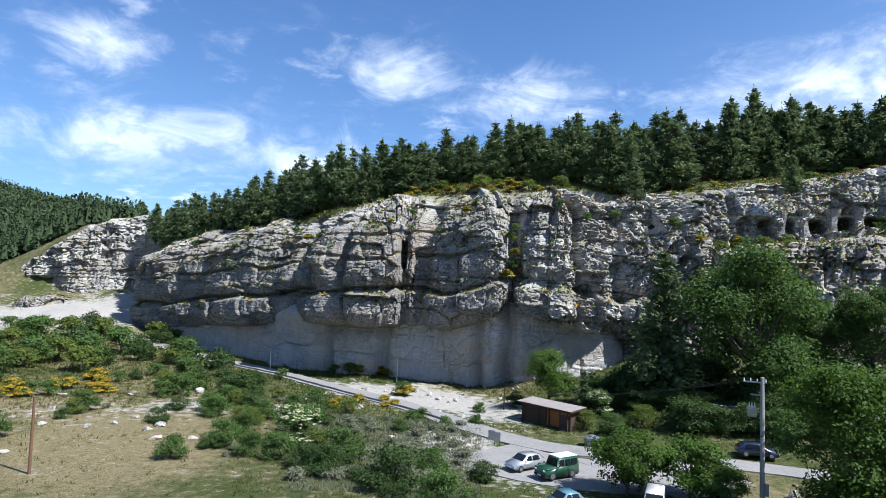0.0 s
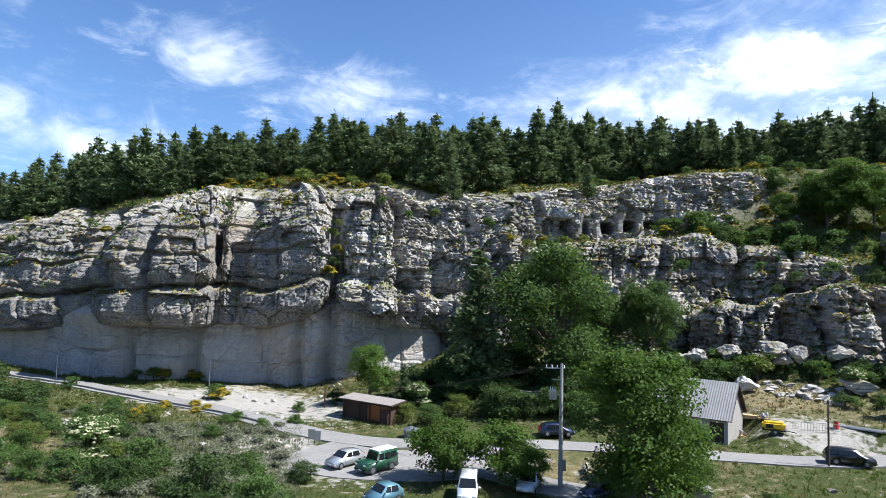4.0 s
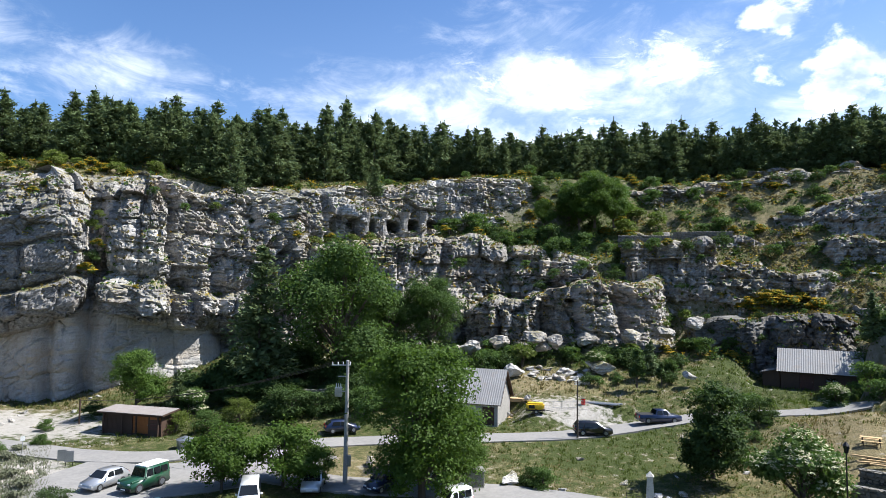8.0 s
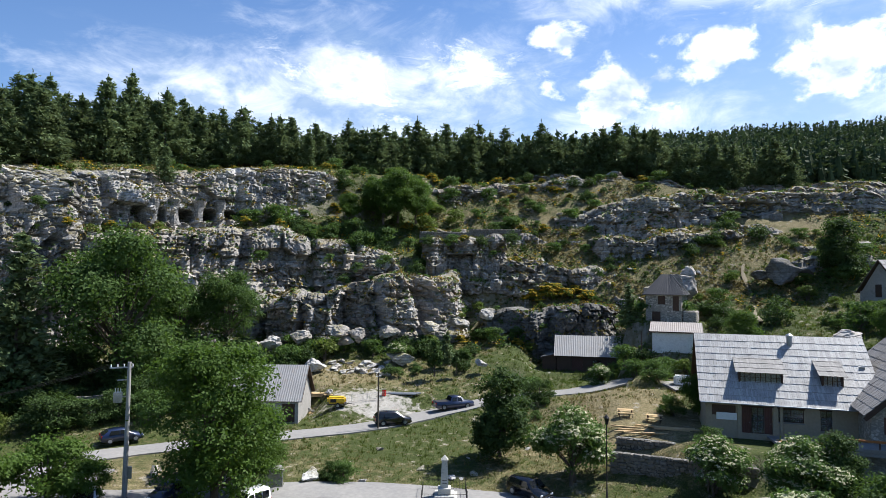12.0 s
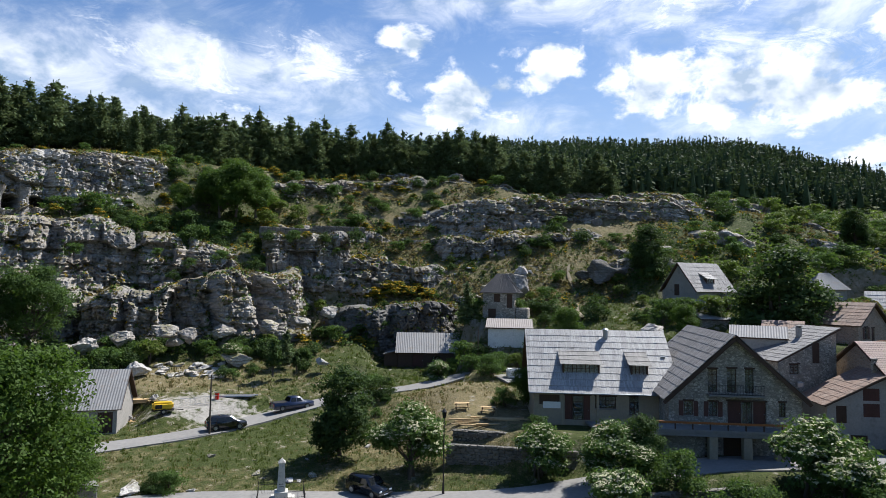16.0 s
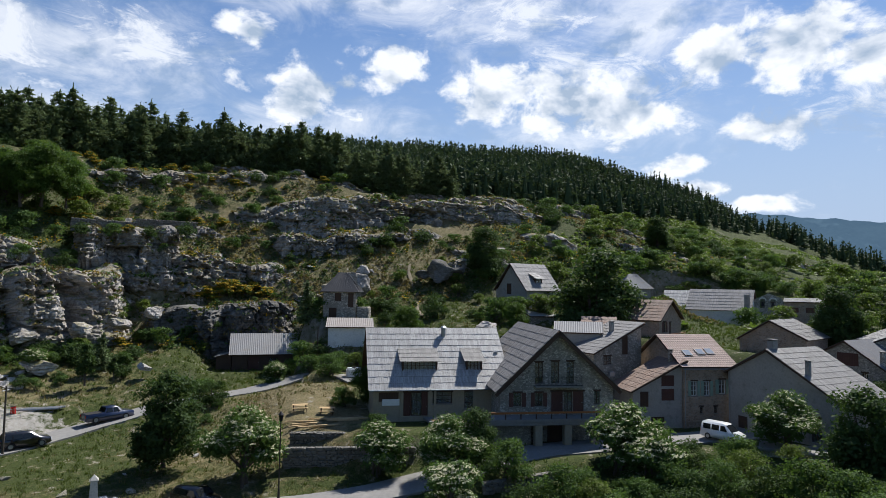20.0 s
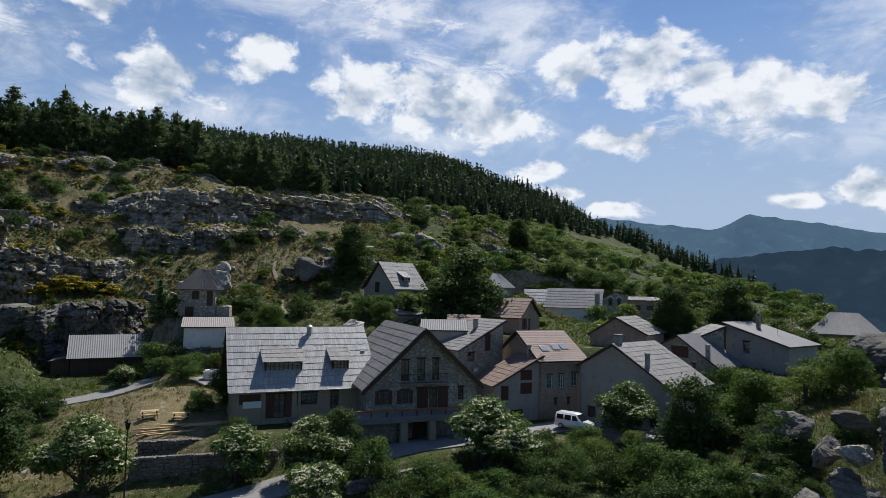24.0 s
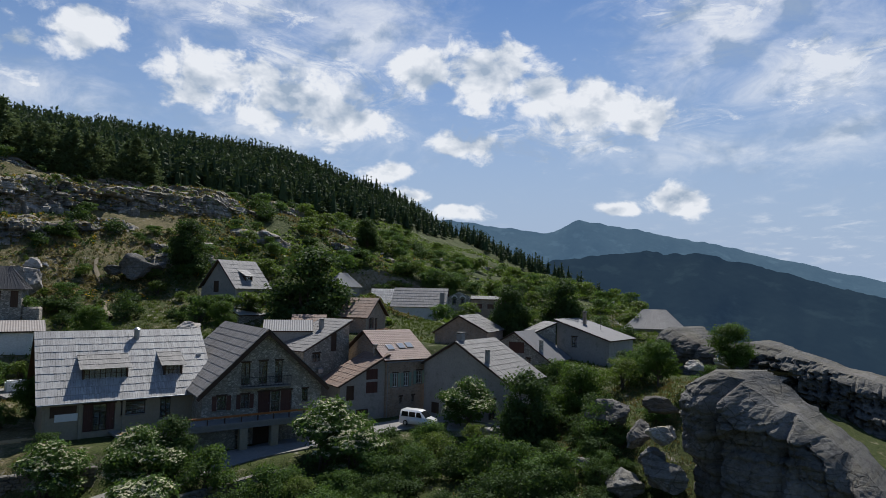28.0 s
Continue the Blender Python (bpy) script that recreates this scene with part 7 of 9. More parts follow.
def roof_side(house, o, a, s, style, material, seed, thick=0.16):
    """Deck and cover of one slope as parts of the house."""
    o, a, s = Vector(o), Vector(a), Vector(s)
    n = a.cross(s).normalized()
    if n.z < 0:
        n = -n
    bm = bmesh.new()
    q = [o, o + a, o + a + s, o + s]
    top = [bm.verts.new(p) for p in q]
    low = [bm.verts.new(p - n * thick) for p in q]
    bm.faces.new(top)
    bm.faces.new(low[::-1])
    for i in range(4):
        j = (i + 1) % 4
        bm.faces.new((top[i], low[i], low[j], top[j]))
    deck = part("roof", bm, TIMBER, house)
    if style == "boards":
        v, f = board_slope(o, a, s, seed)
        tagged(part("roof_cover", np_mesh("roof_cover", v, f, material), None, deck), kind="stuff")
    elif style == "slates":
        v, f = board_slope(o, a, s, seed, 0.5, 0.32, 0.03)
        tagged(part("roof_cover", np_mesh("roof_cover", v, f, material), None, deck), kind="stuff")
    elif style == "tiles":
        v, f = sheet_slope(o, a, s, 0.28, 0.05, max(3, int(s.length / 0.42)), 0.045)
        tagged(part("roof_cover", np_mesh("roof_cover", v, f, material), None, deck), kind="stuff")
    else:
        v, f = sheet_slope(o, a, s, 0.3)
        tagged(part("roof_cover", np_mesh("roof_cover", v, f, material), None, deck), kind="stuff")
    return deck


def house(name, label, fl, fr, depth, base, eave, ridge, kind, walls, roof, style="boards", over=0.45, front=(), left=(), right=(), apex=0.5, ridge_at=0.5, seed=1, category="house", verge=None):
    """fl, fr: bearing and distance of the front corners. kind: x, the ridge runs along the front; y, the gable faces the front; shed, one slope from side to side; lean, one slope front to back; hip.
    eave: one height, or that at the left and at the right. front openings: (bearing, bearing, z0, z1, kind, shutter); side ones in metres from the front corner."""
    P, Q = Vector(at(*fl, 0)), Vector(at(*fr, 0))
    W = (Q - P).length
    ang = math.degrees(math.atan2(Q.y - P.y, Q.x - P.x))
    root = thing(name, pose(P.x, P.y, 0, 0, 0, ang), label, category)
    zl, zr = eave if isinstance(eave, tuple) else (eave, eave)
    D = depth
    ux = Vector((Q.x - P.x, Q.y - P.y)) / W

    def on_front(b):
        d = Vector((math.sin(radians(b)), math.cos(radians(b))))
        den = d.x * ux.y - d.y * ux.x
        t = (P.x * ux.y - P.y * ux.x) / den
        return (d * t - Vector((P.x, P.y))).dot(ux)

    if kind == "y":
        ftop = [(0, zl), (W * apex, ridge), (W, zr)]
        lt, rt = [(0, zl), (D, zl)], [(0, zr), (D, zr)]
    elif kind == "shed":
        ftop, lt, rt = [(0, zl), (W, zr)], [(0, zl), (D, zl)], [(0, zr), (D, zr)]
    elif kind == "lean":
        ftop, lt, rt = [(0, zl), (W, zl)], [(0, zl), (D, ridge)], [(0, zl), (D, ridge)]
    elif kind == "hip":
        ftop, lt, rt = [(0, zl), (W, zl)], [(0, zl), (D, zl)], [(0, zl), (D, zl)]
    else:
        ftop, lt, rt = [(0, zl), (W, zl)], [(0, zl), (D * ridge_at, ridge), (D, zl)], [(0, zl), (D * ridge_at, ridge), (D, zl)]
    t = 0.45
    sides = [("front", pose(0, 0, 0), W, ftop, [((on_front(o[0]), on_front(o[1]), o[2], o[3]), *o[4:]) for o in front]),
             ("right", pose(W, t, 0, 0, 0, 90), D - 2 * t, [(max(0, x - t) if x < D else D - 2 * t, z) for x, z in rt], [(tuple(o[:4]), *o[4:]) for o in right]),
             ("left", pose(0, D - t, 0, 0, 0, -90), D - 2 * t, [(D - 2 * t - (max(0, x - t) if x < D else D - 2 * t), z) for x, z in lt][::-1], [(tuple(o[:4]), *o[4:]) for o in left]),
             ("back", pose(W, D, 0, 0, 0, 180), W, [(W - x, ridge if kind == "lean" else z) for x, z in ftop][::-1], [])]
    for side, m, length, tops, opens in sides:
        part("wall", wall_panel(length, base - 1.0, [(x, z - 0.12) for x, z in tops], [o[0] for o in opens], t), walls, root, "", m)
        for hole, what, *sh in opens:
            opening(root, m, hole, what, 2, 4 if what == "french" else 3, sh[0] if sh else None)
    ov = over
    if kind == "y":
        for x0, z0, sgn in ((0, zl, 1), (W, zr, -1)):
            run = Vector((W * apex - x0, 0, ridge - z0))
            down = run.normalized() * ov
            o = Vector((x0, -ov, z0)) - down
            roof_side(root, o, (0, D + 2 * ov, 0), run + down, style, roof, seed + (sgn > 0))
    elif kind == "shed":
        run = Vector((W, 0, zr - zl))
        d = run.normalized() * ov
        roof_side(root, Vector((0, -ov, zl)) - d, (0, D + 2 * ov, 0), run + 2 * d, style, roof, seed)
    elif kind == "lean":
        run = Vector((0, D, ridge - zl))
        d = run.normalized() * ov
        roof_side(root, Vector((-ov, 0, zl)) - d, (W + 2 * ov, 0, 0), run + 2 * d, style, roof, seed)
    elif kind == "hip":
        hip_roof(root, W, D, zl, ridge, ov, roof)
    else:
        for y0, sgn in ((0, 1), (D, -1)):
            run = Vector((0, D * ridge_at - y0, ridge - zl))
            d = run.normalized() * ov
            roof_side(root, Vector((-ov, y0, zl)) - d, (W + 2 * ov, 0, 0), run + d, style, roof, seed + (sgn > 0))
    return root, W, on_front


def hip_roof(root, W, D, z0, z1, ov, material):
    """Four slopes to a short ridge, with standing seams."""
    k = min(W, D) * 0.36
    low = [Vector((-ov, -ov, z0 - 0.2)), Vector((W + ov, -ov, z0 - 0.2)), Vector((W + ov, D + ov, z0 - 0.2)), Vector((-ov, D + ov, z0 - 0.2))]
    ra, rb = Vector((k, D / 2, z1)), Vector((W - k, D / 2, z1))
    for quad in ((low[0], low[1], rb, ra), (low[1], low[2], rb, rb), (low[2], low[3], ra, rb), (low[3], low[0], ra, ra)):
        bm = bmesh.new()
        pts = [quad[0], quad[1], quad[2]] + ([quad[3]] if (quad[3] - quad[2]).length > 1e-3 else [])
        n = (pts[1] - pts[0]).cross(pts[2] - pts[0]).normalized()
        up, dn = [bm.verts.new(p + n * 0.05) for p in pts], [bm.verts.new(p - n * 0.06) for p in pts]
        bm.faces.new(up)
        bm.faces.new(dn[::-1])
        for i in range(len(pts)):
            j = (i + 1) % len(pts)
            bm.faces.new((up[i], dn[i], dn[j], up[j]))
        side = part("roof", bm, material, root)
        A = (pts[1] - pts[0]).length
        seams = bmesh.new()
        m = int(A / 0.5)
        for i in range(1, m):
            f = i / m
            p = pts[0].lerp(pts[1], f) + n * 0.06
            if len(pts) == 4:
                q = pts[3].lerp(pts[2], f) + n * 0.06
            else:
                q = p.lerp(pts[2] + n * 0.06, 1 - abs(2 * f - 1) * 0.0 - 0.02)
            rod(seams, p, q, 0.025, 4)
        part("seam", seams, material, side)


def chimney(root, x, y, z0, z1, w=0.5, material=None, cap=True):
    c = part("chimney", soft_box(x - w / 2, x + w / 2, y - w / 2, y + w / 2, z0, z1, 0.02), material or PLASTER, root)
    if cap:
        part("cap", soft_box(x - w / 2 - 0.08, x + w / 2 + 0.08, y - w / 2 - 0.08, y + w / 2 + 0.08, z1 + 0.16, z1 + 0.24, 0.02), CONCRETE, c)
        for sx in (-1, 1):
            part("cap_post", soft_box(x + sx * w * 0.4 - 0.06, x + sx * w * 0.4 + 0.06, y - w * 0.4, y + w * 0.4, z1, z1 + 0.16, 0.01), CONCRETE, c)


def dormer(root, x0, x1, y0, z0, z1, back, zb, material):
    """A shed dormer: cheeks, a window and its own boards."""
    d = part("dormer", soft_box(x0, x0 + 0.12, y0, back, z0 - 0.3, z1, 0.01), TIMBER, root)
    part("cheek", soft_box(x1 - 0.12, x1, y0, back, z0 - 0.3, z1, 0.01), TIMBER, d)
    part("window_frame", frame_bm(x0 + 0.125, x1 - 0.125, z0, z1, y0 + 0.05, 0.08, 0.07), TIMBER, d)
    glazing_bars(d, x0 + 0.125, x1 - 0.125, z0, z1, y0 + 0.05, 0.08, 0.07, max(2, int((x1 - x0) / 1.0)) * 2, 2, TIMBER)
    bm = bmesh.new()
    box(bm, x0 + 0.12, x1 - 0.12, y0 + 0.09, y0 + 0.10, z0, z1)
    part("pane", bm, GLASS, d).visible_shadow = False
    run = Vector((0, back - y0 + 0.5, zb - z1))
    v, f = board_slope((x0 - 0.3, y0 - 0.3, z1 - 0.05), (x1 - x0 + 0.6, 0, 0), run, 5)
    tagged(part("roof_cover", np_mesh("roof_cover", v, f, material), None, d), kind="stuff")


# the long house with its silver board roof
lh, W, uf = house("long_house", "long cream house with a silvery larch board roof", (76.7, 69.4), (88.8, 72.2), 13.2, 2.8, 7.1, 12.95, "x", CREAM, BOARD, over=0.6, seed=11,
                  front=((77.2, 79.0, 5.3, 6.35, "panel"), (79.45, 80.15, 3.7, 6.3, "door", SHUT_R), (80.15, 81.1, 3.7, 6.3, "french"), (81.1, 81.69, 3.7, 6.3, "door", SHUT_R), (82.1, 83.9, 5.0, 6.3, "window"), (85.0, 85.9, 4.4, 6.35, "window")))
dormer(lh, 3.3, 7.4, 1.5, 8.5, 9.6, 4.7, 11.1, BOARD_M)
dormer(lh, 10.8, 12.7, 1.5, 8.5, 9.6, 4.7, 11.1, BOARD_M)
part("vent_pipe", rod_bm((8.8, 5.6, 11.6), (8.8, 5.6, 13.1), 0.28, 12), ZINC, lh)
part("vent_cap", rod_bm((8.8, 5.6, 13.15), (8.8, 5.6, 13.35), 0.4, 12, 0.12), ZINC, lh)
part("gutter", rod_bm((-0.5, -0.62, 6.62), (W, -0.62, 6.62), 0.07, 8), ZINC, lh)
part("notice_board", soft_box(1.0, 2.9, -0.06, -0.01, 4.9, 5.6, 0.01), WHITE_P, lh, "white notice board on the wall")
for k, x in enumerate((0.35, 3.1, 6.9, 11.4)):
    part("pilaster", soft_box(x - 0.14, x + 0.14, -0.12, -0.004, 2.9, 6.7, 0.015), CREAM, lh)

# the stone house with its gable to the road
gh, W, uf = house("gable_house", "stone house with a broad gable and a grey board roof", (88.25, 67.4), (98.2, 71.3), 16, 1.0, (7.6, 7.8), 13.5, "y", STONE, BOARD_D, over=0.75, seed=21,
                  front=((89.45, 90.2, 5.4, 6.85, "window", SHUT_R), (91.4, 92.1, 5.4, 6.85, "window", SHUT_R), (92.84, 93.9, 4.7, 6.95, "door", SHUT_R), (93.95, 94.7, 4.7, 6.95, "french"), (94.75, 95.7, 4.7, 6.95, "door", SHUT_R),
                         (96.6, 97.1, 5.6, 7.0, "window"), (91.37, 92.1, 7.8, 10.1, "french"), (92.83, 93.55, 7.8, 10.2, "french"), (94.19, 94.85, 7.8, 10.2, "french"),
                         (92.5, 94.1, 1.2, 3.9, "panel"), (89.2, 90.6, 1.4, 3.6, "panel")))
xb0, xb1 = uf(91.25), uf(95.35)
bal = part("balcony", soft_box(xb0, xb1, -0.95, -0.003, 7.5, 7.68, 0.02), CONCRETE, gh, "small balcony with iron bars")
bm = bmesh.new()
for z in (7.75, 8.65):
    rod(bm, (xb0, -0.92, z), (xb1, -0.92, z), 0.025, 6)
k = int((xb1 - xb0) / 0.14)
for i in range(k + 1):
    x = xb0 + (xb1 - xb0) * i / k
    rod(bm, (x, -0.92, 7.68), (x, -0.92, 8.65), 0.012, 4)
for x in (xb0, xb1):
    rod(bm, (x, -0.92, 8.65), (x, 0, 8.65), 0.02, 6)
part("railing", bm, IRON, bal)
# barge boards along the gable
for x0, z0 in ((-0.75, 6.9), (W + 0.75, 7.1)):
    bm = bmesh.new()
    a, b = Vector((x0, -0.78, z0 - 0.1)), Vector((W / 2, -0.78, 13.5))
    d = (b - a)
    n = Vector((-d.z, 0, d.x)).normalized()
    if n.z > 0:
        n = -n
    vs = [bm.verts.new(p) for p in (a, b, b + n * 0.35, a + n * 0.35)]
    f = bm.faces.new(vs)
    r = bmesh.ops.extrude_face_region(bm, geom=[f])
    for v in r["geom"]:
        if isinstance(v, bmesh.types.BMVert):
            v.co.y += 0.06
    part("barge_board", bm, TIMBER, gh)
chimney(gh, 1.2, 8.0, 8.5, 10.4, 0.45, ZINC, False)

# the raised terrace in front of both
tr = thing("terrace", pose(0, 0, 0, 0, 0, -74) @ Matrix.Translation((0, 62.9, 0)), "concrete terrace on stone pillars in front of the gable house", "terrace")
part("slab", soft_box(13.2, 26.8, 0, 2.55, 4.2, 4.5, 0.02), CONCRETE, tr)
part("beam", soft_box(13.2, 26.8, 0.05, 0.35, 3.85, 4.197, 0.02), CONCRETE, tr)
for x in (20.2, 23.4, 26.4, 14.2):
    part("pillar", soft_box(x - 0.4, x + 0.4, 0.1, 0.9, 0.2, 3.85, 0.04), CREAM, tr)
part("rail_beam", soft_box(13.0, 27.0, 0.05, 0.17, 5.05, 5.25, 0.015), ORANGE_W, tr, "varnished wooden rail beam")
for k in range(9):
    x = 13.3 + 13.2 * k / 8
    part("post", soft_box(x - 0.06, x + 0.06, 0.06, 0.16, 4.5, 5.05, 0.01), TIMBER, tr)
part("wall", soft_box(13.25, 19.8, 1.6, 2.4, 0.2, 4.195, 0.03), STONE, tr)
ft = thing("front_terrace", pose(0, 0, 0, 0, 0, -65) @ Matrix.Translation((0, 64.5, 0)), "stone-walled terrace stacked with planks before the long house", "terrace")
part("slab", soft_box(19.6, 26.2, 0, 3.6, 3.35, 3.6, 0.02), CONCRETE, ft)
part("wall", soft_box(19.6, 26.2, 0.1, 0.6, 0, 3.347, 0.03), STONE_D, ft)
for k in range(7):
    part("plank", soft_box(19.9 + 0.2 * (k % 3), 25.4 + 0.3 * (k % 2), 0.15 + 0.06 * (k // 4) + (k % 4) * 0.23, 0.35 + (k % 4) * 0.23, 3.603 + 0.06 * (k // 4), 3.658 + 0.06 * (k // 4), 0.005), FRESH_W, ft)

# the other houses of the hamlet
h3, W, uf = house("stone_house", "tall stone house with a grey board roof", (96.6, 82), (100.6, 88), 5.4, 5.0, (10.1, 13.5), 0, "shed", STONE, BOARD_D, over=0.4, seed=31,
                  front=((97.4, 98.1, 8.4, 9.5, "window"), (99.0, 99.5, 9.6, 12.0, "panel")))
chimney(h3, 5.6, 2.6, 12.0, 13.6, 0.5)
house("sheet_roof_house", "low house under a pale metal sheet roof", (93.2, 87), (97.2, 87), 6, 7, 12.3, 13.5, "x", PLASTER, SHEET_D, "sheet", 0.3, seed=32)
house("back_house", "low house with a brown board roof", (95.6, 93), (98.4, 93), 6, 8, 12.6, 14.0, "x", STONE, BOARD_R, "boards", 0.3, seed=33)
pk, W, uf = house("plank_roof_house", "old stone house with a brown board roof and shutters", (99.9, 78), (104.0, 81), 5.4, 0.8, (6.25, 9.5), 0, "shed", PLASTER, BOARD_R, over=0.45, seed=34,
                  front=((100.5, 101.2, 4.2, 6.0, "panel"), (102.25, 103.3, 6.6, 7.9, "panel", SHUT_R), (102.25, 103.3, 4.9, 6.3, "panel", SHUT_R), (101.4, 102.5, 1.2, 3.0, "panel")))
chimney(pk, 5.9, 2.0, 8.6, 10.6, 0.4, STONE)
part("verge_sheet", soft_box(-0.5, 0.2, 5.45, 6.0, 7.0, 7.6, 0.05), ZINC, pk)
hb, W, uf = house("tiled_house", "stone house with a pink tiled roof and green shutters", (104.05, 80.6), (107.9, 84), 12, 0.8, 9.2, 12.4, "x", BRICKY, TILE, "tiles", 0.5, seed=35,
                  front=((104.65, 105.1, 5.5, 7.25, "window", SHUT_G), (105.65, 106.1, 5.5, 7.25, "window", SHUT_G), (106.8, 107.3, 5.7, 7.4, "window", SHUT_G), (105.3, 105.55, 3.4, 4.2, "window"), (106.4, 106.65, 3.4, 4.2, "window")))
part("gutter", rod_bm((-0.3, -0.55, 8.75), (W + 0.3, -0.55, 8.75), 0.06, 8), ZINC, hb)
part("downpipe", rod_bm((0.15, -0.1, 1.2), (0.15, -0.1, 8.8), 0.05, 8), ZINC, hb)
for x, y in ((1.6, 2.0), (3.4, 2.2), (4.7, 2.3)):
    zc = 9.2 + 3.2 * y / 6
    m = Matrix.Translation((x, y, zc + 0.16)) @ Matrix.Rotation(math.atan2(3.2, 6), 4, "X")
    bm = bmesh.new()
    box(bm, -0.5, 0.5, -0.6, 0.6, -0.06, 0.05, m)
    sk = part("skylight", bm, IRON, hb)
    bm = bmesh.new()
    box(bm, -0.42, 0.42, -0.52, 0.52, 0.053, 0.07, m)
    part("pane", bm, plain("skylight_glass", (0.05, 0.09, 0.16), 0.75, 0, 0.0), sk)
g6, W, uf = house("grey_house", "grey plastered house with a broad gable and a worn board roof", (107.5, 82.5), (115.2, 75.5), 9, 1.2, (8.7, 7.2), 11.6, "y", PLASTER, BOARD_M, over=0.4, apex=0.4, seed=36,
                  front=((113.4, 114.1, 2.4, 5.0, "french"), (108.2, 108.9, 2.2, 3.6, "panel")))
chimney(g6, 4.9, 1.2, 11.2, 12.5, 0.8, PLASTER)
chimney(g6, 9.3, 0.7, 8.8, 10.6, 0.45, PLASTER)
part("gutter_pipe", rod_bm((0.2, -0.1, 1.4), (0.2, -0.1, 8.5), 0.05, 8), ZINC, g6)
gt = thing("stone_terrace", pose(*at(112.6, 71.5, 0), 0, 0, -112), "flagged stone terrace before the grey house", "terrace")
part("slab", soft_box(-3.6, 3.6, -1.6, 2.2, 2.4, 2.65, 0.05), CONCRETE, gt)
part("wall", soft_box(-3.5, 3.5, -1.5, 2.1, 0, 2.397, 0.05), STONE, gt)
w7, W, uf = house("east_house", "stone house with a corrugated grey roof", (113.4, 96), (119.0, 92), 8, 3.4, (9.7, 8.1), 12.1, "y", STONE, SHEET_D, "sheet", 0.4, apex=0.43, seed=37,
                  front=((115.2, 116.6, 9.0, 10.6, "panel", SHUT_R), (117.2, 118.4, 5.4, 7.2, "panel"), (116.8, 117.2, 7.6, 8.3, "window")), right=((1.5, 2.4, 4.6, 6.8, "door"),))
chimney(w7, 8.2, 0.8, 8.6, 10.8, 0.5, STONE)
bm = bmesh.new()
for z in (5.5, 6.3):
    rod(bm, (8.3, -0.8, z), (10.6, -0.8, z), 0.04, 6)
for k in range(8):
    rod(bm, (8.3 + 0.33 * k, -0.8, 5.4), (8.3 + 0.33 * k, -0.8, 6.3), 0.025, 5)
part("balcony_rail", bm, TIMBER, w7)
part("balcony_floor", soft_box(8.2, 10.7, -0.9, -0.004, 5.25, 5.4, 0.01), TIMBER, w7)
wr, W, uf = house("white_roof_house", "plain house with a pale grey sheet roof", (119.5, 102), (124.1, 98), 9, 6.0, (13.7, 11.0), 0, "shed", PLASTER, SHEET_D, "sheet", 0.4, seed=38,
                  front=((120.8, 121.3, 9.6, 11.2, "window"),))
chimney(wr, 2.4, 5.0, 13.0, 14.9, 0.5, BRICKY)
bm = bmesh.new()
rod(bm, (5.0, 5.5, 12.2), (5.0, 5.5, 14.6), 0.03, 6)
for z in (14.1, 14.4):
    rod(bm, (4.4, 5.5, z), (5.6, 5.5, z), 0.012, 4)
part("aerial", bm, IRON, wr)
house("lean_house", "low stone annexe beside the pale-roofed house", (117.6, 100), (119.4, 101), 6, 6.0, (11.8, 13.2), 0, "shed", STONE, BOARD_D, over=0.2, seed=39)
house("hip_roof_house", "house with a pale hipped metal roof", (125.5, 128), (130.3, 128), 9, 8.0, 11.6, 15.1, "hip", PLASTER, BOARD_D, over=0.5, seed=40)
house("brown_house", "plain stone house with a dark gable", (108.4, 101), (113.2, 98), 9, 7.0, (11.5, 11.8), 14.1, "y", BRICKY, BOARD_M, over=0.35, apex=0.47, seed=41)
bh, W, uf = house("brick_house", "stone house with a rusty brown board roof", (98.6, 104), (102.07, 101.5), 10, 9.0, 13.7, 16.5, "x", BRICKY, BOARD_R, over=0.5, seed=42,
                  right=((1.5, 2.6, 11.6, 13.2, "window", SHUT_R), (4.0, 5.0, 10.6, 13.0, "door", SHUT_R)))
part("balcony_floor", soft_box(W + 0.004, W + 1.1, 2.0, 9.0, 10.35, 10.5, 0.01), TIMBER, bh)
bm = bmesh.new()
for z in (10.7, 11.35):
    rod(bm, (W + 1.05, 2.0, z), (W + 1.05, 9.0, z), 0.04, 6)
for k in range(24):
    rod(bm, (W + 1.05, 2.0 + 0.3 * k, 10.5), (W + 1.05, 2.0 + 0.3 * k, 11.35), 0.025, 5)
part("balcony_rail", bm, ORANGE_W, bh)
ch, W, uf = house("chapel", "pale chapel with a grey board roof", (104.4, 140), (109.2, 138), 9, 9.0, 14.6, 18.5, "x", WHITE_W, BOARD_D, over=0.4, seed=43)
chimney(ch, W - 0.6, 1.2, 14.0, 17.6, 1.0, PLASTER, False)
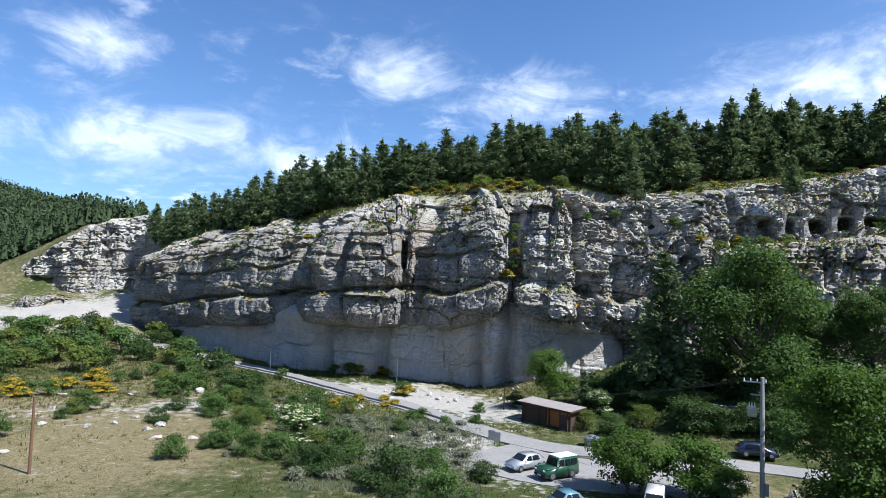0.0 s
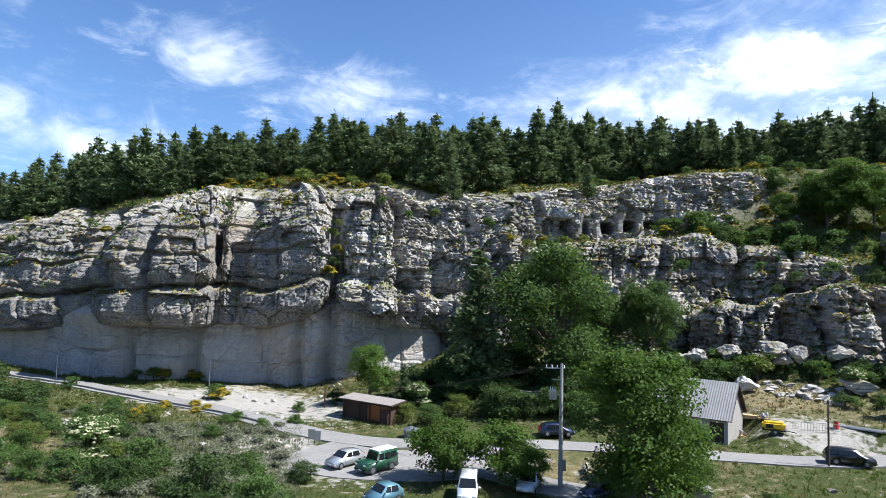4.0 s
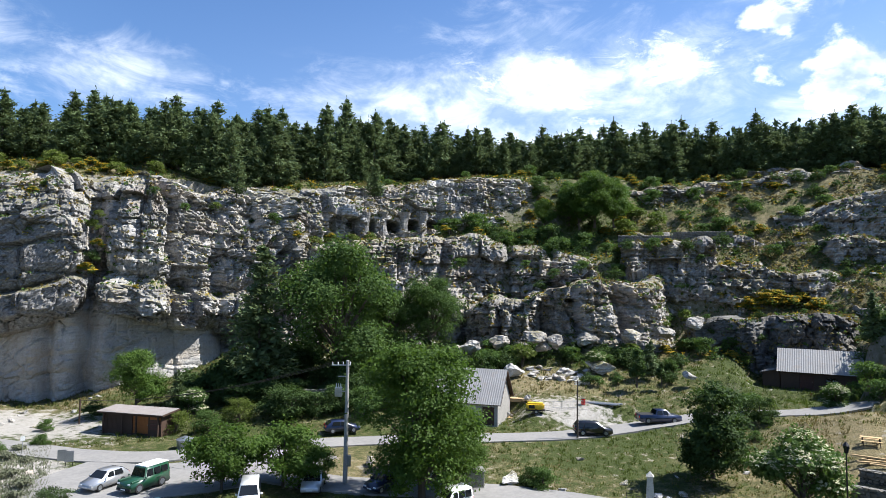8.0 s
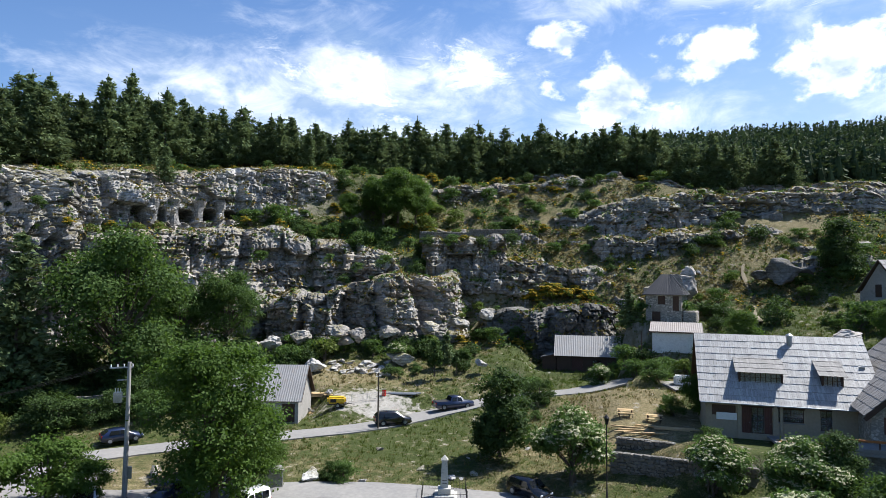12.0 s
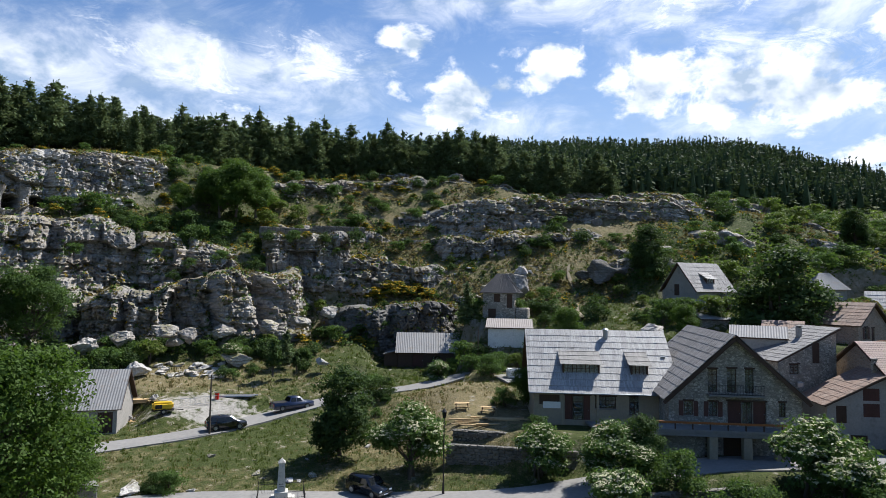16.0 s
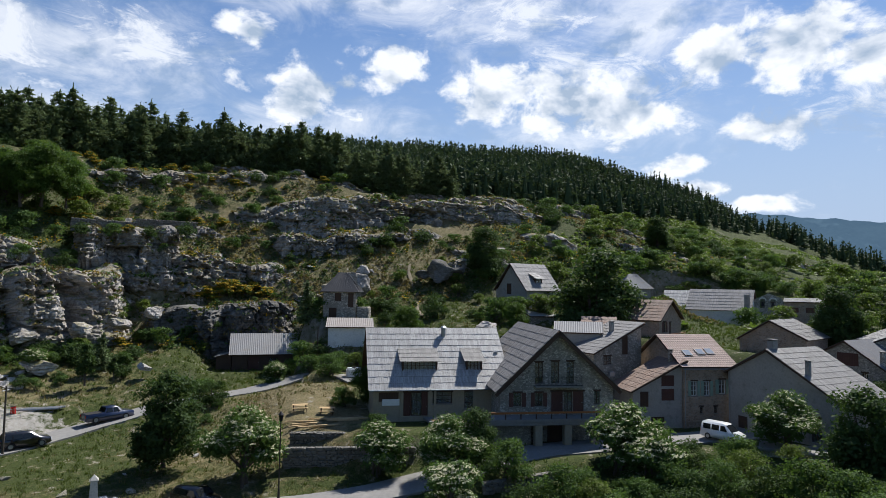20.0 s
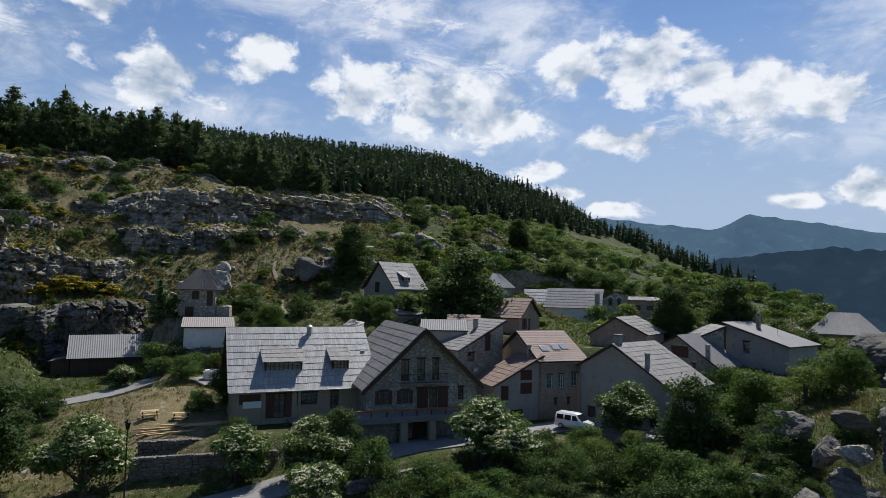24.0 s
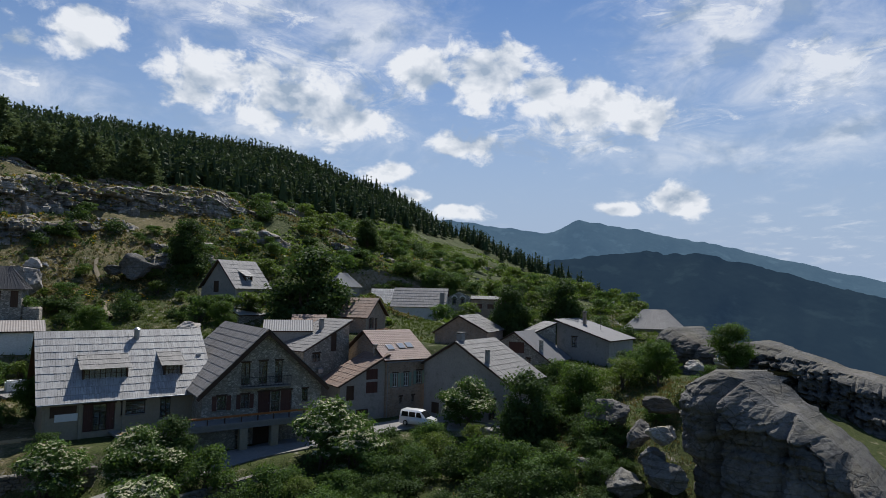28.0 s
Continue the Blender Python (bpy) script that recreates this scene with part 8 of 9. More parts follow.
# its bell wall: two arched openings with bells
P, Q = Vector(at(109.5, 137, 0)), Vector(at(111.6, 137, 0))
bw = thing("bell_wall", pose(P.x, P.y, 0, 0, 0, math.degrees(math.atan2(Q.y - P.y, Q.x - P.x))), "stone bell wall with two arched openings and bells", "bell wall")
Lw = (Q - P).length
holes = [(1.1, 2.0, 15.0, 16.7), (2.9, 3.8, 15.0, 16.7)]
part("wall", wall_panel(Lw, 8.5, [(0, 16.6), (Lw / 2, 17.9), (Lw, 16.9)], holes, 0.8), STONE, bw)
for x0, x1, z0, z1 in holes:
    bm = bmesh.new()
    rod(bm, ((x0 + x1) / 2, 0.4, 15.35), ((x0 + x1) / 2, 0.4, 16.1), 0.36, 14, 0.16)
    bell = part("bell", bm, IRON, bw)
    part("headstock", soft_box(x0 + 0.005, x1 - 0.005, 0.3, 0.5, 16.1, 16.25, 0.01), TIMBER, bell)
    bm = bmesh.new()
    for k in range(9):
        a = math.pi * k / 8
        box(bm, -0.09, 0.09, -0.03, 0.03, -0.12, 0.12, Matrix.Translation(((x0 + x1) / 2 + 0.55 * math.cos(a), -0.03, 16.6 + 0.4 * math.sin(a))) @ Matrix.Rotation(math.pi / 2 - a, 4, "Y"))
    part("arch_stones", bm, WHITE_W, bell)
house("low_annexe", "low brown house beside the chapel", (111.7, 141), (114.6, 141), 7, 9.0, 16.3, 16.9, "lean", BRICKY, BOARD_D, over=0.2, seed=44,
      front=((112.2, 112.7, 14.2, 15.2, "panel", SHUT_R), (113.2, 113.8, 14.2, 15.2, "panel", SHUT_R)))
house("white_shed_house", "small house with a pale board roof behind the rusty roof", (102.6, 146), (104.6, 146), 7, 9.0, 15.0, 18.2, "x", WHITE_W, BOARD, over=0.3, seed=45)
up, W, uf = house("upper_house", "tall plastered house with a board roof above the hamlet", (90.6, 115), (93.4, 121), 8.4, 12.5, 18.1, 22.8, "x", PLASTER, BOARD_D, over=0.5, seed=46,
                  front=((91.3, 91.8, 14.4, 16.6, "door"), (92.2, 92.7, 15.0, 16.4, "window", SHUT_R)), left=((2.5, 3.8, 17.0, 19.0, "panel"), (3.0, 4.2, 13.8, 15.6, "panel")))
dormer(up, 3.0, 4.8, 0.8, 19.1, 20.0, 2.6, 21.2, BOARD_D)
part("balcony_floor", soft_box(0.8, W, -1.3, -0.004, 14.2, 14.35, 0.01), TIMBER, up)
bm = bmesh.new()
for z in (14.5, 15.2):
    rod(bm, (0.8, -1.25, z), (W, -1.25, z), 0.04, 6)
for k in range(22):
    rod(bm, (0.8 + (W - 0.8) * k / 21, -1.25, 14.3), (0.8 + (W - 0.8) * k / 21, -1.25, 15.2), 0.025, 5)
part("balcony_rail", bm, TIMBER, up)
house("pale_annexe", "low annexe with a pale roof below the upper house", (91.0, 108), (93.2, 110), 4, 11.0, 13.4, 14.4, "lean", STONE, SHEET, "sheet", 0.3, seed=47)
house("tower_house", "small square house with a pointed grey roof", (99.2, 130), (101.4, 132), 5.2, 13, 18.6, 21.4, "hip", PLASTER, SHEET, over=0.5, seed=48)
ru, W, uf = house("ruined_house", "small ruined stone house with a dark broken roof", (72.0, 110), (74.9, 109), 6, 11.5, 17.2, 20.4, "hip", STONE, SLATE, over=0.5, seed=49,
                  front=((73.0, 73.6, 15.4, 16.8, "panel"), (74.2, 74.7, 14.4, 16.8, "panel"), (72.5, 73.2, 12.6, 14.2, "panel")))
part("side_wall", soft_box(W + 0.004, W + 2.2, 0.5, 4, 11, 14.4, 0.2), STONE, ru)
ba, W, uf = house("timber_barn", "dark timber barn with a pale sheet metal roof", (64.3, 109), (69.7, 109), 7, 2.5, 6.7, 9.6, "x", TIMBER, SHEET, "sheet", 0.5, seed=50,
                  front=((65.6, 66.6, 4.0, 6.0, "door", SHUT_R), (67.4, 68.2, 4.6, 5.8, "window")))
house("barn_annexe", "small dark lean-to beside the barn", (63.0, 110), (64.25, 109.5), 5, 2.5, (6.0, 6.6), 0, "shed", TIMBER, BOARD_D, over=0.2, seed=51, category="shed")
house("white_shed", "white rendered shed with a rusty corrugated roof", (72.5, 100), (76.4, 100), 5.5, 8.0, 11.6, 12.6, "lean", WHITE_W, RUST_SHEET, "sheet", 0.4, seed=52, category="shed")
sh, W, uf = house("grey_shed", "plastered shed with a pale sheet metal roof", (35.0, 86), (41.0, 83.5), 8, -0.5, 3.3, 7.1, "x", PLASTER, SHEET, "sheet", 0.5, seed=53, category="shed",
                  front=((39.6, 40.7, 0.2, 2.6, "panel"),))
hu, W, uf = house("kiosk_hut", "low hut of stone and red-brown boards with a flat sheet roof", (7.6, 87.6), (11.9, 82.2), 2.2, 0.0, 2.75, 2.95, "lean", TIMBER, RUST_SHEET, "sheet", 0.5, seed=54, category="hut",
                  front=((9.7, 10.9, 0.3, 2.35, "door", ORANGE_W), (7.9, 9.1, 0.5, 2.3, "panel")))
for x in (0.3, W * 0.36, W * 0.6, W - 0.3):
    part("post", soft_box(x - 0.09, x + 0.09, -0.35, -0.17, 0, 2.6, 0.015), TIMBER, hu)
for z in (1.0, 1.4, 1.8, 2.2):
    part("wall_board", soft_box(W - 1.6, W - 0.1, -0.05, -0.003, z - 0.15, z + 0.15, 0.01), ORANGE_W if z > 2 else SHUT_R, hu)

# ---- rocks ----
def boulder_mesh(seed, sx, sy, sz, cuts=14, detail=4, rough=0.13):
    """A block of stone: a ball cut flat by planes, then roughened."""
    rng = np.random.default_rng(seed)
    bm = bmesh.new()
    bmesh.ops.create_icosphere(bm, subdivisions=detail, radius=1.0)
    v = np.array([q.co[:] for q in bm.verts])
    for _ in range(cuts):
        n = rng.normal(size=3)
        n[2] *= 0.7
        n /= np.linalg.norm(n)
        d = rng.uniform(0.42, 0.75)
        over = np.clip(v @ n - d, 0, None)
        v = v - over[:, None] * n * 0.95
    v = v + (rough * fbm(v[:, 0] * 2.5 + seed, v[:, 1] * 2.5, v[:, 2] * 2.5, 5, 0.72))[:, None] * v
    v = v / np.abs(v).max(0) * (sx, sy, sz)
    for q, p in zip(bm.verts, v):
        q.co = p
    me = bpy.data.meshes.new("boulder")
    bm.to_mesh(me)
    bm.free()
    return me


STONES = {k: [boulder_mesh(500 + 7 * j + i, 1, 0.85, 0.75) for i in range(4)] for j, k in enumerate(("grey", "pale", "brown", "dark"))}
for k, m in (("grey", ROCK), ("pale", ROCK_PALE), ("brown", ROCK_BROWN), ("dark", ROCK_GREY)):
    for me in STONES[k]:
        me.materials.append(m)


def rock(kind, b, r, size, z=None, label="grey limestone boulder lying on the slope", tall=1.0, group="boulders", sink=0.35):
    x, y, zz = at(b, r, z)
    ob = new("boulder", rnd.choice(STONES[kind]))
    ob.matrix_basis = pose(x, y, zz + size * tall * (0.5 - sink), rnd.uniform(-14, 14), rnd.uniform(-14, 14), rnd.uniform(0, 360)) @ Matrix.Diagonal((size / 2, size / 2, size / 2 * tall, 1))
    return tagged(ob, label, "rock", group)


# the outcrop beside the hamlet
cliff("outcrop_south", "great bare limestone outcrop with a sloping top",
      [(128.9, 54, -1, 12.0), (129.6, 49, -3, 12.6), (131, 47.2, -4, 12.3), (134, 46, -5, 11.0), (137, 45.2, -5, 9.9), (140, 45, -5, 8.6), (142.6, 44.8, -5, 7.0), (144.6, 44.4, -5, 5.0), (149, 44, -6, 1.0)],
      ROCK_GREY, 91, 0.8, 2.4, 1.3, 0.17, 0.17, 0.5, 0.06, massive=((0, 0.9),), cap=4.2, cap_rise=0.0, crest=0.12, clefts=((131.6, 0.35, 0.9), (136.8, 0.3, 0.6), (141.5, 0.4, 0.7)), partings=((0.62, 0.5), (0.83, 0.6), (0.93, 0.3)))
cliff("outcrop_back", "weathered limestone ledge behind the outcrop",
      [(131.0, 76, 5, 12.0), (132.6, 74, 5, 12.9), (136, 73, 4, 12.6), (139, 72.5, 3, 11.6), (144, 72, 2, 9.8), (149, 71, 1, 8.0)],
      ROCK_GREY, 93, 1.2, 2.4, 1.2, 0.22, 0.22, 0.8, 0.2, crest=0.35)
cliff("outcrop_knoll", "pale rock knoll between the bushes",
      [(125.6, 82, 9, 12.5), (126.8, 80, 9.5, 14.0), (128.4, 79, 9, 12.8), (130.0, 77, 8.5, 12.0), (131.2, 76, 8, 11.0)], ROCK_GREY, 95, 1.0, 2.6, 1.6, 0.26, 0.24, 0.6, 0.3)
for kind, b, r, s, z, tall in (("dark", 124.2, 57, 3.9, 6.6, 1.05), ("dark", 125.0, 49.5, 3.4, 3.0, 1.0), ("dark", 121.6, 45.5, 4.2, 0.6, 1.25), ("dark", 126.6, 52.5, 2.6, 6.4, 1.2), ("grey", 128.3, 50.5, 2.4, 7.2, 1.0),
                               ("dark", 127.4, 50, 2.4, 5.2, 1.1), ("dark", 128.6, 49, 3.4, 4.4, 1.2), ("dark", 126.0, 46.5, 3.6, 1.2, 1.0), ("dark", 121.8, 53, 1.8, 3.8, 0.8), ("dark", 128.4, 56, 3.2, 8.2, 0.8),
                               ("grey", 131.3, 63, 2.4, 11.2, 0.7), ("grey", 133.2, 70, 2.6, 10.9, 0.6), ("dark", 118.4, 50, 2.0, 2.4, 0.8)):
    rock(kind, b, r, s, z, "grey limestone block at the edge of the outcrop", tall, "blocks of the outcrop")
# fallen rocks under the cliffs
for kind, b, r, s, z, tall in (("pale", 42.2, 100, 4.2, 4.6, 0.9), ("grey", 50.0, 103, 4.8, 5.6, 0.65), ("pale", 45.0, 107, 3.2, 8.4, 0.7), ("brown", 44.3, 106.5, 4.4, 9.4, 0.9), ("brown", 46.2, 106.5, 3.6, 9.0, 1.0),
                               ("pale", 38.6, 106, 4.4, 7.6, 0.9), ("brown", 37.2, 106, 3.0, 7.2, 1.0), ("brown", 41.0, 107.5, 4.4, 8.6, 0.8), ("brown", 49.0, 110, 4.0, 9.4, 0.9), ("brown", 52.6, 112, 4.4, 10, 0.8),
                               ("brown", 55.5, 114, 4.0, 10.5, 0.8), ("brown", 58.0, 118, 3.6, 12, 1.1), ("brown", 75.2, 120, 4.6, 17.8, 1.7), ("brown", 75.6, 121, 3.0, 20.6, 1.1), ("brown", 73.9, 121, 4.0, 17.4, 1.0), ("brown", 72.5, 120, 3.4, 16.8, 1.0),
                               ("dark", 82.4, 128, 7.0, 20.5, 0.9), ("dark", 80.9, 129, 4.0, 20, 0.8), ("dark", 84.2, 130, 4.0, 21, 0.8), ("pale", 86.8, 97, 4.6, 11.8, 0.55), ("grey", 88.6, 136, 4.0, 22, 0.8), ("grey", 57.4, 100, 2.6, 5.6, 0.7),
                               ("grey", 35.6, 62, 2.2, -0.4, 0.8), ("grey", 42.2, 62.5, 2.4, -0.6, 0.6), ("grey", 29.5, 66, 1.6, 0, 0.7)):
    rock(kind, b, r, s, z, "weathered limestone boulder at the foot of the rocks", tall, "fallen boulders")
for k in range(46):
    rock(rnd.choice(("grey", "pale")), rnd.uniform(43.8, 49.2), rnd.uniform(99, 104), rnd.uniform(0.7, 2.3), None, "pale broken slab in the rubble slope", rnd.uniform(0.3, 0.7), "rubble")
for b0, b1, r0, r1, k, s0, s1 in ((-35, -14, 66, 104, 30, 0.5, 1.8), (-12, 4, 70, 98, 24, 0.3, 1.0), (-8, 8, 96, 107, 26, 0.4, 1.4), (36, 62, 60, 72, 14, 0.4, 1.2), (56, 96, 112, 160, 22, 0.6, 1.8), (98, 126, 140, 240, 26, 0.8, 2.2)):
    for _ in range(k):
        rock(rnd.choice(("grey", "pale")), rnd.uniform(b0, b1), rnd.uniform(r0, r1), rnd.uniform(s0, s1), None, "small limestone rock showing through the turf", rnd.uniform(0.4, 0.8), "rocks in the turf")


# ---- distant mountains ----
def mountain(name, label, ridge, r, depth, material, seed):
    B = np.linspace(ridge[0][0], ridge[-1][0], 220)
    top = np.interp(B, [p[0] for p in ridge], [p[1] for p in ridge]) * r + 18
    v = np.linspace(0, 1, 40)
    BB, VV = np.meshgrid(B, v, indexing="ij")
    rr = r - depth * (1 - VV) + 0.05 * depth * fbm(BB / 5, VV * 2, seed, 3)
    zz = -420 + (top[:, None] + 420) * VV ** 0.85 + 0.03 * depth * (1 - VV) * fbm(BB / 4, VV * 3, seed + 3, 4)
    zz[:, -1] = top + 5 * fbm(B / 0.8, seed, 0.1, 3)
    x, y = rr * np.sin(np.radians(BB)), rr * np.cos(np.radians(BB))
    n, m = BB.shape
    a, c = np.meshgrid(np.arange(n - 1), np.arange(m - 1), indexing="ij")
    q = np.stack([a * m + c, (a + 1) * m + c, (a + 1) * m + c + 1, a * m + c + 1], -1).reshape(-1, 4)
    return tagged(new(name, np_mesh(name, np.stack([x, y, zz], -1).reshape(-1, 3), q, material, True)), label, "mountain", kind="structure")


def distant(name, base, haze_glow):
    """Wooded slopes far off; the haze of kilometres of air is added as emission."""
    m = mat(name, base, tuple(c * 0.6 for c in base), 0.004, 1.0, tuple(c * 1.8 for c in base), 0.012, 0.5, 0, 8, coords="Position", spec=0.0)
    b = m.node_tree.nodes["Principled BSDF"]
    b.inputs["Emission Color"].default_value, b.inputs["Emission Strength"].default_value = (*haze_glow, 1), 1.0
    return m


# the last colour of each is a blue emission painting the air haze
mountain("backdrop_mountain", "distant mountain with a blunt summit, blue with haze", [(100, 0.10), (106, 0.112), (109.3, 0.1167), (114, 0.105), (118.4, 0.0937), (119.8, 0.103), (121.2, 0.1146), (124.7, 0.1052), (129, 0.09), (134.3, 0.0707), (139, 0.048), (144.6, 0.0229), (155, -0.01), (170, -0.03)],
         3600, 1100, distant("far_slopes_haze_glow", (0.05, 0.07, 0.07), (0.040, 0.076, 0.125)), 3.0)
mountain("backdrop_ridge", "dark wooded ridge across the valley, blue-green with haze", [(108, 0.02), (114, 0.035), (120.2, 0.0533), (124, 0.063), (127.5, 0.0672), (132.1, 0.0626), (138, 0.035), (144.6, 0.0007), (155, -0.05), (170, -0.06)],
         2100, 900, distant("near_slopes_haze_glow", (0.016, 0.024, 0.022), (0.0105, 0.022, 0.044)), 8.0)


# ---- walls ----
def stone_wall(name, label, a, b, z0, z1, thick=0.6, size=0.5, category="wall"):
    """A dry stone wall of separate stones before a backing."""
    P, Q = Vector(at(*a, 0)), Vector(at(*b, 0))
    L = (Q - P).length
    root = thing(name, pose(P.x, P.y, 0, 0, 0, math.degrees(math.atan2(Q.y - P.y, Q.x - P.x))), label, category)
    part("backing", soft_box(0, L, 0.15, thick, z0 - 0.6, z1 - 0.05, 0.03), STONE_D, root)
    shapes = []
    for k in range(6):
        bm = soft_box(-0.5, 0.5, -0.16, 0.16, -0.5, 0.5, 0.14, 1)
        for v in bm.verts:
            v.co += Vector((rnd.uniform(-0.05, 0.05), rnd.uniform(-0.04, 0.04), rnd.uniform(-0.06, 0.06)))
        me = bpy.data.meshes.new("stone")
        bm.to_mesh(me)
        bm.free()
        me.materials.append(WALLSTONE)
        shapes.append(me)
    z, n = z0, 0
    while z < z1 - 0.1 and n < 290:
        h = rnd.uniform(0.45, 1.05) * size * 0.7
        x = rnd.uniform(-0.2, 0)
        while x < L - 0.1 and n < 290:
            w = rnd.uniform(0.45, 1.9) * size
            ob = new("stone", rnd.choice(shapes))
            ob.parent = root
            ob.matrix_basis = pose(x + w / 2, 0.13 + rnd.uniform(-0.05, 0.03), z + h / 2 + rnd.uniform(-0.05, 0.05), 0, rnd.uniform(-8, 8), rnd.uniform(-4, 4)) @ Matrix.Diagonal((w * 0.97, 1, h * rnd.uniform(0.85, 1.15), 1))
            x += w
            n += 1
        z += h
    return root


WALLSTONE = mat("dry_wall_stone", (0.19, 0.172, 0.145), (0.12, 0.11, 0.095), 1.5, 0.95, (0.21, 0.20, 0.175), 3, 0.4, 0.4, 12, random_tint=0.3)
stone_wall("retaining_wall", "dry stone retaining wall below the sandy terrace", (68.9, 63.2), (80.5, 62.6), -0.5, 2.2)
stone_wall("terrace_wall", "low dry stone wall edging the sandy terrace", (69.4, 67.2), (76.2, 66.4), 2.0, 2.75, size=0.42)
stone_wall("roadside_wall", "low stone parapet along the lower road", (87.0, 55.2), (99, 65.0), 0.0, 1.1, size=0.55)
stone_wall("field_wall", "long low dry stone wall along the green terrace", (51.7, 132), (56.3, 134), 28.0, 29.5, size=0.6)
stone_wall("field_wall", "low dry stone wall above the rocky terrace", (56.3, 134.1), (61.0, 135), 28.8, 30.6, size=0.6)
stone_wall("old_garden_wall", "old dry stone wall in the shade of the trees", (20.5, 88), (26, 88), 1.2, 4.0, size=0.7)


# ---- vehicles ----
def vehicle(name, label, nose, tail, paint, profile, width, wheel=0.33, axles=(0.19, 0.80), belt=0.95, glass=(), roof=None, extra=None, z=None):
    """nose, tail: bearing and distance of both ends. profile: (share of the length from the nose, height) along the top, from nose to tail; above the belt the body narrows."""
    P, Q = Vector(at(*nose, 0)), Vector(at(*tail, 0))
    L = (P - Q).length
    mid = (P + Q) / 2
    gz = max(ground_z(mid.x, mid.y), -5) + 0.22 if z is None else z
    root = thing(name, pose(mid.x, mid.y, gz, 0, 0, math.degrees(math.atan2(Q.y - P.y, Q.x - P.x))), label, "car")
    W = width / 2
    X = lambda f: (f - 0.5) * L
    bm = bmesh.new()
    top = max(p[1] for p in profile)
    inset = lambda h: 1.0 if h <= belt else 1 - 0.20 * (h - belt) / (top - belt)
    ring = [(0.0, 0.38)] + list(profile) + [(1.0, 0.38), (0.97, 0.22), (0.03, 0.22)]
    sides = []
    for s in (-1, 1):
        sides.append([bm.verts.new((X(f), s * W * inset(h) * (0.93 if f in (0.0, 1.0) else 1.0), h)) for f, h in ring])
    bm.faces.new(sides[0][::-1])
    bm.faces.new(sides[1])
    for i in range(len(ring)):
        j = (i + 1) % len(ring)
        bm.faces.new((sides[0][i], sides[0][j], sides[1][j], sides[1][i]))
    bmesh.ops.recalc_face_normals(bm, faces=bm.faces[:])
    bmesh.ops.bevel(bm, geom=[e for e in bm.edges], offset=0.05, segments=2, affect="EDGES", clamp_overlap=True)
    body = part("body", bm, paint, root)
    for f in body.data.polygons:
        f.use_smooth = True
    # panes: (start, end, low, high) on both sides; or ("front"/"rear", f0, h0, f1, h1)
    for g in glass:
        if g[0] in ("front", "rear"):
            _, f0, h0, f1, h1 = g
            bm = bmesh.new()
            d = Vector((X(f1) - X(f0), 0, h1 - h0))
            n = Vector((-d.z, 0, d.x)).normalized() * (0.03 if True else 0)
            if n.z < 0:
                n = -n
            vs = [bm.verts.new(Vector((X(f), s * W * inset(h) * 0.88, h)) + n) for f, h, s in ((f0, h0, -1), (f0, h0, 1), (f1, h1, 1), (f1, h1, -1))]
            low = [bm.verts.new(v.co - n * 1.6) for v in vs]
            bm.faces.new(vs)
            for i in range(4):
                bm.faces.new((vs[i], low[i], low[(i + 1) % 4], vs[(i + 1) % 4]))
            part("windscreen" if g[0] == "front" else "rear_window", bm, DARK_GLASS, root)
        else:
            f0, f1, g0, g1, h0, h1 = g
            for s in (-1, 1):
                bm = bmesh.new()
                vs = [bm.verts.new((X(f), s * (W * inset(h) + 0.015), h)) for f, h in ((f0, h0), (f1, h0), (g1, h1), (g0, h1))]
                low = [bm.verts.new((v.co.x, v.co.y - s * 0.05, v.co.z)) for v in vs]
                bm.faces.new(vs if s > 0 else vs[::-1])
                for i in range(4):
                    bm.faces.new((vs[i], low[i], low[(i + 1) % 4], vs[(i + 1) % 4]))
                part("side_window", bm, DARK_GLASS, root)
    for f in axles:
        for s in (-1, 1):
            bm = bmesh.new()
            rod(bm, (X(f), s * (W - 0.20), wheel), (X(f), s * (W + 0.02), wheel), wheel, 20)
            bmesh.ops.bevel(bm, geom=[e for e in bm.edges], offset=0.03, segments=1, affect="EDGES", clamp_overlap=True)
            tyre = part("wheel", bm, RUBBER, root)
            part("rim", rod_bm((X(f), s * (W - 0.1), wheel), (X(f), s * (W + 0.03), wheel), wheel * 0.62, 14), ZINC, tyre)
    hood = profile[0][1]
    for s in (-1, 1):
        part("headlight", soft_box(X(0) - 0.03, X(0) + 0.12, s * W * 0.68 - 0.17, s * W * 0.68 + 0.17, hood - 0.22, hood - 0.05, 0.03), LAMP_W, root)
        part("tail_light", soft_box(X(1) - 0.1, X(1) + 0.03, s * W * 0.78 - 0.09, s * W * 0.78 + 0.09, 0.72, 1.0, 0.02), LAMP_R, root)
        part("mirror", soft_box(X(0.33) - 0.08, X(0.33) + 0.08, s * (W + 0.12) - 0.09, s * (W + 0.12) + 0.09, belt + 0.0, belt + 0.14, 0.03), paint, root)
    part("front_bumper", soft_box(X(0) - 0.06, X(0) + 0.1, -W * 0.93, W * 0.93, 0.34, 0.52, 0.03), RUBBER if roof else paint, root)
    part("rear_bumper", soft_box(X(1) - 0.1, X(1) + 0.06, -W * 0.93, W * 0.93, 0.34, 0.54, 0.03), RUBBER if roof else paint, root)
    part("number_plate", soft_box(X(0) - 0.075, X(0) - 0.06, -0.26, 0.26, 0.38, 0.49, 0.004), WHITE_P, root)
    if roof:
        part("roof_panel", soft_box(X(roof[0]), X(roof[1]), -W * 0.80, W * 0.80, top - 0.02, top + 0.06, 0.03, 2), roof[2], root)
    return root, X, W


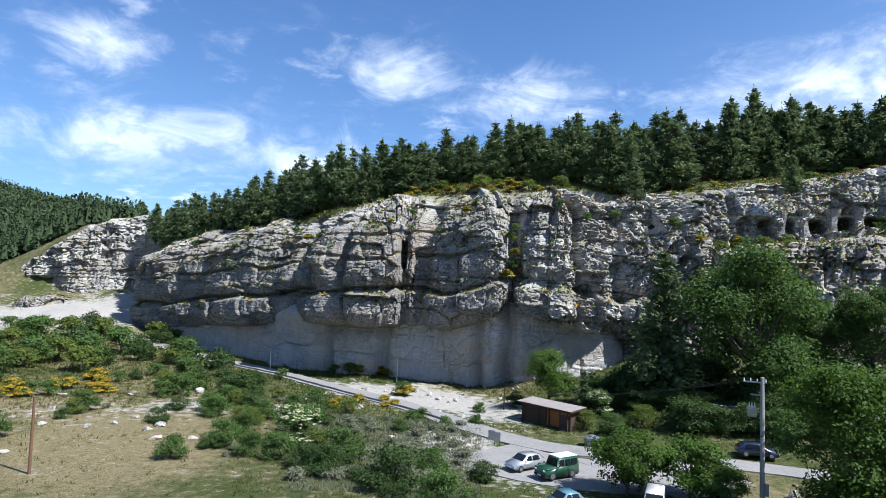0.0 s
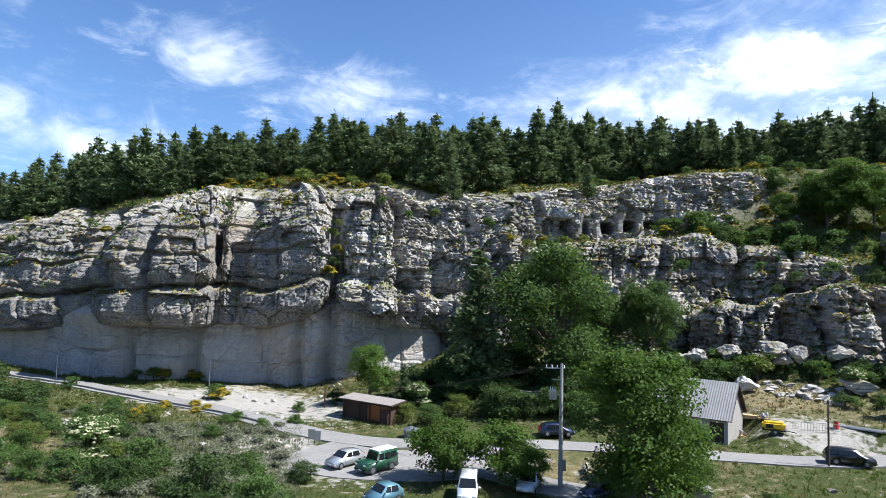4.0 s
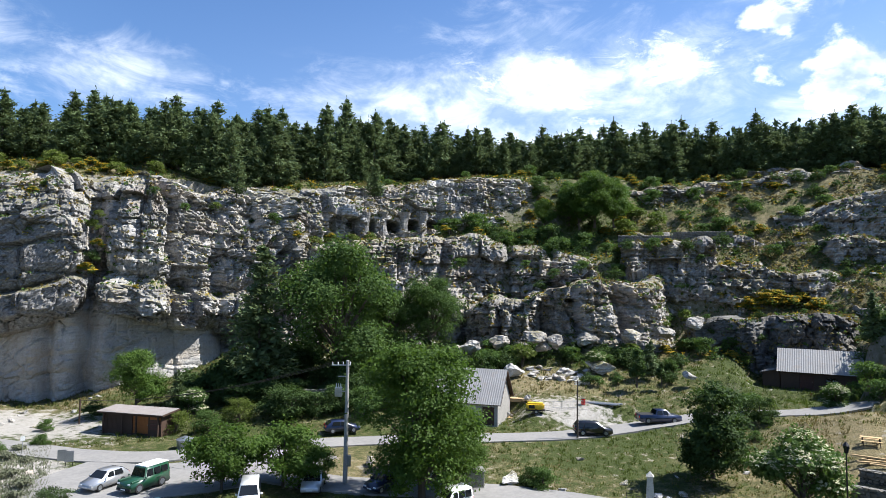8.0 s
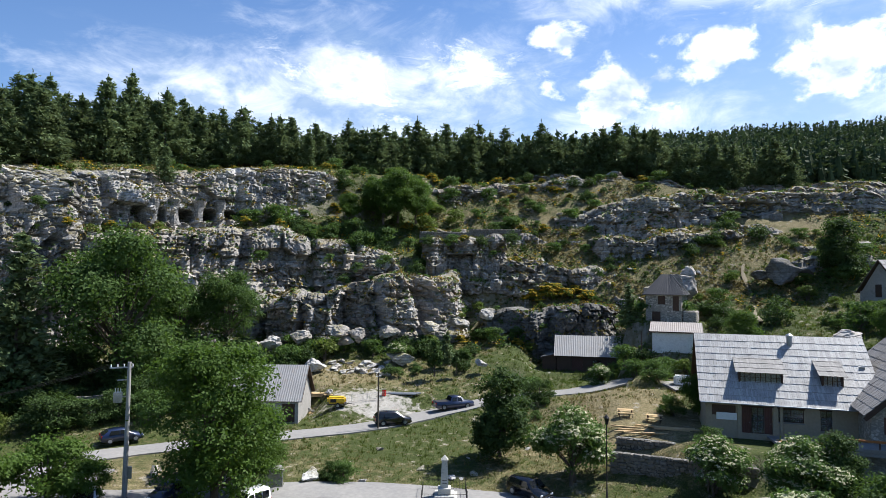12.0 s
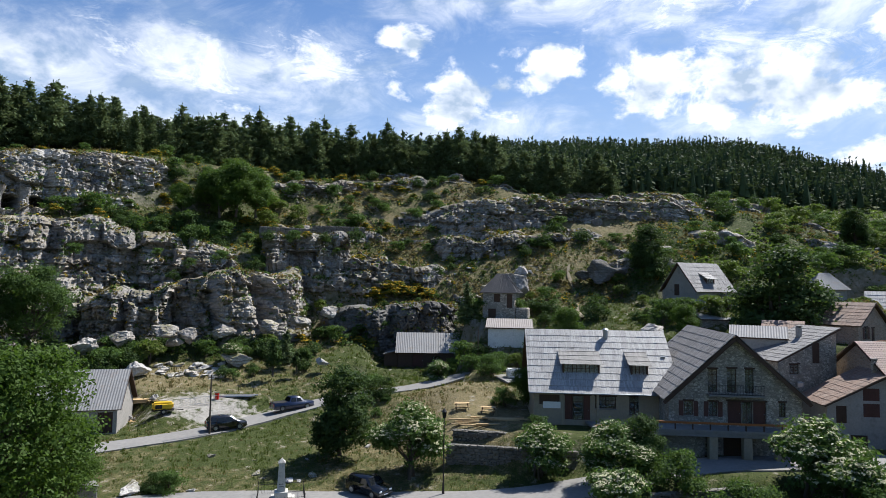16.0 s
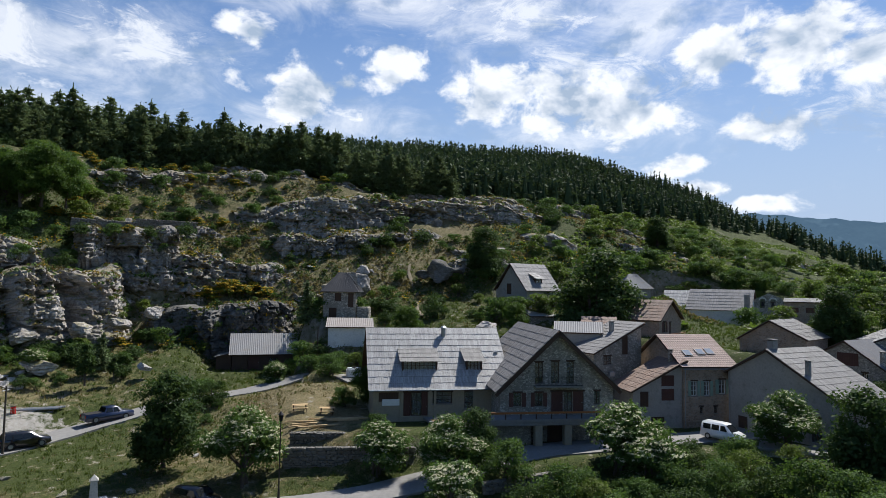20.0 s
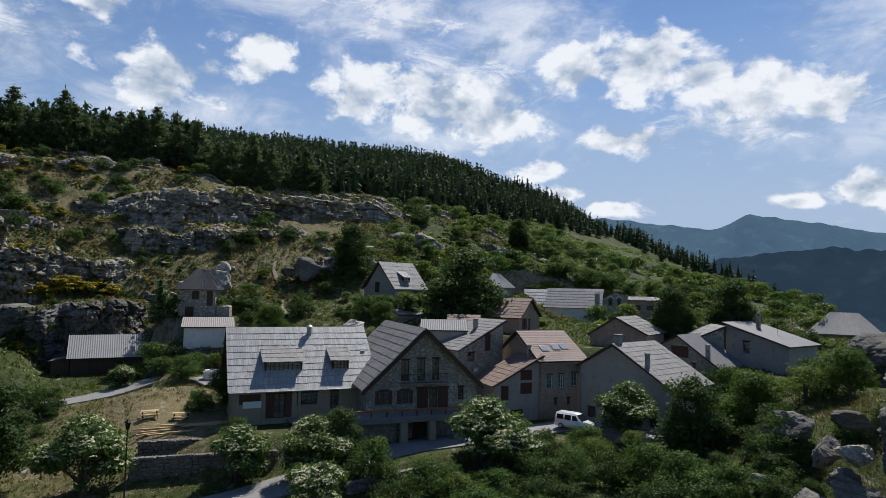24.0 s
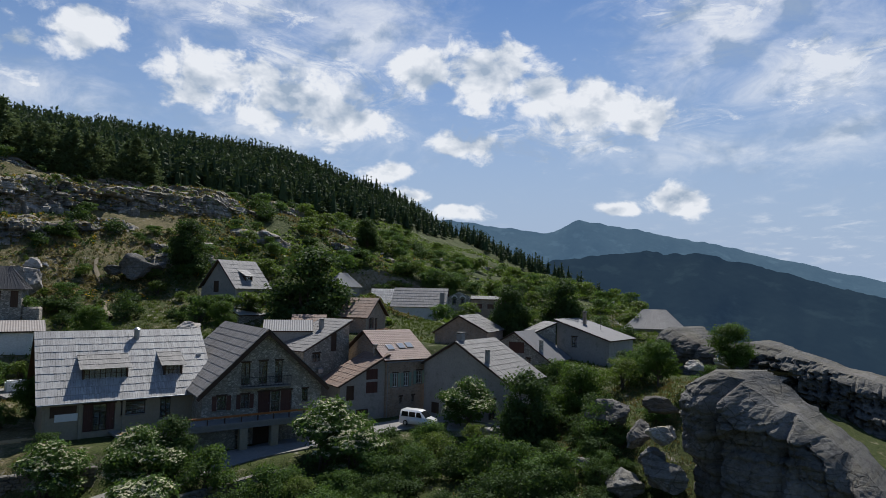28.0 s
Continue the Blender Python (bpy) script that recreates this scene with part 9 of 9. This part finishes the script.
HATCH = [(0.0, 0.72), (0.25, 0.95), (0.42, 1.44), (0.55, 1.50), (0.82, 1.44), (0.97, 1.0), (1.0, 0.9)]
HATCH_G = (("front", 0.255, 0.97, 0.415, 1.42), ("rear", 0.965, 1.03, 0.83, 1.42), (0.34, 0.56, 0.45, 0.56, 0.97, 1.38), (0.58, 0.82, 0.58, 0.78, 0.97, 1.38))
SUV = [(0.0, 0.85), (0.24, 1.08), (0.37, 1.62), (0.5, 1.70), (0.88, 1.66), (0.985, 1.1), (1.0, 0.95)]
SUV_G = (("front", 0.245, 1.1, 0.365, 1.58), ("rear", 0.98, 1.14, 0.89, 1.62), (0.32, 0.55, 0.40, 0.55, 1.10, 1.55), (0.57, 0.75, 0.57, 0.75, 1.10, 1.55), (0.77, 0.92, 0.77, 0.87, 1.10, 1.55))
JEEP = [(0.0, 1.02), (0.30, 1.10), (0.34, 1.12), (0.39, 1.92), (0.45, 1.96), (0.96, 1.96), (1.0, 1.1)]
JEEP_G = (("front", 0.342, 1.16, 0.388, 1.86), ("rear", 0.998, 1.2, 0.965, 1.85), (0.38, 0.55, 0.41, 0.55, 1.2, 1.75), (0.58, 0.74, 0.58, 0.74, 1.2, 1.75), (0.77, 0.93, 0.77, 0.93, 1.25, 1.75))
VAN = [(0.0, 0.8), (0.20, 1.05), (0.36, 1.72), (0.45, 1.82), (0.96, 1.80), (1.0, 1.0)]
VAN_G = (("front", 0.205, 1.08, 0.355, 1.68), ("rear", 0.998, 1.1, 0.965, 1.7), (0.30, 0.48, 0.38, 0.48, 1.08, 1.62), (0.51, 0.70, 0.51, 0.70, 1.08, 1.62), (0.73, 0.92, 0.73, 0.92, 1.08, 1.62))
PICK = [(0.0, 0.95), (0.24, 1.1), (0.34, 1.70), (0.42, 1.76), (0.58, 1.74), (0.63, 1.12), (0.99, 1.10), (1.0, 0.9)]
PICK_G = (("front", 0.245, 1.12, 0.338, 1.66), ("rear", 0.628, 1.15, 0.585, 1.68), (0.30, 0.44, 0.36, 0.44, 1.14, 1.62), (0.46, 0.60, 0.46, 0.57, 1.14, 1.62))
vehicle("hatchback_car", "silver hatchback parked on the pale car park", (6.6, 62.6), (9.2, 65.2), SILVER, HATCH, 1.72, 0.31, glass=HATCH_G)
jp, X, W = vehicle("off_road_car", "dark green boxy off-road car with a white roof", (9.3, 60.6), (12.2, 63.4), GREEN_P, JEEP, 1.79, 0.40, (0.2, 0.78), 1.12, JEEP_G, (0.40, 0.98, WHITE_C))
part("spare_wheel", rod_bm((X(1) + 0.05, 0, 1.2), (X(1) + 0.28, 0, 1.2), 0.36, 18), RUBBER, jp)
for s in (-1, 1):
    part("wing", soft_box(X(0.02), X(0.33), s * 0.78 - 0.1, s * 0.78 + 0.1, 0.95, 1.12, 0.03), GREEN_P, jp)
vehicle("small_car", "pale blue small car parked below the bank", (10.1, 52.0), (12.8, 53.8), BLUE_C, HATCH, 1.7, 0.30, glass=HATCH_G)
vehicle("estate_car", "navy blue estate car in the shade of the trees", (28.4, 79.6), (25.4, 78.8), NAVY_P, HATCH, 1.75, 0.32, glass=HATCH_G)
vehicle("suv_car", "black car parked beside the lane", (51.0, 81.6), (47.8, 80.6), BLACK_P, SUV, 1.85, 0.36, glass=SUV_G)
pu, X, W = vehicle("pickup_truck", "dark pickup truck parked beside the lane", (56.6, 88.8), (53.2, 86.6), NAVY_P, PICK, 1.85, 0.39, (0.18, 0.80), 1.12, PICK_G)
part("load_bed", soft_box(X(0.65), X(0.98), -W * 0.8, W * 0.8, 1.105, 1.13, 0.01), RUBBER, pu)
vehicle("black_car", "black car parked under the maple", (63.4, 56.6), (60.4, 59.6), BLACK_P, SUV, 1.88, 0.37, glass=SUV_G)
vehicle("white_van", "white delivery van in front of the grey house", (108.6, 73.4), (105.6, 75.4), WHITE_C, VAN, 1.75, 0.32, glass=VAN_G)
vehicle("parked_van", "white van half hidden under the trees", (19.0, 52.8), (19.2, 57.2), WHITE_C, VAN, 1.75, 0.32, glass=VAN_G)
vehicle("grey_car", "grey car parked beside the pole", (24.2, 56.6), (24.9, 60.6), SILVER, HATCH, 1.72, 0.31, glass=HATCH_G)
vehicle("roadside_van", "white van parked on the lower road", (35.6, 53.6), (38.4, 55.6), WHITE_C, VAN, 1.75, 0.32, glass=VAN_G)
vehicle("blue_car", "dark blue car under the ash tree", (29.5, 57.2), (31.8, 59.8), NAVY_P, HATCH, 1.7, 0.31, glass=HATCH_G)


# ---- poles and wires ----
def pole(name, label, b, r, z0, z1, r0, r1, material):
    x, y, _ = at(b, r, 0)
    root = thing(name, pose(x, y, 0), label, "pole")
    part("shaft", rod_bm((0, 0, z0 - 0.5), (0, 0, z1), r0, 10, r1), material, root)
    return root


cp = pole("power_pole", "grey concrete power pole with a transformer", 27.3, 60, -0.3, 11.25, 0.24, 0.15, POLE_C)
cp.matrix_basis = cp.matrix_basis @ Matrix.Rotation(radians(-27), 4, "Z")
part("cross_arm", soft_box(-1.5, 0.3, -0.06, 0.06, 10.75, 10.87, 0.01), ZINC, cp)
for x in (-1.4, -0.9, -0.4, 0.25):
    part("insulator", rod_bm((x, 0, 10.87), (x, 0, 11.12), 0.06, 8, 0.04), WHITE_P, cp)
tf = part("transformer", soft_box(-1.15, -0.45, -0.3, 0.3, 7.9, 8.75, 0.05, 2), ZINC, cp)
for x in (-1.05, -0.9, -0.75, -0.6):
    part("fin", soft_box(x - 0.02, x + 0.02, -0.38, -0.302, 8.0, 8.6, 0.005), ZINC, tf)
for x in (-1.0, -0.8, -0.6):
    part("bushing", rod_bm((x, 0, 8.75), (x, 0, 9.1), 0.05, 8, 0.03), WHITE_P, tf)
part("bracket", soft_box(-0.5, 0.0, -0.05, 0.05, 8.3, 8.4, 0.01), ZINC, cp)
part("switch_arm", soft_box(-0.9, 0.0, -0.05, 0.05, 9.7, 9.8, 0.01), ZINC, cp)
part("meter_box", soft_box(0.16, 0.5, -0.15, 0.15, 1.4, 2.4, 0.02), ZINC, cp)


def wire(name, label, p, q, sag, radius=0.016):
    p, q = Vector(p), Vector(q)
    pts = [p.lerp(q, t / 16) - Vector((0, 0, sag * 4 * (t / 16) * (1 - t / 16))) for t in range(17)]
    v, f = tube([tuple(k) for k in pts], [radius] * 17, 5)
    return tagged(new(name, np_mesh(name, v, f, IRON)), label, "cable", "power lines")


base = Vector(at(27.3, 60, 0))
for k, off in enumerate((-1.4, -0.9, -0.4)):
    p = base + Vector((off * math.cos(radians(27)), -off * math.sin(radians(27)), 11.1))
    wire("power_line", "thin dark power cable over the car park", p, at(5.9 + 0.1 * k, 93, 3.3), 1.1)
hp = pole("cable_post", "short post behind the hut carrying the cables", 5.95, 93, 0, 3.5, 0.12, 0.09, TIMBER)
wp = pole("wooden_pole", "slender brown wooden pole beside the lane", 48.1, 79.2, 0, 7.1, 0.12, 0.08, BARK)
part("cross_arm", soft_box(-0.5, 0.5, -0.04, 0.04, 6.6, 6.7, 0.01), ZINC, wp)
pole("wooden_pole", "rusty brown wooden pole on the dry meadow", -32.8, 64, 0.9, 7.5, 0.15, 0.10, mat("weathered_pole", (0.16, 0.085, 0.05), (0.11, 0.06, 0.04), 2.0))
for b, r, h in ((-15.2, 119, 5.0), (-3.9, 107, 5.6), (-21.9, 142, 5.0)):
    pole("thin_post", "thin grey post beside the cliff lane", b, r, 0.4, 0.6 + h, 0.07, 0.05, ZINC)
pole("thin_post", "dark post between the barn and the white shed", 71.6, 98, 6.0, 11.6, 0.1, 0.08, TIMBER)
lp = pole("street_lamp", "black iron street lamp beside the lower road", 68.6, 57.4, -1.0, 6.0, 0.07, 0.05, IRON)
ln = part("lantern", rod_bm((0, 0, 6.0), (0, 0, 6.55), 0.14, 6, 0.24), DARK_GLASS, lp)
part("lantern_cap", rod_bm((0, 0, 6.55), (0, 0, 6.85), 0.28, 6, 0.03), IRON, ln)
part("base", rod_bm((0, 0, -1.0), (0, 0, 0.2), 0.14, 8, 0.09), IRON, lp)

# ---- the memorial ----
mx, my, mz = at(54.2, 57.4)
mo = thing("memorial", pose(mx, my, mz, 0, 0, -54), "pale stone obelisk memorial on steps", "memorial")
for k, (w, z0, z1) in enumerate(((2.4, -0.2, 0.22), (1.8, 0.222, 0.44), (1.15, 0.442, 1.0))):
    part("step" if k < 2 else "plinth", soft_box(-w / 2, w / 2, -w / 2, w / 2, z0, z1, 0.03), STONE_M, mo)
bm = bmesh.new()
bmesh.ops.create_cone(bm, cap_ends=True, segments=4, radius1=0.52, radius2=0.33, depth=2.5, matrix=Matrix.Translation((0, 0, 2.25)) @ Matrix.Rotation(math.pi / 4, 4, "Z"))
part("obelisk", bm, STONE_M, mo)
bm = bmesh.new()
bmesh.ops.create_cone(bm, cap_ends=True, segments=4, radius1=0.40, radius2=0.02, depth=0.35, matrix=Matrix.Translation((0, 0, 3.68)) @ Matrix.Rotation(math.pi / 4, 4, "Z"))
part("cap", bm, STONE_M, mo)
part("band", soft_box(-0.33, 0.33, -0.33, 0.33, 3.38, 3.48, 0.02), STONE_M, mo)
bm = bmesh.new()
for k in range(5):
    box(bm, -0.2, 0.2, -0.352 + 0.018 * k, -0.34 + 0.018 * k, 1.4 + 0.22 * k, 1.46 + 0.22 * k)
part("inscription", bm, IRON, mo)
fe = thing("iron_fence", pose(mx, my, mz, 0, 0, -54), "low black iron fence round the memorial", "fence")
for a, b in (((-2, -2), (2, -2)), ((2, -2), (2, 2)), ((2, 2), (-2, 2)), ((-2, 2), (-2, -2))):
    for z in (0.2, 1.0):
        part("rail", rod_bm((*a, z), (*b, z), 0.02, 6), IRON, fe)
    for k in range(14):
        x, y = a[0] + (b[0] - a[0]) * k / 14, a[1] + (b[1] - a[1]) * k / 14
        part("bar", rod_bm((x, y, -0.2), (x, y, 1.15 if k else 1.3), 0.014 if k else 0.03, 5, 0.004 if k else 0.03), IRON, fe)

# ---- yard of the building site ----
x, y, z = at(44.4, 86.8)
co = thing("air_compressor", pose(x, y, z, 0, 0, -45), "yellow towable air compressor on the gravel", "machine")
bm = soft_box(-1.3, 1.2, -0.7, 0.7, 0.55, 1.45, 0.22, 3)
part("hood", bm, YELLOW_P, co)
part("chassis", soft_box(-1.3, 1.3, -0.6, 0.6, 0.4, 0.56, 0.03), IRON, co)
for s in (-1, 1):
    w = part("wheel", rod_bm((0.1, s * 0.6, 0.33), (0.1, s * 0.82, 0.33), 0.33, 16), RUBBER, co)
    part("rim", rod_bm((0.1, s * 0.7, 0.33), (0.1, s * 0.83, 0.33), 0.18, 12), ZINC, w)
part("drawbar", rod_bm((1.2, 0, 0.5), (2.4, 0, 0.35), 0.05, 8), IRON, co)
part("grille", soft_box(-0.9, -0.1, -0.715, -0.69, 0.75, 1.2, 0.005), IRON, co)
fence = None
for k in range(3):
    x, y, z = at(46.4 + 1.0 * k, 88.6 + 0.5 * k)
    cb = thing("crowd_barrier", pose(x, y, z, 0, 0, -52 + 6 * k), "galvanised steel crowd barrier on the gravel", "barrier", "crowd barriers")
    bm = bmesh.new()
    for a, b in (((-1.1, 0, 0.15), (-1.1, 0, 1.1)), ((1.1, 0, 0.15), (1.1, 0, 1.1)), ((-1.1, 0, 1.1), (1.1, 0, 1.1)), ((-1.1, 0, 0.25), (1.1, 0, 0.25))):
        rod(bm, a, b, 0.022, 6)
    part("frame", bm, ZINC, cb)
    for i in range(1, 14):
        part("bar", rod_bm((-1.1 + 2.2 * i / 14, 0, 0.25), (-1.1 + 2.2 * i / 14, 0, 1.1), 0.009, 4), ZINC, cb)
    for s in (-1, 1):
        part("foot", rod_bm((s * 1.1, -0.3, 0.03), (s * 1.1, 0.3, 0.03), 0.02, 6), ZINC, cb)
x, y, z = at(42.6, 92)
st = thing("timber_stack", pose(x, y, z, 0, 0, -40), "stack of fresh sawn boards beside the shed", "timber stack")
for k in range(12):
    part("board", soft_box(-1.9 + rnd.uniform(-0.2, 0.2), 1.9 + rnd.uniform(-0.2, 0.2), -0.6 + 0.3 * (k % 4), -0.33 + 0.3 * (k % 4), 0.1 + 0.16 * (k // 4), 0.24 + 0.16 * (k // 4), 0.01), FRESH_W, st)
for k, (b, r) in enumerate(((43.6, 91), (42.0, 89.5))):
    x, y, z = at(b, r)
    pt = thing("pallet", pose(x, y, z, 0, 0, -30 - 20 * k), "wooden pallet loaded with pale stones", "pallet", "pallets")
    for i in range(5):
        part("slat", soft_box(-0.6, 0.6, -0.5 + 0.22 * i, -0.36 + 0.22 * i, 0.12, 0.145, 0.004), FRESH_W, pt)
    for i in range(3):
        part("bearer", soft_box(-0.6 + 0.5 * i, -0.48 + 0.5 * i, -0.5, 0.5, 0.0, 0.118, 0.004), FRESH_W, pt)
    for i in range(7):
        rk = new("boulder", rnd.choice(STONES["pale"]))
        rk.matrix_basis = Matrix.Translation((x, y, z)) @ pose(rnd.uniform(-0.4, 0.4), rnd.uniform(-0.35, 0.35), 0.36 + 0.28 * (i // 4), 20, 30, rnd.uniform(0, 360)) @ Matrix.Diagonal((0.3, 0.3, 0.28, 1))
        tagged(rk, "pale building stone on a pallet", "rock", "building stones")
x, y, z = at(50.2, 92)
pp = thing("pipe_stack", pose(x, y, z, 0, 0, -60), "grey drain pipes lying on the gravel", "pipes")
for k in range(5):
    part("pipe", rod_bm((-2.2 + 0.2 * k, -0.5 + 0.26 * k, 0.13), (2.2 + 0.15 * k, -0.5 + 0.26 * k, 0.13), 0.12, 12), CONCRETE if k % 2 else ZINC, pp)
x, y, z = at(48.6, 91)
rb = thing("tar_barrel", pose(x, y, z), "small red drum on the gravel", "barrel")
part("drum", rod_bm((0, 0, 0), (0, 0, 0.85), 0.3, 16), LAMP_R, rb)
part("lid", rod_bm((0, 0, 0.85), (0, 0, 0.88), 0.31, 16), IRON, rb)

# ---- terrace with tables ----
def picnic_table(b, r, turn):
    x, y, z = at(b, r)
    t = thing("picnic_table", pose(x, y, z, 0, 0, turn), "weathered wooden picnic table with two benches", "table", "picnic tables")
    for k in range(5):
        part("top_board", soft_box(-0.9, 0.9, -0.36 + 0.15 * k, -0.23 + 0.15 * k, 0.72, 0.76, 0.006), FRESH_W, t)
    for s in (-1, 1):
        for k in range(2):
            part("bench_board", soft_box(-0.9, 0.9, s * 0.68 - 0.14 + 0.15 * k, s * 0.68 - 0.01 + 0.15 * k, 0.42, 0.46, 0.006), FRESH_W, t)
        for e in (-0.7, 0.7):
            part("leg", rod_bm((e, s * 0.62, -0.05), (e, s * 0.2, 0.72), 0.045, 6), TIMBER, t)
    for e in (-0.7, 0.7):
        part("cross_beam", soft_box(e - 0.03, e + 0.03, -0.8, 0.8, 0.36, 0.42, 0.005), TIMBER, t)


picnic_table(70.2, 75, -65)
picnic_table(72.6, 74, -80)
x, y, z = at(72.8, 70.2)
for k in range(11):
    bx, by, bz = at(70.3 + 0.47 * k + rnd.uniform(-0.2, 0.2), 69.3 + rnd.uniform(0, 2.6))
    wb = part("timber_beam", soft_box(-rnd.uniform(1.4, 2.2), rnd.uniform(1.4, 2.2), -0.1, 0.1, 0, 0.14, 0.01), FRESH_W, None, "", pose(bx, by, bz + 0.02, 0, 0, rnd.uniform(-85, -50)))
    tagged(wb, "pale sawn timber beam lying on the terrace", "timber", "beams on the terrace")

# ---- car park furniture ----
for b, r, w in ((4.9, 74, 0.8), (5.4, 73.2, 0.8)):
    x, y, z = at(b, r)
    sg = thing("notice_sign", pose(x, y, z, 0, 0, -20), "grey notice board on two posts beside the car park", "sign", "notice signs")
    part("panel", soft_box(-w / 2, w / 2, -0.03, 0.03, 0.4, 1.5, 0.01), ZINC, sg)
    for s in (-1, 1):
        part("post", rod_bm((s * w * 0.4, 0.05, -0.2), (s * w * 0.4, 0.05, 1.5), 0.03, 8), IRON, sg)
x, y, z = at(2.3, 80)
sp = thing("road_sign", pose(x, y, z), "small road sign on a thin post", "sign")
part("post", rod_bm((0, 0, -0.2), (0, 0, 2.0), 0.03, 8), ZINC, sp)
part("plate", soft_box(-0.2, 0.2, -0.045, -0.03, 1.5, 2.0, 0.005), WHITE_P, sp)
x, y, z = at(13.8, 76.2)
wt = thing("water_tank", pose(x, y, z), "grey round water tank with a conical lid", "tank")
part("tub", rod_bm((0, 0, 0), (0, 0, 1.0), 0.85, 24, 0.95), ZINC, wt)
part("lid", rod_bm((0, 0, 1.0), (0, 0, 1.35), 1.02, 24, 0.15), ZINC, wt)
x, y, z = at(74.9, 91)
ib = thing("storage_tank", pose(x, y, z, 0, 0, -70), "white plastic storage tank on the meadow", "tank")
part("tub", soft_box(-1.1, 1.1, -0.7, 0.7, 0.1, 1.5, 0.2, 3), WHITE_P, ib)
part("lid", rod_bm((0, 0, 1.5), (0, 0, 1.6), 0.3, 14), IRON, ib)
# concrete block wall end by the road
x, y, z = at(38.8, 61)
cbk = thing("concrete_block", pose(x, y, z, 0, 0, -30), "old concrete abutment on the bank", "abutment")
part("block", soft_box(-1.0, 1.0, -0.8, 0.8, -0.6, 1.6, 0.06), CONCRETE, cbk)
part("coping", soft_box(-1.1, 1.1, -0.9, 0.9, 1.603, 1.75, 0.03), CONCRETE, cbk)
